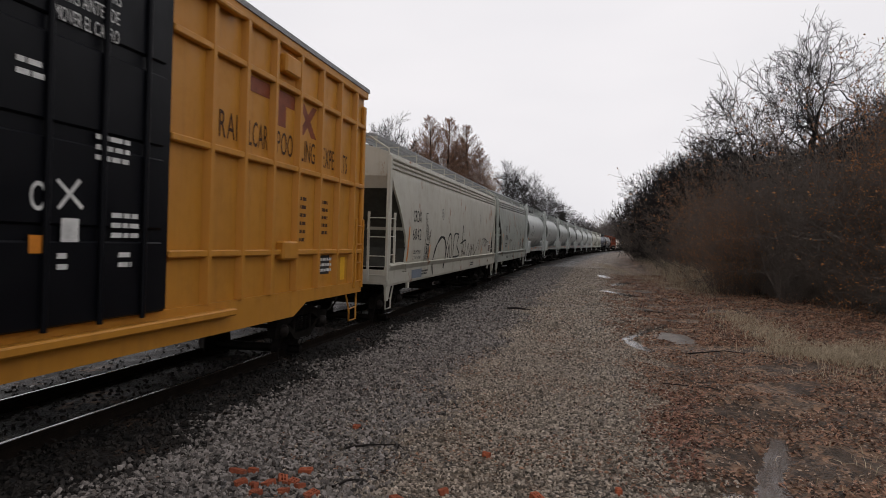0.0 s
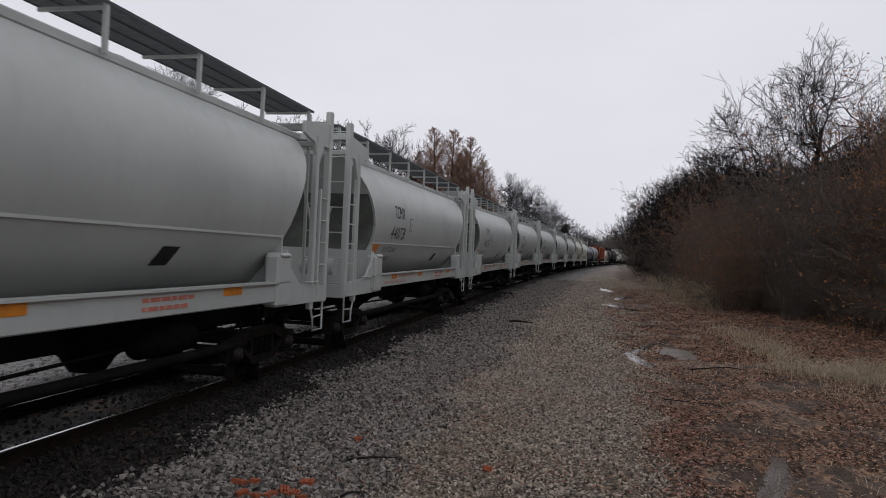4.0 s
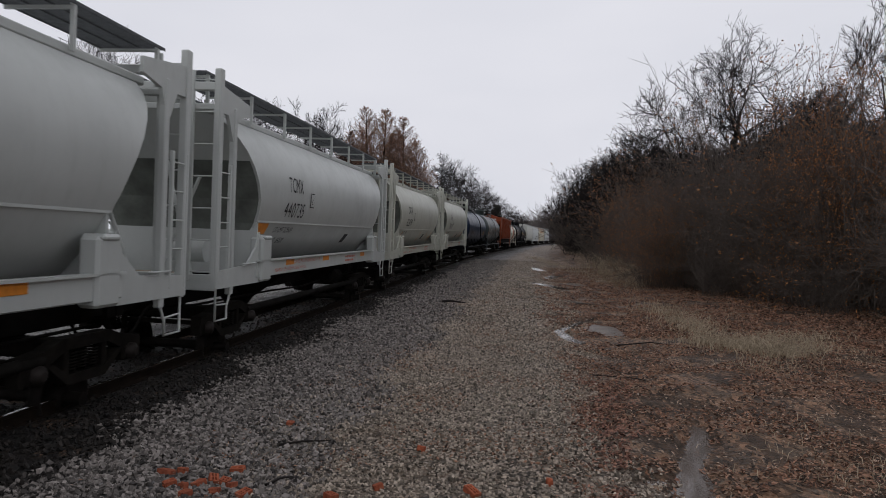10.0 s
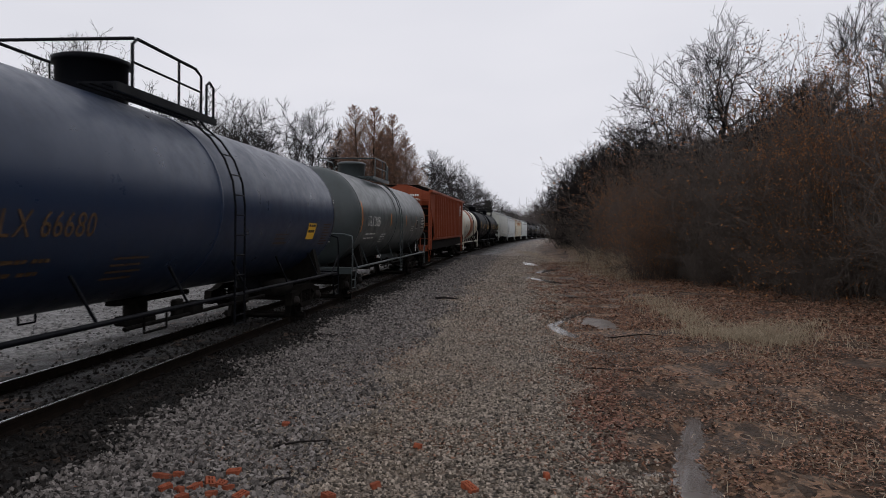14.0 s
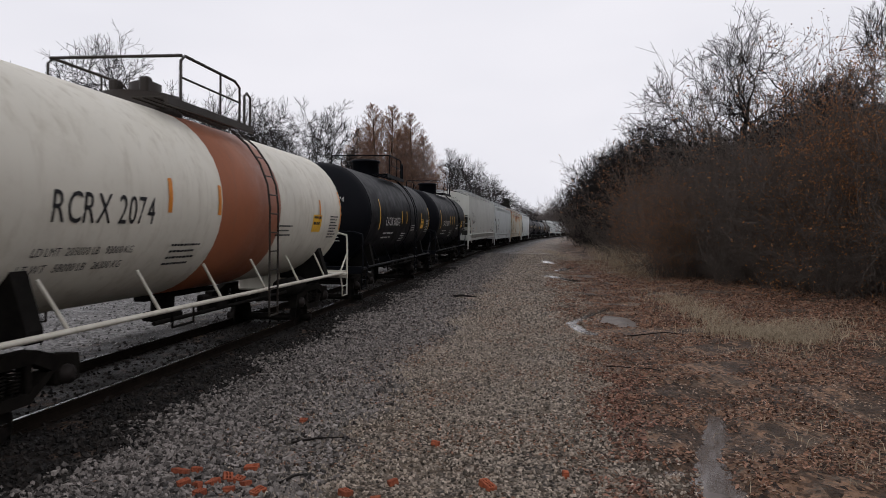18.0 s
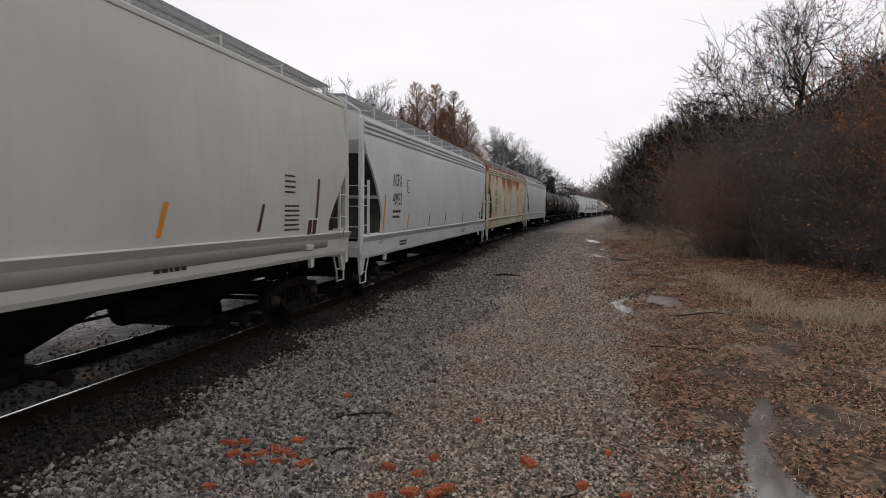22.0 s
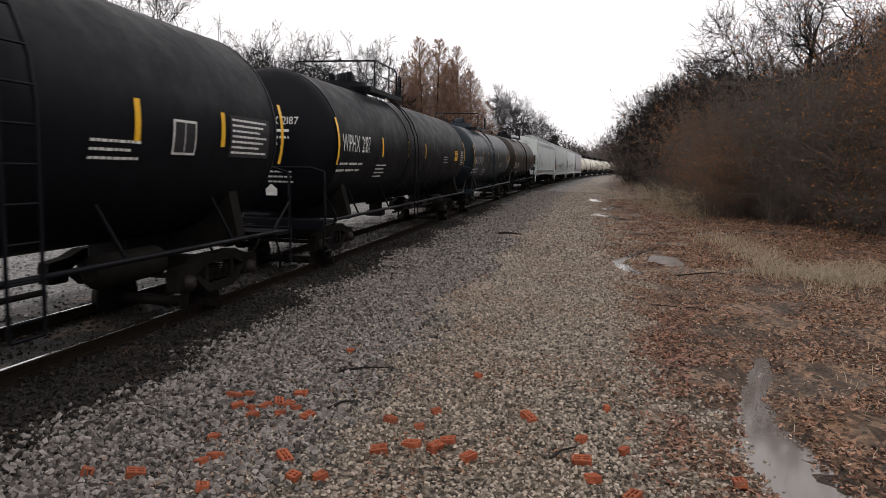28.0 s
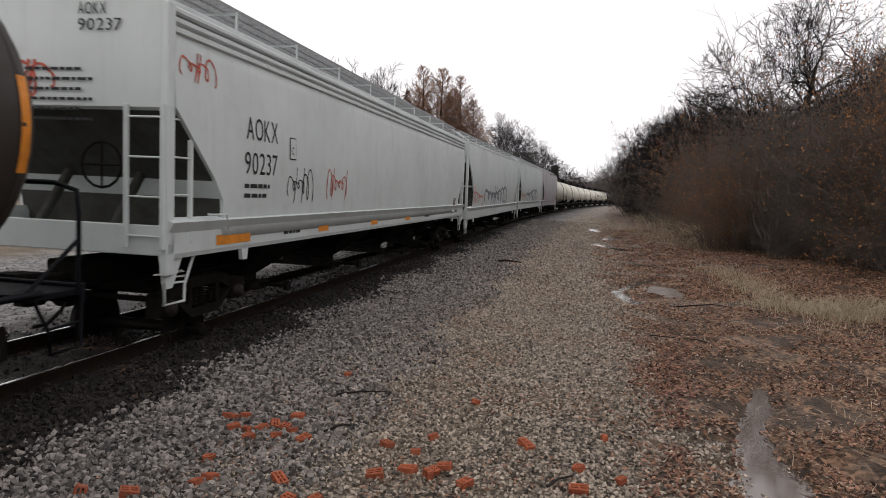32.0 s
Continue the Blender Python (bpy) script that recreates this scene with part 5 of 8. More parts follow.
# ---------------------------------------------------------------- yellow box car
def box_car(L, mat, door_mat):
    half = L / 2 - 1.5
    top, low = 5.25, 1.15
    car = thing("box_car", "yellow ribbed high box car with black plug doors", "rail car", "freight train cars")
    g = Geo().prism([(-half, low), (half, low), (half, top), (-half, top)], 0, -1.5, 1.5)
    part("body", g.mesh("body", mat), car)
    part("roof", Geo().prism([(-1.62, top), (1.62, top), (1.62, top + 0.08), (0, top + 0.22), (-1.62, top + 0.08)], 1, -half - 0.03, half + 0.03).mesh("roof", M["galv"]), car)
    skin = lambda y, z: (1.507, y, z)
    door1 = 1.52
    for s in (-1, 1):
        turn = pose(0, 0, 0, 0, 0, 0 if s > 0 else 180)
        part("side_sill", shared("box_sill", mat, lambda: Geo().prism([(-half, 1.0), (-half + 2.9, 1.0), (-half + 3.4, 0.8), (half - 3.4, 0.8), (half - 2.9, 1.0), (half, 1.0), (half, 1.22), (-half, 1.22)], 0, 1.49, 1.56)), car, turn)
        part("top_rail", shared("box_top", mat, lambda: Geo().box(1.55, 0, top - 0.06, 0.1, 2 * half, 0.16, 0.02)), car, turn)
        ys = [2.43, 3.3, 4.19, 5.1, 6.05, 6.97, 7.85]
        for y in list(ys) + [-q for q in ys]:
            part("rib", shared("box_rib", mat, lambda: Geo().prism([(1.5, -0.07), (1.6, -0.04), (1.6, 0.04), (1.5, 0.07)], 2, 1.22, top - 0.1)), car, pose(0, y, 0, 0, 0, 0 if s > 0 else 180))
        for z in (1.87, 3.24, 4.5):
            for e in (-1, 1):
                part("belt_rail", shared("box_belt", mat, lambda: Geo().box(0, 0, 0, 0.09, half - door1 - 0.1, 0.09, 0.015)), car, pose(s * 1.545, e * (half + door1) / 2, z))
        for d in (0,):
            door = part("door", shared("box_door", door_mat, lambda: Geo().box(0, 0, 3.05, 0.12, 3.02, 3.65, 0.03)), car, pose(s * 1.56, 0, 0), "black plug door with white stencils")
            for i in range(4):
                part("door_panel", shared("box_panel", door_mat, lambda: Geo().box(0, 0, 0, 0.04, 2.7, 0.78, 0.02)), door, pose(s * 0.07, 0, 1.62 + i * 0.92))
            for y in (-1.0, -0.35, 0.35, 1.0):
                part("lock_rod", shared("box_rod", door_mat, lambda: Geo().tube([(0, 0, 1.2), (0, 0, 4.8)], 0.03, 8)), door, pose(s * 0.11, y, 0))
        part("door_track", shared("box_track", mat, lambda: Geo().box(1.62, -1.2, 1.08, 0.14, 8.4, 0.1, 0.02).box(1.6, -1.2, 5.1, 0.12, 8.4, 0.08, 0.02)), car, turn)
        for e in (-1, 1):
            add_ladder(car, mat, s * 1.58, half - 0.5 if e > 0 else -half + 0.06, 1.1, 2.55, 1, 0.44, 4)
            part("end_post", shared("box_post", mat, lambda: Geo().box(0, 0, 3.05, 0.08, 0.14, 3.8, 0.02)), car, pose(s * 1.53, e * (half - 0.06), 0))
    for e in (-1, 1):
        for i in range(9):
            part("end_rib", shared("box_end_rib", mat, lambda: Geo().box(0, 0, 0, 2.7, 0.1, 0.2, 0.04)), car, pose(0, e * (half + 0.02), 1.5 + i * 0.4))
    # the two boxes, emblem, slogan and placards
    for y, z in ((4.68, 4.84), (4.77, 1.9)):
        part("placard_board", shared("box_placard", mat, lambda: Geo().box(0, 0, 0, 0.16, 0.55, 0.3, 0.03)), car, pose(1.56, y, z))
    B = M["brown_paint"]
    for txt, y, w in (("RAI", 2.6, 0.6), ("LCAR", 3.4, 0.72), ("POO", 4.3, 0.72), ("LING", 5.2, 0.75), ("EXPE", 6.15, 0.72), ("RTS", 7.05, 0.5)):
        words(txt, 0.36, B, car, skin, y + 0.11, 3.42, w * 0.84, name="slogan")
    g = Geo()
    emb = lambda y, z: (1.506, y, z)
    g.add([emb(3.4, 4.42), emb(4.12, 4.42), emb(4.12, 4.2), emb(3.4, 4.2)], [(0, 1, 2, 3)])
    g.add([emb(4.26, 4.42), emb(5.02, 4.42), emb(5.02, 4.2), emb(4.26, 4.2)], [(0, 1, 2, 3)])
    g.add([emb(4.4, 4.2), emb(4.7, 4.2), emb(4.7, 3.86), emb(4.4, 3.86)], [(0, 1, 2, 3)])
    g.add([emb(5.18, 4.4), emb(5.4, 4.4), emb(5.95, 3.86), emb(5.72, 3.86)], [(0, 1, 2, 3)])
    g.add([emb(5.75, 4.4), emb(5.95, 4.4), emb(5.4, 3.86), emb(5.18, 3.86)], [(0, 1, 2, 3)])
    part("emblem", g.mesh("emblem", plain("emblem_red_brown", (0.2, 0.05, 0.02), 0.5)), car, label="red-brown plain emblem")
    bars([(0, -0.14 * i, 0.35, 0.06) for i in range(6)] + [(0.9, -0.14 * i, 0.45, 0.06) for i in range(5)], B, car, skin, 5.25, 2.75)
    patch(6.2, 1.45, 6.75, 1.8, M["black_paint"], car, skin, "notice", label="black inspection panel with white print")
    bars([(0, -0.1 * i, 0.6, 0.05) for i in range(3)], M["white_paint"], car, lambda y, z: (1.512, y, z), 6.25, 1.7)
    patch(7.35, 1.3, 7.6, 1.75, M["yellow"], car, skin, "reflector")
    W = M["white_paint"]
    dsk = lambda y, z: (1.656, y, z)
    words("MOVER EL CARRO", 0.13, W, car, dsk, -0.3, 3.98, 0.85, name="door_stencil")
    words("RTAS ANTES DE", 0.13, W, car, dsk, -0.28, 4.17, 0.83, name="door_stencil")
    words("EN AMBAS", 0.13, W, car, dsk, 0.02, 4.36, 0.55, name="door_stencil")
    ribbon([[(-0.2, 2.3), (0.06, 2.58)], [(-0.22, 2.56), (0.1, 2.32)]], 0.06, W, car, dsk, "crossed_stencil")
    for y, z, n, w in ((0.25, 3.0, 3, 0.5), (0.5, 2.25, 3, 0.42), (-0.2, 1.85, 2, 0.15), (0.62, 1.85, 2, 0.2), (-0.7, 3.5, 2, 0.3)):
        bars([(0, -0.1 * i, w, 0.05) for i in range(n)], W, car, dsk, y, z, "door_print")
    patch(-0.52, 1.9, -0.34, 2.06, M["orange"], car, dsk, "reflector", label="orange square")
    patch(-0.16, 2.0, 0.06, 2.22, W, car, dsk, "notice")
    g = Geo()
    for k in range(20):
        a, b = 2 * math.pi * k / 20, 2 * math.pi * (k + 1) / 20
        g.add([dsk(-0.43 + r * 0.09 * math.cos(t), 2.4 + r * 0.13 * math.sin(t)) for t, r in ((a, 0.7), (b, 0.7), (b, 1), (a, 1))], [(0, 1, 2, 3)])
    part("door_print", g.mesh("door_print", W), car)
    add_underframe(car, L)
    add_ends(car, L)
    add_steps(car, mat, half, 1.48)
    for e in (-1, 1):
        add_truck(car, e * (L / 2 - 3.4))
    return car


# ---------------------------------------------------------------- ground, track
def ground_material():
    k = Nodes("ground_gravel_mud_leaves")
    co = k.co.outputs["Object"]
    attr = k.n.new("ShaderNodeAttribute")
    attr.attribute_name = "strip"
    u = attr.outputs["Fac"]
    wob = k.math("MULTIPLY", k.math("SUBTRACT", k.noise(0.6, 7, 0.68), 0.5), 2.3)
    uu = k.math("ADD", u, wob)
    step = lambda a, b: k.ramp(k.math("MULTIPLY", uu, 0.025), a * 0.025, b * 0.025)
    def pebbled(scale, lo, hi):
        """Stones of one size: each its own grey, with dark joints between."""
        c = k.ramp(k.voronoi(scale), 0.22, 0.8, lo, hi)
        joint = k.ramp(k.voronoi(scale, out="Distance"), 0.42, 0.75)
        return k.mix(joint, c, tuple(v * 0.35 for v in lo))

    stone = k.mix(k.ramp(k.noise(5, 4, 0.6), 0.45, 0.55), pebbled(31.0, (0.035, 0.029, 0.024), (0.65, 0.525, 0.415)), pebbled(17.0, (0.045, 0.037, 0.03), (0.61, 0.495, 0.395)))
    stone = k.mix(k.math("MULTIPLY", k.ramp(k.voronoi(6.5), 0.3, 0.7), 0.45), stone, (0.04, 0.033, 0.027))
    bal = k.mix(k.math("MULTIPLY", k.ramp(k.voronoi(5.0), 0.3, 0.7), 0.35), pebbled(17.0, (0.03, 0.028, 0.027), (0.32, 0.30, 0.295)), (0.03, 0.027, 0.025))
    road = k.mix(k.math("MULTIPLY", k.ramp(k.noise(1.2, 6, 0.7), 0.42, 0.66), 0.7), stone, (0.14, 0.10, 0.065))
    leafc = k.voronoi(22.0, k.vec((1.0, 0.6, 1.0)))
    leaf = k.ramp(leafc, 0.2, 0.8, (0.025, 0.015, 0.010), (0.33, 0.195, 0.12))
    mud = k.mix(k.ramp(k.noise(2.5, 9, 0.75), 0.38, 0.66), (0.030, 0.020, 0.014), (0.19, 0.14, 0.10))
    mud = k.mix(k.ramp(k.noise(0.8, 8, 0.7), 0.5, 0.6), mud, k.ramp(k.noise(14, 6, 0.7), 0.3, 0.7, (0.10, 0.075, 0.055), (0.23, 0.18, 0.14)))
    mud = k.mix(k.math("MULTIPLY", k.ramp(k.voronoi(38.0, k.vec((1.0, 0.7, 1.0))), 0.45, 0.75), 0.6), mud, leaf)
    mud = k.mix(k.math("MULTIPLY", k.ramp(k.noise(0.45, 5, 0.6), 0.5, 0.62), 0.7), mud, (0.035, 0.024, 0.018))
    litter = k.mix(k.ramp(k.noise(1.5, 9, 0.8), 0.44, 0.52), mud, leaf)
    litter = k.mix(k.math("MULTIPLY", k.ramp(k.voronoi(3.2, k.vec((1.0, 0.55, 1.0))), 0.4, 0.6), 0.68), litter, (0.028, 0.018, 0.012))
    # fouled track bed, darkened further for the shade under the train
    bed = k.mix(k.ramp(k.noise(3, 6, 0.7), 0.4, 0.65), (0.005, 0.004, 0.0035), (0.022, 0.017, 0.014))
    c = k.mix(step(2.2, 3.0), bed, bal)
    c = k.mix(step(3.5, 4.6), c, road)
    c = k.mix(k.math("MULTIPLY", k.ramp(k.noise(0.9, 6, 0.75), 0.55, 0.68), 0.55), c, leaf)
    c = k.mix(step(7.0, 8.0), c, litter)
    left = k.ramp(k.math("MULTIPLY", k.math("ADD", u, 40.0), 0.02), (40 - 2.9) * 0.02, (40 - 2.2) * 0.02)
    pale = k.ramp(k.voronoi(12.0), 0.1, 0.9, (0.04, 0.038, 0.036), (0.27, 0.26, 0.25))
    c = k.mix(left, pale, c)
    far_left = k.ramp(k.math("MULTIPLY", k.math("ADD", u, 60.0), 0.015), (60 - 12) * 0.015, (60 - 10) * 0.015)
    c = k.mix(far_left, (0.12, 0.09, 0.055), c)
    wet = k.ramp(k.noise(0.8, 4, 0.6), 0.35, 0.7, (0.45,) * 3, (0.9,) * 3)
    return k.done(c, wet, bump=k.mix(0.5, k.voronoi(23.0, out="Distance"), k.noise(16, 10, 0.8)), strength=1.0, dist=0.06)


def ground_under(X, Y):
    """Height of the ground with its relief: ruts, lumps of mud, cut edges and the beds of the puddles."""
    X, Y = np.asarray(X, float), np.asarray(Y, float)
    S, U = off_track(X, Y)
    near = np.abs(X) + np.abs(Y) < 60
    Z = ground_z(X, Y)

    def lumps(amount, mask, *terms):
        out = np.zeros(len(X))
        for k in np.flatnonzero(mask & near):
            out[k] = sum(a * noise.noise((X[k] * fx, Y[k] * fy, o)) for a, fx, fy, o in terms)
        return out * amount
    Z = Z + lumps(1.0, np.abs(U) > 1.8, (0.035, 0.7, 0.7, 0), (0.012, 3, 3, 5))
    Z = Z + lumps(0.024 * np.clip((U - 7.4) / 1.2, 0, 1), U > 7.4, (1.0, 2.2, 1.6, 3), (0.7, 6, 5, 4), (0.4, 15, 13, 6))
    Z = Z - 0.06 * np.exp(-((U - 7.15 - 0.2 * np.sin(S * 0.8)) / 0.17) ** 2) * np.clip((13 - S) / 3, 0, 1)
    for cut in CUTS:
        q = reach_of(X, Y, cut)
        Z = Z + 0.07 * np.exp(-np.clip(q - 1, 0, 9) ** 2) * np.clip(q, 0, 1)
    for level, way in CHANNELS:
        q = reach_of(X, Y, way)
        w = np.clip((2.4 - q) / 1.1, 0, 1)
        rag = lumps(1.0, w > 0, (0.018, 5, 4, 2), (0.012, 14, 12, 4))
        Z = Z * (1 - w) + w * (level + rise(S) + 0.026 * (q - 1) + rag)
    return Z


def build_ground():
    """One sheet from the camera's feet to the horizon, fine near by."""
    s = np.unique(np.concatenate([np.arange(-8, 2, 0.25), np.arange(2, 5, 0.125), np.arange(5, 12, 0.05), np.arange(12, 24, 0.1), np.arange(24, 30, 0.25), np.arange(30, 80, 1.0), np.arange(80, 300, 5), np.arange(300, 800, 40), -np.geomspace(8, 500, 16)]))
    u = np.unique(np.concatenate([np.arange(-6, 6.8, 0.2), np.arange(6.8, 9.2, 0.05), np.arange(9.2, 12.5, 0.1), np.arange(12.6, 20, 0.2), np.arange(20, 60, 2.0), np.geomspace(60, 1500, 10), -np.geomspace(6, 1500, 24)]))
    S, U = np.meshgrid(s, u, indexing="ij")
    X, Y, _ = on_track(S.ravel(), 0)
    T = np.interp(S.ravel(), S_ALL, LINE_T)
    T = np.where(np.abs(U.ravel()) > 60, TRACK_TURN, T)
    X, Y = X + U.ravel() * np.cos(T), Y - U.ravel() * np.sin(T)
    Z = ground_under(X, Y)
    n, m = S.shape
    idx = np.arange(n * m).reshape(n, m)
    F = np.stack([idx[:-1, :-1], idx[1:, :-1], idx[1:, 1:], idx[:-1, 1:]], -1).reshape(-1, 4)[:, ::-1]
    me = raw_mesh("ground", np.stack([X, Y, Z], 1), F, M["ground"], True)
    at = me.attributes.new("strip", "FLOAT", "POINT")
    at.data.foreach_set("value", U.ravel().astype(np.float32))
    ob = new("ground", me)
    return tagged(ob, "gravel road, muddy leaf litter and track bed", "ground", kind="structure")


# standing water: its level, then points along it with the half width there
CHANNELS = [
    (-0.075, [(4.06, 8.17, 0.09), (3.68, 7.41, 0.13), (3.30, 6.78, 0.11), (2.99, 6.03, 0.16), (2.80, 5.36, 0.26), (2.69, 4.83, 0.27), (2.65, 4.3, 0.3)]),
    (-0.070, [(2.52, 6.20, 0.06), (2.75, 6.28, 0.07)]),
    (-0.075, [(6.63, 19.84, 0.10), (5.58, 18.3, 0.13), (4.55, 16.7, 0.15), (4.50, 15.6, 0.17), (4.53, 14.5, 0.09)]),
    (-0.070, [(7.73, 33.9, 0.25), (8.08, 32.0, 0.38), (8.30, 29.9, 0.26)]),
    (-0.070, [(9.17, 36.3, 0.34), (10.5, 39.0, 0.42)]),
    (-0.070, [(11.1, 48.0, 0.3), (10.5, 42.7, 0.33)]),
    (-0.070, [(5.12, 19.5, 0.2), (5.62, 19.8, 0.18)]),
    (-0.070, [(4.29, 11.28, 0.13), (4.61, 11.44, 0.09)]),
    (-0.070, [(7.15, 23.5, 0.18), (7.42, 23.1, 0.18)]),
]
CUTS = [[(4.3, 10.5, 0.3), (5.44, 10.5, 0.5), (5.75, 9.9, 0.45), (6.2, 9.4, 0.4)], [(3.9, 7.6, 0.25), (3.6, 6.3, 0.3), (3.45, 5.2, 0.35)]]


def reach_of(x, y, way):
    """How far points lie from a line, measured in the half widths given along it."""
    best = np.full(len(x), 99.0)
    for (ax, ay, aw), (bx, by, bw) in zip(way, way[1:]):
        dx, dy = bx - ax, by - ay
        f = np.clip(((x - ax) * dx + (y - ay) * dy) / (dx * dx + dy * dy), 0, 1)
        best = np.minimum(best, np.hypot(x - ax - f * dx, y - ay - f * dy) / (aw + (bw - aw) * f))
    return best


M["ground"] = ground_material()
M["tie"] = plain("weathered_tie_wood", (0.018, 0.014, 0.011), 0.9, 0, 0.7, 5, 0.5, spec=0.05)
build_ground()

track = tagged(new("railway_track"), "steel rails on dark wooden ties in ballast", "railway track", kind="structure")


def rail_mesh(u, name, prof, mat):
    ss = np.concatenate([np.arange(-500, -20, 8.0), np.arange(-20, 120, 1.0), np.arange(120, 800, 5.0)])
    rings = []
    for s in ss:
        rings.append([(*[float(v) for v in on_track(s, u + du)[:2]], RAIL_Z + float(rise(s)) + dz) for du, dz in prof])
    return Geo().loft(rings, smooth=False).mesh(name, mat)


for u in (-0.755, 0.755):
    r = part("rail", rail_mesh(u, "rail", [(-0.07, -0.17), (0.07, -0.17), (0.07, -0.155), (0.012, -0.13), (0.012, -0.05), (0.034, -0.04), (0.034, -0.006), (-0.034, -0.006), (-0.034, -0.04), (-0.012, -0.05), (-0.012, -0.13), (-0.07, -0.155)], M["rail"]), track)
    part("rail_head", rail_mesh(u, "rail_head", [(-0.026, -0.008), (0.016, -0.008), (0.013, 0.0), (-0.023, 0.0)], M["tread"]), r, label="shiny worn rail head")


# ---------------------------------------------------------------- the train
P_PD = paint("pale_grey_paint", (0.47, 0.49, 0.47), amount=0.08, streak=0.07, rough=0.3)
P_PD2 = paint("cream_grey_paint", (0.47, 0.475, 0.41), amount=0.12, streak=0.1, rough=0.33)
P_CRD = paint("dirty_cream_paint", (0.47, 0.455, 0.39), (0.25, 0.17, 0.08), amount=0.35, streak=0.2, rust=0.5)
P_AOK = paint("dull_green_grey_paint", (0.35, 0.37, 0.33), (0.15, 0.12, 0.08), amount=0.35, streak=0.3, rust=0.75)
P_TIL = paint("clean_light_grey_paint", (0.50, 0.505, 0.465), amount=0.08, streak=0.08)
P_ACF = paint("light_blue_grey_paint", (0.55, 0.58, 0.575), amount=0.1, streak=0.08)
P_WHT = paint("white_hopper_paint", (0.54, 0.58, 0.575), amount=0.1, streak=0.1)
P_PUR = paint("grey_violet_paint", (0.40, 0.38, 0.40), amount=0.3, streak=0.3)
P_BLK = paint("black_tank_paint", (0.0035, 0.0042, 0.0065), (0.008, 0.0075, 0.0075), amount=0.2, streak=0.15, rough=0.42, gloss=0.09)
P_NVY = paint("navy_tank_paint", (0.013, 0.027, 0.062), (0.024, 0.023, 0.026), amount=0.22, streak=0.2, rough=0.24, gloss=0.38)
P_TEA = paint("teal_black_tank_paint", (0.008, 0.015, 0.021), (0.018, 0.018, 0.018), amount=0.25, streak=0.2, rough=0.34, gloss=0.22)
P_GRN = paint("grey_green_tank_paint", (0.05, 0.062, 0.064), (0.028, 0.026, 0.024), amount=0.35, streak=0.25, rough=0.26, gloss=0.45)
P_BRN = paint("brown_black_tank_paint", (0.024, 0.018, 0.0135), (0.04, 0.03, 0.022), amount=0.4, streak=0.3, rough=0.42, gloss=0.3)
P_CRM = paint("cream_white_tank_paint", (0.66, 0.63, 0.54), (0.25, 0.2, 0.13), amount=0.25, streak=0.35)
P_BND = paint("rust_band_paint", (0.30, 0.10, 0.045), amount=0.2, streak=0.2)
P_RED = paint("rust_red_hopper_paint", (0.23, 0.048, 0.016), (0.06, 0.02, 0.01), amount=0.25, streak=0.3, rough=0.5, gloss=0.3)
P_YEL = paint("box_car_yellow_paint", (0.50, 0.215, 0.022), (0.19, 0.085, 0.02), amount=0.22, streak=0.25, rough=0.4)
P_DOOR = paint("black_door_paint", (0.0035, 0.004, 0.006), (0.008, 0.008, 0.008), amount=0.15, streak=0.1, rough=0.3, gloss=0.12)


def rusted_paint():
    """Pale paint with rust runs that start under the eaves."""
    k = Nodes("pale_paint_with_rust_runs")
    z = k.sep()[2]
    run = k.noise(1.0, 6, 0.62, k.vec((0.75, 0.75, 0.1)))
    fine = k.noise(1.0, 6, 0.7, k.vec((3.0, 3.0, 0.4)))
    h = k.n.new("ShaderNodeMapRange")
    h.inputs["From Min"].default_value, h.inputs["From Max"].default_value = 2.9, 4.3
    h.inputs["To Min"].default_value, h.inputs["To Max"].default_value = -0.47, -0.06
    k.l.new(z, h.inputs["Value"])
    m = k.math("ADD", k.math("ADD", k.math("MULTIPLY", run, 1.25), k.math("MULTIPLY", fine, 0.35)), h.outputs[0])
    base = k.mix(k.ramp(k.noise(0.8, 6, 0.6), 0.42, 0.72), (0.56, 0.55, 0.47), (0.50, 0.36, 0.16))
    base = k.mix(k.math("MULTIPLY", k.ramp(k.noise(0.9, 6, 0.65, k.vec((1.0, 0.7, 1.4))), 0.54, 0.66), 0.75), base, (0.40, 0.20, 0.055))
    c = k.mix(k.ramp(m, 0.53, 0.60), base, (0.46, 0.16, 0.025))
    c = k.mix(k.ramp(m, 0.60, 0.72), c, (0.13, 0.035, 0.012))
    return k.done(c, 0.6, bump=k.noise(8, 6), strength=0.1)


P_RST = rusted_paint()
P_SPR = plain("faded_red_spray", (0.42, 0.09, 0.06), 0.6, 0, 0.3, 5, 0.02)
P_GSP = plain("grey_blue_spray", (0.15, 0.16, 0.18), 0.6, 0, 0.35, 4, 0.02)


def cf_side(L):
    """The side of a covered hopper, for marks at y metres from its front coupling."""
    return lambda y, z: ((cf_skin(z) if z > 1.46 else 1.585) + 0.008, y - L / 2, z)


def tank_skin(R):
    return lambda y, z: (math.sqrt(max(0.01, (R + 0.073) ** 2 - (z - 1.085 - R) ** 2)), y, z)


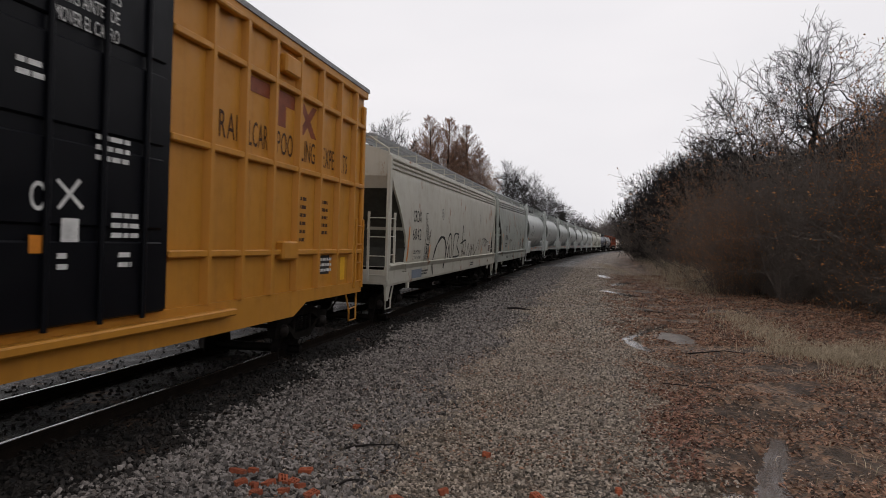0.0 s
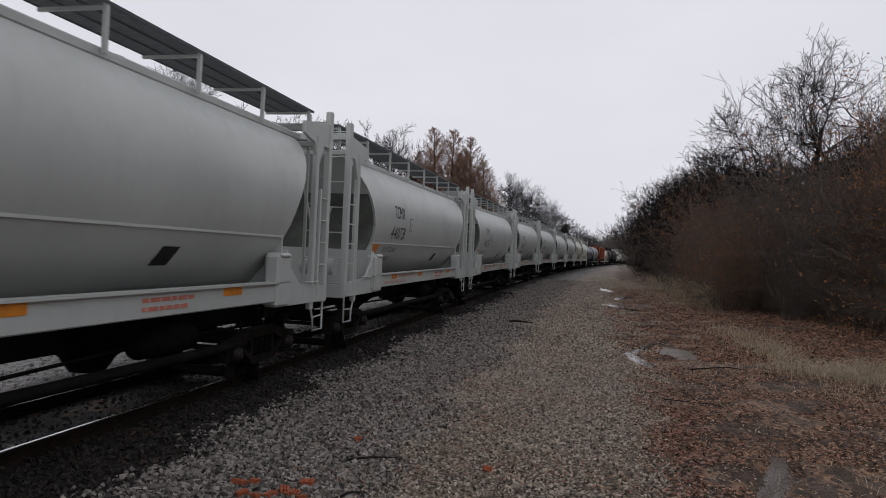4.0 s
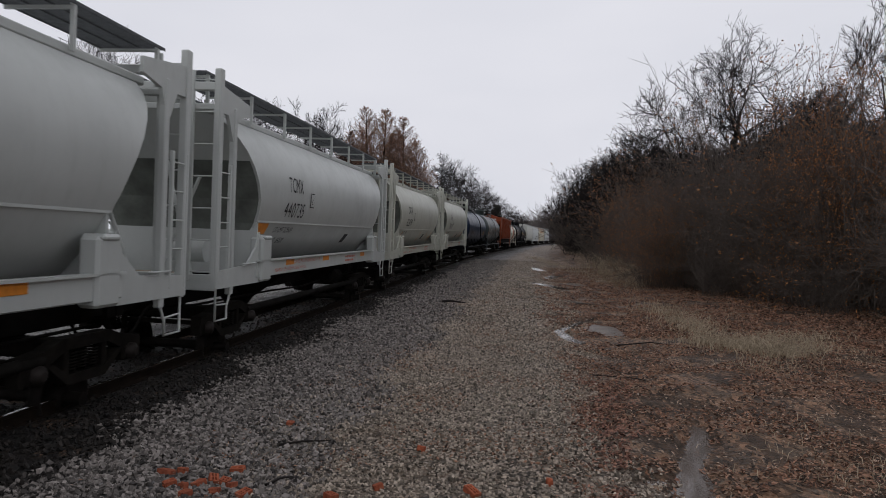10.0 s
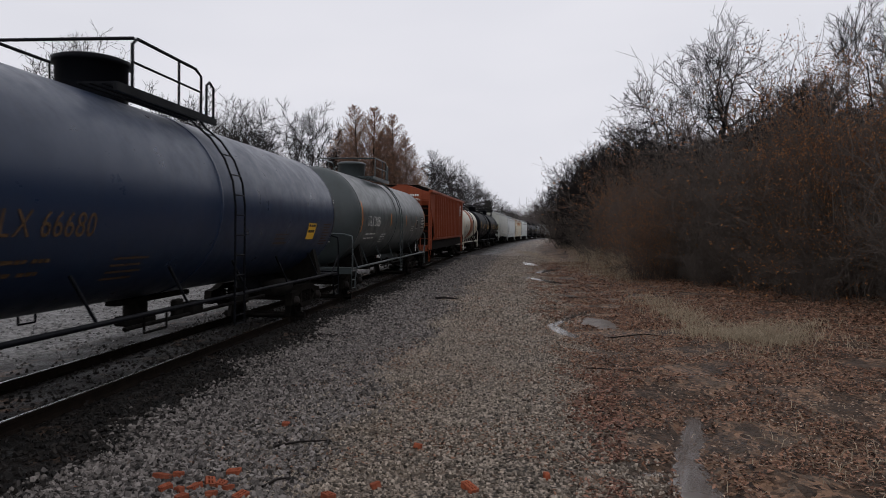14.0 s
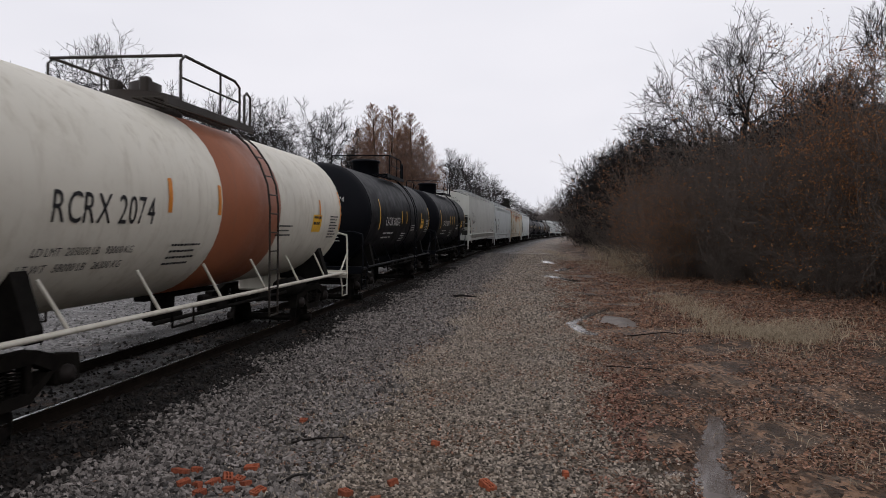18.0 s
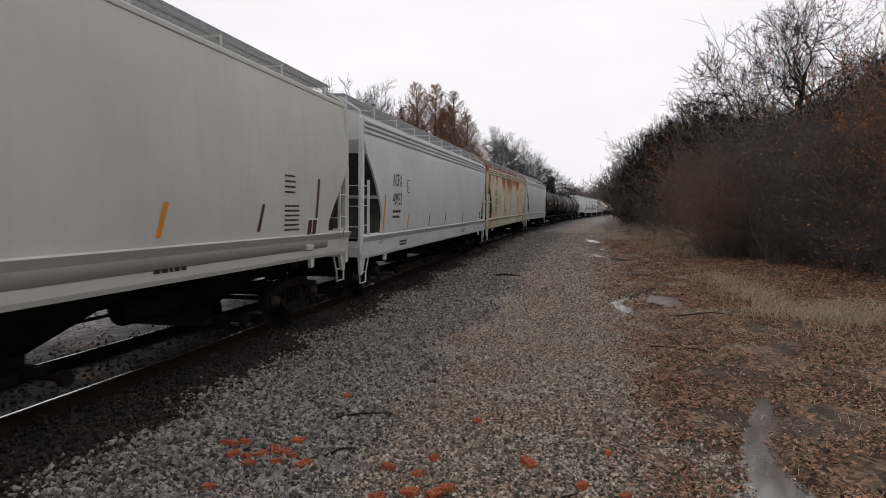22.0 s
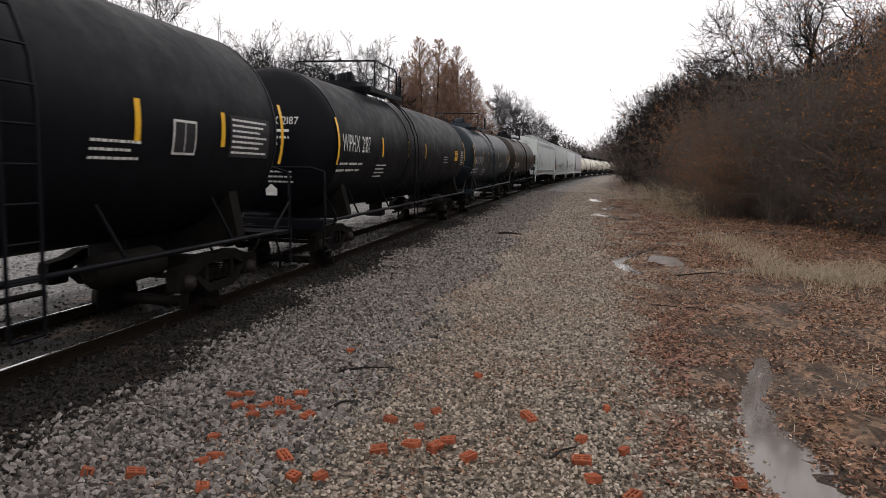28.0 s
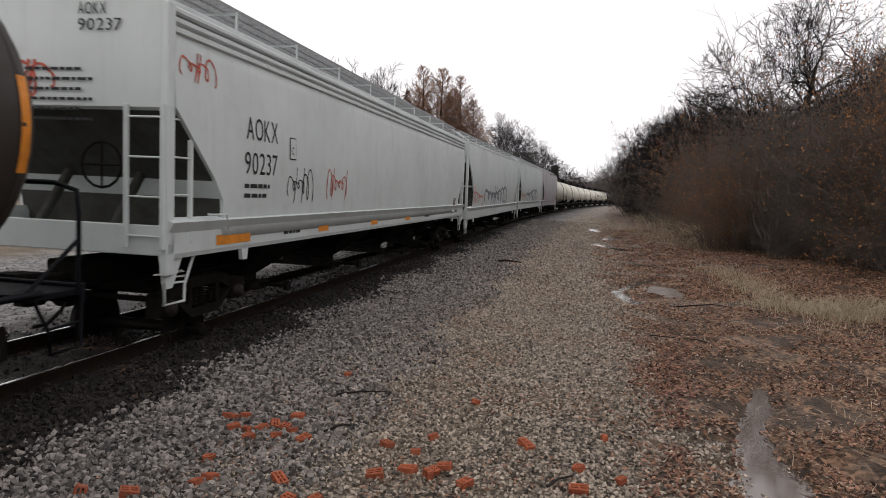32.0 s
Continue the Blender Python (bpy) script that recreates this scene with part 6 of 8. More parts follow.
def scrawl_first(car, L):
    """Black sprayed loops, a claw-like tag, two crossed circles and a painted-over patch on the dirty cream hopper."""
    side, ink = cf_side(L), plain("black_spray", (0.022, 0.024, 0.022), 0.7, 0, 0.5, 5, 0.02)
    ribbon([[(5.15, 1.05), (5.0, 1.4), (5.2, 1.75), (5.6, 2.05), (6.1, 2.22), (6.6, 2.15), (6.85, 1.8), (6.8, 1.5), (6.55, 1.2)]], 0.1, ink, car, side, label="black sprayed loop")
    ribbon([[(6.75, 1.5), (6.95, 1.95), (7.3, 2.3), (7.6, 2.3), (7.75, 1.9), (7.7, 1.45)], [(7.15, 1.5), (7.3, 1.95), (7.5, 1.5)], [(8.0, 1.5), (8.15, 2.3), (8.9, 2.32), (8.6, 1.95), (9.15, 1.6), (8.1, 1.52)], [(9.55, 1.3), (9.75, 2.65), (9.95, 2.3)], [(9.3, 2.0), (10.3, 2.12), (10.2, 1.6), (9.8, 1.75)]], 0.07, ink, car, side, label="black sprayed letters")
    ribbon([[(10.6, 1.5), (10.9, 2.0), (11.1, 1.5), (11.5, 1.98), (11.6, 1.52), (12.1, 1.95), (12.2, 1.55), (12.9, 1.85), (13.2, 2.15), (13.3, 1.7)], [(13.9, 1.6), (14.3, 1.95)]], 0.045, ink, car, side, label="black sprayed tail")
    ribbon([[(3.85, 1.5), (3.95, 1.95), (4.08, 1.5), (4.16, 1.95), (4.28, 1.5), (4.36, 1.9), (4.5, 1.5)], [(3.95, 2.05), (4.12, 2.6), (4.2, 2.12), (4.3, 2.55), (4.38, 2.1), (4.62, 2.45), (4.42, 2.0), (4.0, 2.02)], [(4.05, 2.0), (4.2, 1.75), (4.4, 2.0)], [(3.9, 1.5), (4.1, 1.75), (4.55, 1.5)]], 0.03, ink, car, side, label="black clawed tag")
    for y, z in ((6.27, 2.96), (13.7, 3.04)):
        c = [(y + 0.13 * math.cos(k * math.pi / 8), z + 0.17 * math.sin(k * math.pi / 8)) for k in range(17)]
        ribbon([c, [(y - 0.08, z - 0.1), (y + 0.08, z + 0.1)], [(y - 0.08, z + 0.1), (y + 0.08, z - 0.1)]], 0.022, M["black_paint"], car, side, "crossed_circle")
    patch(2.65, 1.06, 3.75, 1.3, plain("blue_grey_patch_paint", (0.16, 0.19, 0.23), 0.6, 0, 0.2, 3), car, lambda y, z: (1.588, y - L / 2, z), "painted_patch", label="blue-grey painted-over patch")
LENGTHS = [20.0, 18.83, 13.5] + [14.08] * 9 + [16.89, 17.03, 18.48, 14.55, 13.89, 13.89, 20.44, 20.61, 20.67, 18.86, 17.37, 17.82, 15.9, 15.54, 21.11, 19.8, 18.74, 17.96] + [17.6] * 8 + [17.5] * 2 + [19.0] * 5
S_START = -3.184
CLOCK, PACE = (0.0, 3.0, 6.0, 9.0, 12.0, 15.0, 18.0, 21.0, 24.0, 27.0, 30.0, 33.0), (12.537, 12.273, 12.129, 12.165, 12.415, 12.67, 12.909, 13.132, 13.294, 13.439, 13.581, 13.72)
_t = np.arange(0, 33.01, 0.05)
_v = np.interp(_t, CLOCK, PACE)
ROLLED = np.concatenate([[0.0], np.cumsum((_v[1:] + _v[:-1]) * 0.025)])
CARS = []
pd_names = [("TCMX", "440738"), ("TCMX", "440731"), ("TCMX", "440730"), ("TCMX", "440734"), ("TCMX", "440722"), ("TCMX", "440714"), ("TCMX", "440735"), ("CAIX", "323199"), ("CAIX", "323200")]
for i, L in enumerate(LENGTHS):
    if i == 0:
        car = box_car(L, P_YEL, P_DOOR)
    elif i == 1:
        car = covered_hopper(L, P_CRD, "dirty cream rust-stained", "CRDX", "6042", ridged=True, mark_y=2.59, mark_z=2.62, ld=("195100", "67900", 2.68, 1.74), rear_print=False)
        scrawl_first(car, L)
        ribbon(tag_lines(44, L - 4.6, L - 2.9, 1.85, 2.25, 6), 0.035, M["black_paint"], car, cf_side(L), label="black scrawl")
    elif i == 2:
        car = covered_hopper(L, P_AOK, "dull green-grey stained", "AOKX", "490186", ridged=True, mark_y=3.05, mark_z=2.62)
        side, dark = cf_side(L), plain("dark_drip", (0.07, 0.055, 0.04), 0.8, 0, 0.5, 6)
        for k in range(14):
            y, z = 5.6 + 0.38 * k + 0.1 * (k % 3), 3.05 + 0.05 * (k % 2)
            ribbon([[(y, z), (y + 0.02, z - 0.25 - 0.16 * (k * 5 % 4))]], 0.02 + 0.012 * (k % 3), dark, car, side, "drip_stain", "dark vertical drip stain")
        ribbon(tag_lines(41, 10.9, 11.9, 1.9, 2.25, 4) + tag_lines(42, 11.3, 11.9, 1.5, 1.75, 3) + tag_lines(43, 4.6, 5.6, 1.95, 2.2, 3), 0.03, dark, car, side, label="dark scrawl")
    elif i < 12:
        a, b = pd_names[i - 3]
        car = pd_hopper(a, b, P_PD if i < 10 else P_PD2, L, "pale grey" if i < 10 else "cream-grey", orange=i < 10)
    elif i == 12:
        car = tank_car(L, P_NVY, "navy blue", "UTLX", "66680", frame_mat=P_BLK, ink=plain("dull_gold_print", (0.10, 0.06, 0.03)), dome="barrel", stripe=P_BRN, size=0.28, radius=1.47, text_y=3.1, text_w=2.0, text_z=2.05, ladder_y=0.4, stripes=(1.4, L - 1.6))
    elif i == 13:
        car = tank_car(L, P_GRN, "weathered grey-green", "UTLX", "200186", placard=True, stripe=M["orange"], radius=1.5, text_y=2.6, ladder_y=-0.5, stripes=(1.7, 6.4, 9.8, 12.5, 15.4), notice=False, panel=True)
    elif i == 14:
        car = ribbed_hopper(L, P_RED)
    elif i == 15:
        car = tank_car(L, P_CRM, "rust-banded cream-white", "RCRX", "2074", ink=M["black_paint"], stripe=M["orange"], band=P_BND, dome="valves", rail_mat=P_CRM, top_mat=P_BRN, radius=1.44, text_y=2.61, text_w=1.92, text_z=2.17, ladder_y=0.95, stripes=(1.7, 4.8, 6.25, 11.25, 12.9), band_at=(0.36, 2.47), weights=("205000", "93000", "58000", "26300"))
    elif i in (16, 17):
        car = tank_car(L, P_BLK, "clean black", "CAOX", "300374" if i == 16 else "300597", radius=1.48, text_y=3.59 if i == 16 else 3.04, text_w=2.3, text_z=2.25, size=0.28, ladder_y=1.4, stripes=(2.68, 6.14, 7.02, 10.2, L - 1.7) if i == 16 else (2.18, 5.45, 6.3, 7.1, 9.3, L - 1.7))
    elif i == 18:
        car = covered_hopper(L, P_TIL, "clean light grey angular", "TILX", "586044", angular=True, mark_y=2.16, mark_z=2.86, ld=("221100", "64900", 2.14, 1.98))
    elif i == 19:
        car = covered_hopper(L, P_ACF, "light grey", "ACFX", "40932", ridged=True, mark_y=2.92, rear_print=False)
    elif i == 20:
        car = covered_hopper(L, P_RST, "cream heavily rust-streaked", "ACFX", "98271", ridged=True, mark_y=2.92, mark_z=2.75, rear_print=False)
    elif i == 21:
        car = covered_hopper(L, P_ACF, "light grey", "", "", ridged=True, rear_print=False)
    elif i == 22:
        car = tank_car(L, P_BLK, "dull black", "GATX", "34502", size=0.36, radius=1.5, text_y=4.2, text_w=2.0, text_z=2.3, ladder_y=1.9, stripes=(1.6, 6.35, 8.6, 12.3, 14.13, 16.0), notice=False, panel=True)
    elif i == 23:
        car = tank_car(L, P_BLK, "dull black", "WPHX", "2187", dome="valves", size=0.36, radius=1.46, text_y=1.72, text_w=1.9, text_z=2.4, ladder_y=-1.3, stripes=(1.45, 4.55, 7.1, 9.2, L - 1.6), slope=0.1)
    elif i == 24:
        car = tank_car(L, P_TEA, "dark teal-black scrawled", "GATX", "31784", dome="valves", notice=False, size=0.32, radius=1.42, text_y=1.5, text_w=2.3, text_z=2.2, ladder_y=-1.27, stripes=(1.3, 3.9, 5.53, 9.1, 12.7, L - 1.6))
        y, z, pale = -L / 2 + 3.9, 2.05, plain("pale_grey_spray", (0.09, 0.09, 0.088))
        ribbon([[(y + 0.36 * math.cos(k * math.pi / 8), z + 0.33 * math.sin(k * math.pi / 8)) for k in range(17)], [(y - 0.2, z - 0.26), (y, z + 0.32), (y + 0.2, z - 0.26), (y - 0.33, z + 0.1), (y + 0.33, z + 0.1), (y - 0.2, z - 0.26)]], 0.035, pale, car, tank_skin(1.42), label="pale sprayed circle and star")
        ribbon(tag_lines(5, -L / 2 + 4.5, -L / 2 + 8.6, 1.85, 2.2, 9), 0.03, pale, car, tank_skin(1.42), label="pale sprayed scrawl")
    elif i == 25:
        car = tank_car(L, P_BRN, "brown-black stained", "FURX", "120568", dome="valves", frame_mat=P_BLK, notice=False, stripe=M["orange"], radius=1.46, text_y=1.7, text_w=2.35, text_z=1.9, size=0.36, slope=0.15, ladder_y=-0.46, stripes=(1.62, 5.5, 9.3, 12.0, L - 1.6), tall_ends=0.85)
    elif i == 26:
        car = covered_hopper(L, P_WHT, "white scrawled angular", "AOKX", "90237", ridged=True, orange=False, angular=True, mark_y=2.33, mark_z=2.78, rear_print=False)
        side = cf_side(L)
        ribbon(tag_lines(3, 3.75, 4.75, 1.85, 2.45, 5), 0.025, M["black_paint"], car, side, label="black scrawl")
        ribbon(tag_lines(8, 5.5, 6.5, 1.9, 2.5, 5), 0.03, P_SPR, car, side, label="red scrawl")
        ribbon(tag_lines(9, 0.75, 1.5, 3.35, 3.72, 4), 0.028, P_SPR, car, side, label="red scrawl")
        ribbon(tag_lines(11, -0.9, -0.1, 3.1, 3.55, 3), 0.04, P_SPR, car, lambda y, z: (y, -L / 2 + 0.5 + 0.118, z), label="red scrawl")
        patch(1.6, 1.3, 2.55, 1.44, M["orange"], car, lambda y, z: (1.588, y - L / 2, z), label="orange reflector")
        for y in (5.2, 8.4, 11.5):
            patch(y, 1.31, y + 0.5, 1.41, M["orange"], car, lambda y, z: (1.588, y - L / 2, z), label="orange reflector")
    elif i in (27, 28):
        car = covered_hopper(L, P_WHT, "white scrawled", "", "", near=False)
        ribbon(tag_lines(20 + i, 5.0, 13.0, 1.55, 2.5, 7), 0.16, P_GSP, car, cf_side(L), label="grey-blue sprayed letters")
        ribbon(tag_lines(30 + i, 1.9, 4.2, 1.7, 2.2, 5), 0.06, P_SPR, car, cf_side(L), label="red scrawl")
    elif i == 29:
        car = covered_hopper(L, P_PUR, "grey-violet", "", "", near=False)
    elif i < 38:
        car = tank_car(L, P_CRM, "white", near=False, stripe=P_CRM, frame_mat=P_BLK)
    elif i < 40:
        car = tank_car(L, P_BLK, "black", near=False)
    else:
        car = covered_hopper(L, P_ACF, "light grey", near=False)
    CARS.append(car)


def train_place(i, t):
    """The pose of car i at t seconds: both trucks on the track line, leaning a little into the bend."""
    s = S_START + sum(LENGTHS[:i]) + LENGTHS[i] / 2 - float(np.interp(t, _t, ROLLED))
    b = LENGTHS[i] * 0.35
    x0, y0, _ = on_track(s - b)
    x1, y1, _ = on_track(s + b)
    z0, z1 = float(rise(s - b)), float(rise(s + b))
    return pose(float(x0 + x1) / 2, float(y0 + y1) / 2, RAIL_Z + (z0 + z1) / 2, math.degrees(math.atan2(z1 - z0, 2 * b)), LEAN_IN, -math.degrees(math.atan2(x1 - x0, y1 - y0)))


LEAN_IN = 1.0


def motions():
    """The whole train rolls towards and past the camera, slowly gaining speed."""
    for car, wheels, y in WHEELSETS[:112]:
        turn0 = wheels.matrix_local.copy()
        walk(wheels, [(t, turn0 @ pose(0, 0, 0, math.degrees(float(np.interp(t, _t, ROLLED)) / 0.457) % 360)) for t in np.linspace(0, 32, 681)])
    for i, car in enumerate(CARS):
        walk(car, [(t * 0.5, train_place(i, t * 0.5)) for t in range(65)])


# ---------------------------------------------------------------- trees and thicket
def bark(name, lo, hi, scale=3.0):
    k = Nodes(name)
    n = k.noise(scale, 6, 0.7, k.vec((1, 1, 0.25)))
    c = k.mix(k.ramp(n, 0.3, 0.7), lo, hi)
    c = k.mix(k.math("MULTIPLY", k.random(), 0.4), c, tuple(v * 0.6 for v in lo))
    return k.done(c, 0.9, bump=n, strength=0.6, dist=0.02)


def leafy(name, lo, hi, rough=0.7):
    k = Nodes(name)
    c = k.mix(k.island(), lo, hi)
    k.bsdf.inputs["Transmission Weight"].default_value = 0.0
    return k.done(c, rough)


M["bark"] = bark("grey_brown_bark", (0.012, 0.0095, 0.0085), (0.034, 0.028, 0.025))
M["twig"] = bark("grey_brown_twigs", (0.008, 0.0065, 0.006), (0.024, 0.02, 0.018))
M["shrub"] = bark("brown_shrub_stems", (0.06, 0.049, 0.042), (0.19, 0.157, 0.135))
M["rust_leaf"] = leafy("rust_brown_dead_leaves", (0.11, 0.045, 0.017), (0.42, 0.19, 0.07))
M["cypress_twig"] = bark("red_brown_cypress_twigs", (0.13, 0.08, 0.06), (0.27, 0.175, 0.13))
M["cypress_leaf"] = leafy("rust_cypress_needles", (0.20, 0.10, 0.055), (0.46, 0.255, 0.15))
M["litter"] = leafy("fallen_oak_leaves", (0.024, 0.012, 0.0085), (0.37, 0.205, 0.135))
M["red_litter"] = leafy("red_brown_oak_leaves", (0.03, 0.014, 0.011), (0.36, 0.19, 0.135))
M["pale_litter"] = leafy("bleached_oak_leaves", (0.10, 0.068, 0.05), (0.54, 0.40, 0.30))
M["green"] = leafy("dark_evergreen_needles", (0.012, 0.016, 0.010), (0.04, 0.045, 0.028))
M["dry_grass"] = leafy("dry_straw_grass", (0.24, 0.185, 0.125), (0.52, 0.43, 0.31))


def tubes(branches, sides):
    """Tapered round branches from a list of (points, radii), all with equally many points."""
    P = np.array([b[0] for b in branches], float)
    R = np.array([b[1] for b in branches], float)
    B, K, _ = P.shape
    D = np.gradient(P, axis=1)
    D /= np.linalg.norm(D, axis=2, keepdims=True) + 1e-9
    ref = np.where(np.abs(D[:, :1, 2:3]) > 0.9, np.array([1.0, 0, 0]), np.array([0, 0, 1.0]))
    U = np.cross(D, ref)
    U /= np.linalg.norm(U, axis=2, keepdims=True) + 1e-9
    W = np.cross(D, U)
    a = 2 * np.pi * np.arange(sides) / sides
    V = P[:, :, None] + (U[:, :, None] * np.cos(a)[:, None] + W[:, :, None] * np.sin(a)[:, None]) * R[:, :, None, None]
    base = np.arange(B)[:, None, None] * K * sides + np.arange(K - 1)[None, :, None] * sides
    k = np.arange(sides)
    q = np.stack([base + k, base + (k + 1) % sides, base + (k + 1) % sides + sides, base + k + sides], -1)
    return V.reshape(-1, 3), q.reshape(-1, 4)


def join(pieces):
    vs, fs, o = [], [], 0
    for v, f in pieces:
        vs.append(v)
        fs.append(f + o)
        o += len(v)
    return np.concatenate(vs), np.concatenate(fs)


def limb(rng, p, d, length, r0, r1, K, wander, lift):
    pts, rad = [np.array(p, float)], [r0]
    d = np.array(d, float)
    for i in range(1, K):
        d = d + rng.normal(0, wander, 3) + np.array([0, 0, lift])
        d /= np.linalg.norm(d)
        pts.append(pts[-1] + d * length / (K - 1))
        rad.append(r0 + (r1 - r0) * i / (K - 1))
    return np.array(pts), np.array(rad)


def side_way(rng, d, angle):
    d = np.asarray(d) / np.linalg.norm(d)
    q = rng.normal(0, 1, 3)
    q -= d * q.dot(d)
    q /= np.linalg.norm(q)
    return d * math.cos(angle) + q * math.sin(angle)


def grow_tree(seed, height, trunk_r, bole=0.4, limbs=9, spread=0.7, levels=4, lean=(0, 0), lift=0.05, curl=0.2, reach=0.42, kids=4, fine=0.011):
    """Levels of branches of a bare broadleaf tree that forks again and again: a list of levels, each of (points, radii)."""
    rng = np.random.default_rng(seed)
    K = (10, 8, 6, 5, 4, 3)
    tree = [[limb(rng, (0, 0, -0.3), (lean[0], lean[1], 1), height * 0.88, trunk_r, trunk_r * 0.2, K[0], 0.06, 0.02)]]
    size = height * reach
    for lv in range(levels + 1):
        out = []
        for pts, rad in tree[-1]:
            for j in range(limbs if lv == 0 else kids):
                if lv == 0:
                    f = bole + (0.98 - bole) * (j + rng.uniform(0.1, 0.9)) / limbs
                    angle = rng.uniform(0.9, 1.4) * (1.2 - 0.55 * f)
                    ln = size * (1.25 - 0.85 * f) * rng.uniform(0.8, 1.15)
                elif j < 2:
                    f, angle, ln = 0.995, rng.uniform(0.2, 0.6) * (spread + 0.2), size * rng.uniform(0.6, 1.0)
                else:
                    f, angle, ln = rng.uniform(0.3, 0.9), rng.uniform(0.5, 1.05) * (spread + 0.2), size * rng.uniform(0.5, 0.95)
                x = f * (len(pts) - 1)
                i = min(int(x), len(pts) - 2)
                p = pts[i] + (pts[i + 1] - pts[i]) * (x - i)
                r = rad[i] + (rad[i + 1] - rad[i]) * (x - i)
                rr = max(fine, r * (0.92 if lv and j < 2 else 0.62))
                rr = min(rr, max(fine, ln * 0.055))
                out.append(limb(rng, p, side_way(rng, pts[i + 1] - pts[i], angle), ln, rr, max(fine * 0.7, rr * 0.5), K[min(lv + 1, 5)], curl, lift))
        tree.append(out)
        size *= 0.62 if lv else 0.55
    f = height / max(p[:, 2].max() for lv in tree for p, _ in lv)
    return [[(p * f, np.maximum(q * f, 0.007)) for p, q in lv] for lv in tree]


def tree_meshes(name, levels, thick, thin):
    trunk = join([tubes(levels[0], 10), tubes(levels[1], 7)])
    crown = join([tubes(lv, s) for lv, s in zip(levels[2:], (5, 4, 3, 3, 3)) if lv])
    return raw_mesh("trunk", *trunk, thick, True), raw_mesh("crown", *crown, thin, True)


def blades(rng, centres, size, flat=0.5):
    """Small folded leaves at the points: two quads each."""
    n = len(centres)
    d = rng.normal(0, 1, (n, 3)) * np.array([1, 1, flat])
    d /= np.linalg.norm(d, axis=1, keepdims=True)
    e = np.cross(d, rng.normal(0, 1, (n, 3)) * np.array([flat, flat, 1]) + np.array([0, 0, 0.01]))
    e /= np.linalg.norm(e, axis=1, keepdims=True) + 1e-9
    up = np.cross(d, e)
    s = size * rng.uniform(0.6, 1.3, (n, 1))
    V = np.stack([centres - d * s, centres + e * s * 0.45 + up * s * 0.22, centres + d * s, centres - e * s * 0.45 + up * s * 0.22], 1)
    V = V.reshape(-1, 3)
    b = np.arange(n)[:, None] * 4
    F = np.concatenate([b + np.array([0, 1, 2]), b + np.array([0, 2, 3])])
    return V, F


TREES = {}
for key, args in {
    "oak": dict(seed=7, height=15.1, trunk_r=0.62, bole=0.44, limbs=13, spread=0.85, levels=4, lift=0.03, curl=0.22, reach=0.45, fine=0.017),
    "lean": dict(seed=18, height=12.4, trunk_r=0.27, bole=0.7, limbs=6, spread=0.85, levels=4, lean=(-0.62, 0.0), lift=0.04, curl=0.22, reach=0.42, fine=0.016),
    "slim": dict(seed=5, height=13.0, trunk_r=0.15, bole=0.4, limbs=9, spread=0.55, lift=0.09, reach=0.3),
    "broad": dict(seed=8, height=14.0, trunk_r=0.28, bole=0.22, limbs=13, spread=0.7, lift=0.06, curl=0.24, reach=0.44, fine=0.02),
    "young": dict(seed=21, height=8.0, trunk_r=0.1, bole=0.16, limbs=14, spread=0.6, lift=0.08, curl=0.24, reach=0.42, fine=0.014),
    "bushy": dict(seed=33, height=8.0, trunk_r=0.12, bole=0.03, limbs=24, spread=0.75, lift=0.06, reach=0.46),
}.items():
    TREES[key] = (grow_tree(**args), None)
    TREES[key] = (TREES[key][0], tree_meshes(key, TREES[key][0], M["bark"], M["twig"]))


def put_tree(key, x, y, scale=1.0, turn=0.0, label="bare grey-brown broadleaf tree in winter", z=None, group="bare winter trees"):
    zz = float(ground_z(x, y)[0]) if z is None else z
    t = thing("tree", label, "tree", group, pose(x, y, zz, 0, 0, turn) @ Matrix.Diagonal((scale, scale, scale, 1)))
    part("trunk", TREES[key][1][0], t)
    part("crown", TREES[key][1][1], t)
    return t


def polar(az, dist):
    return dist * math.sin(radians(az)), dist * math.cos(radians(az))


rnd = random.Random(4)
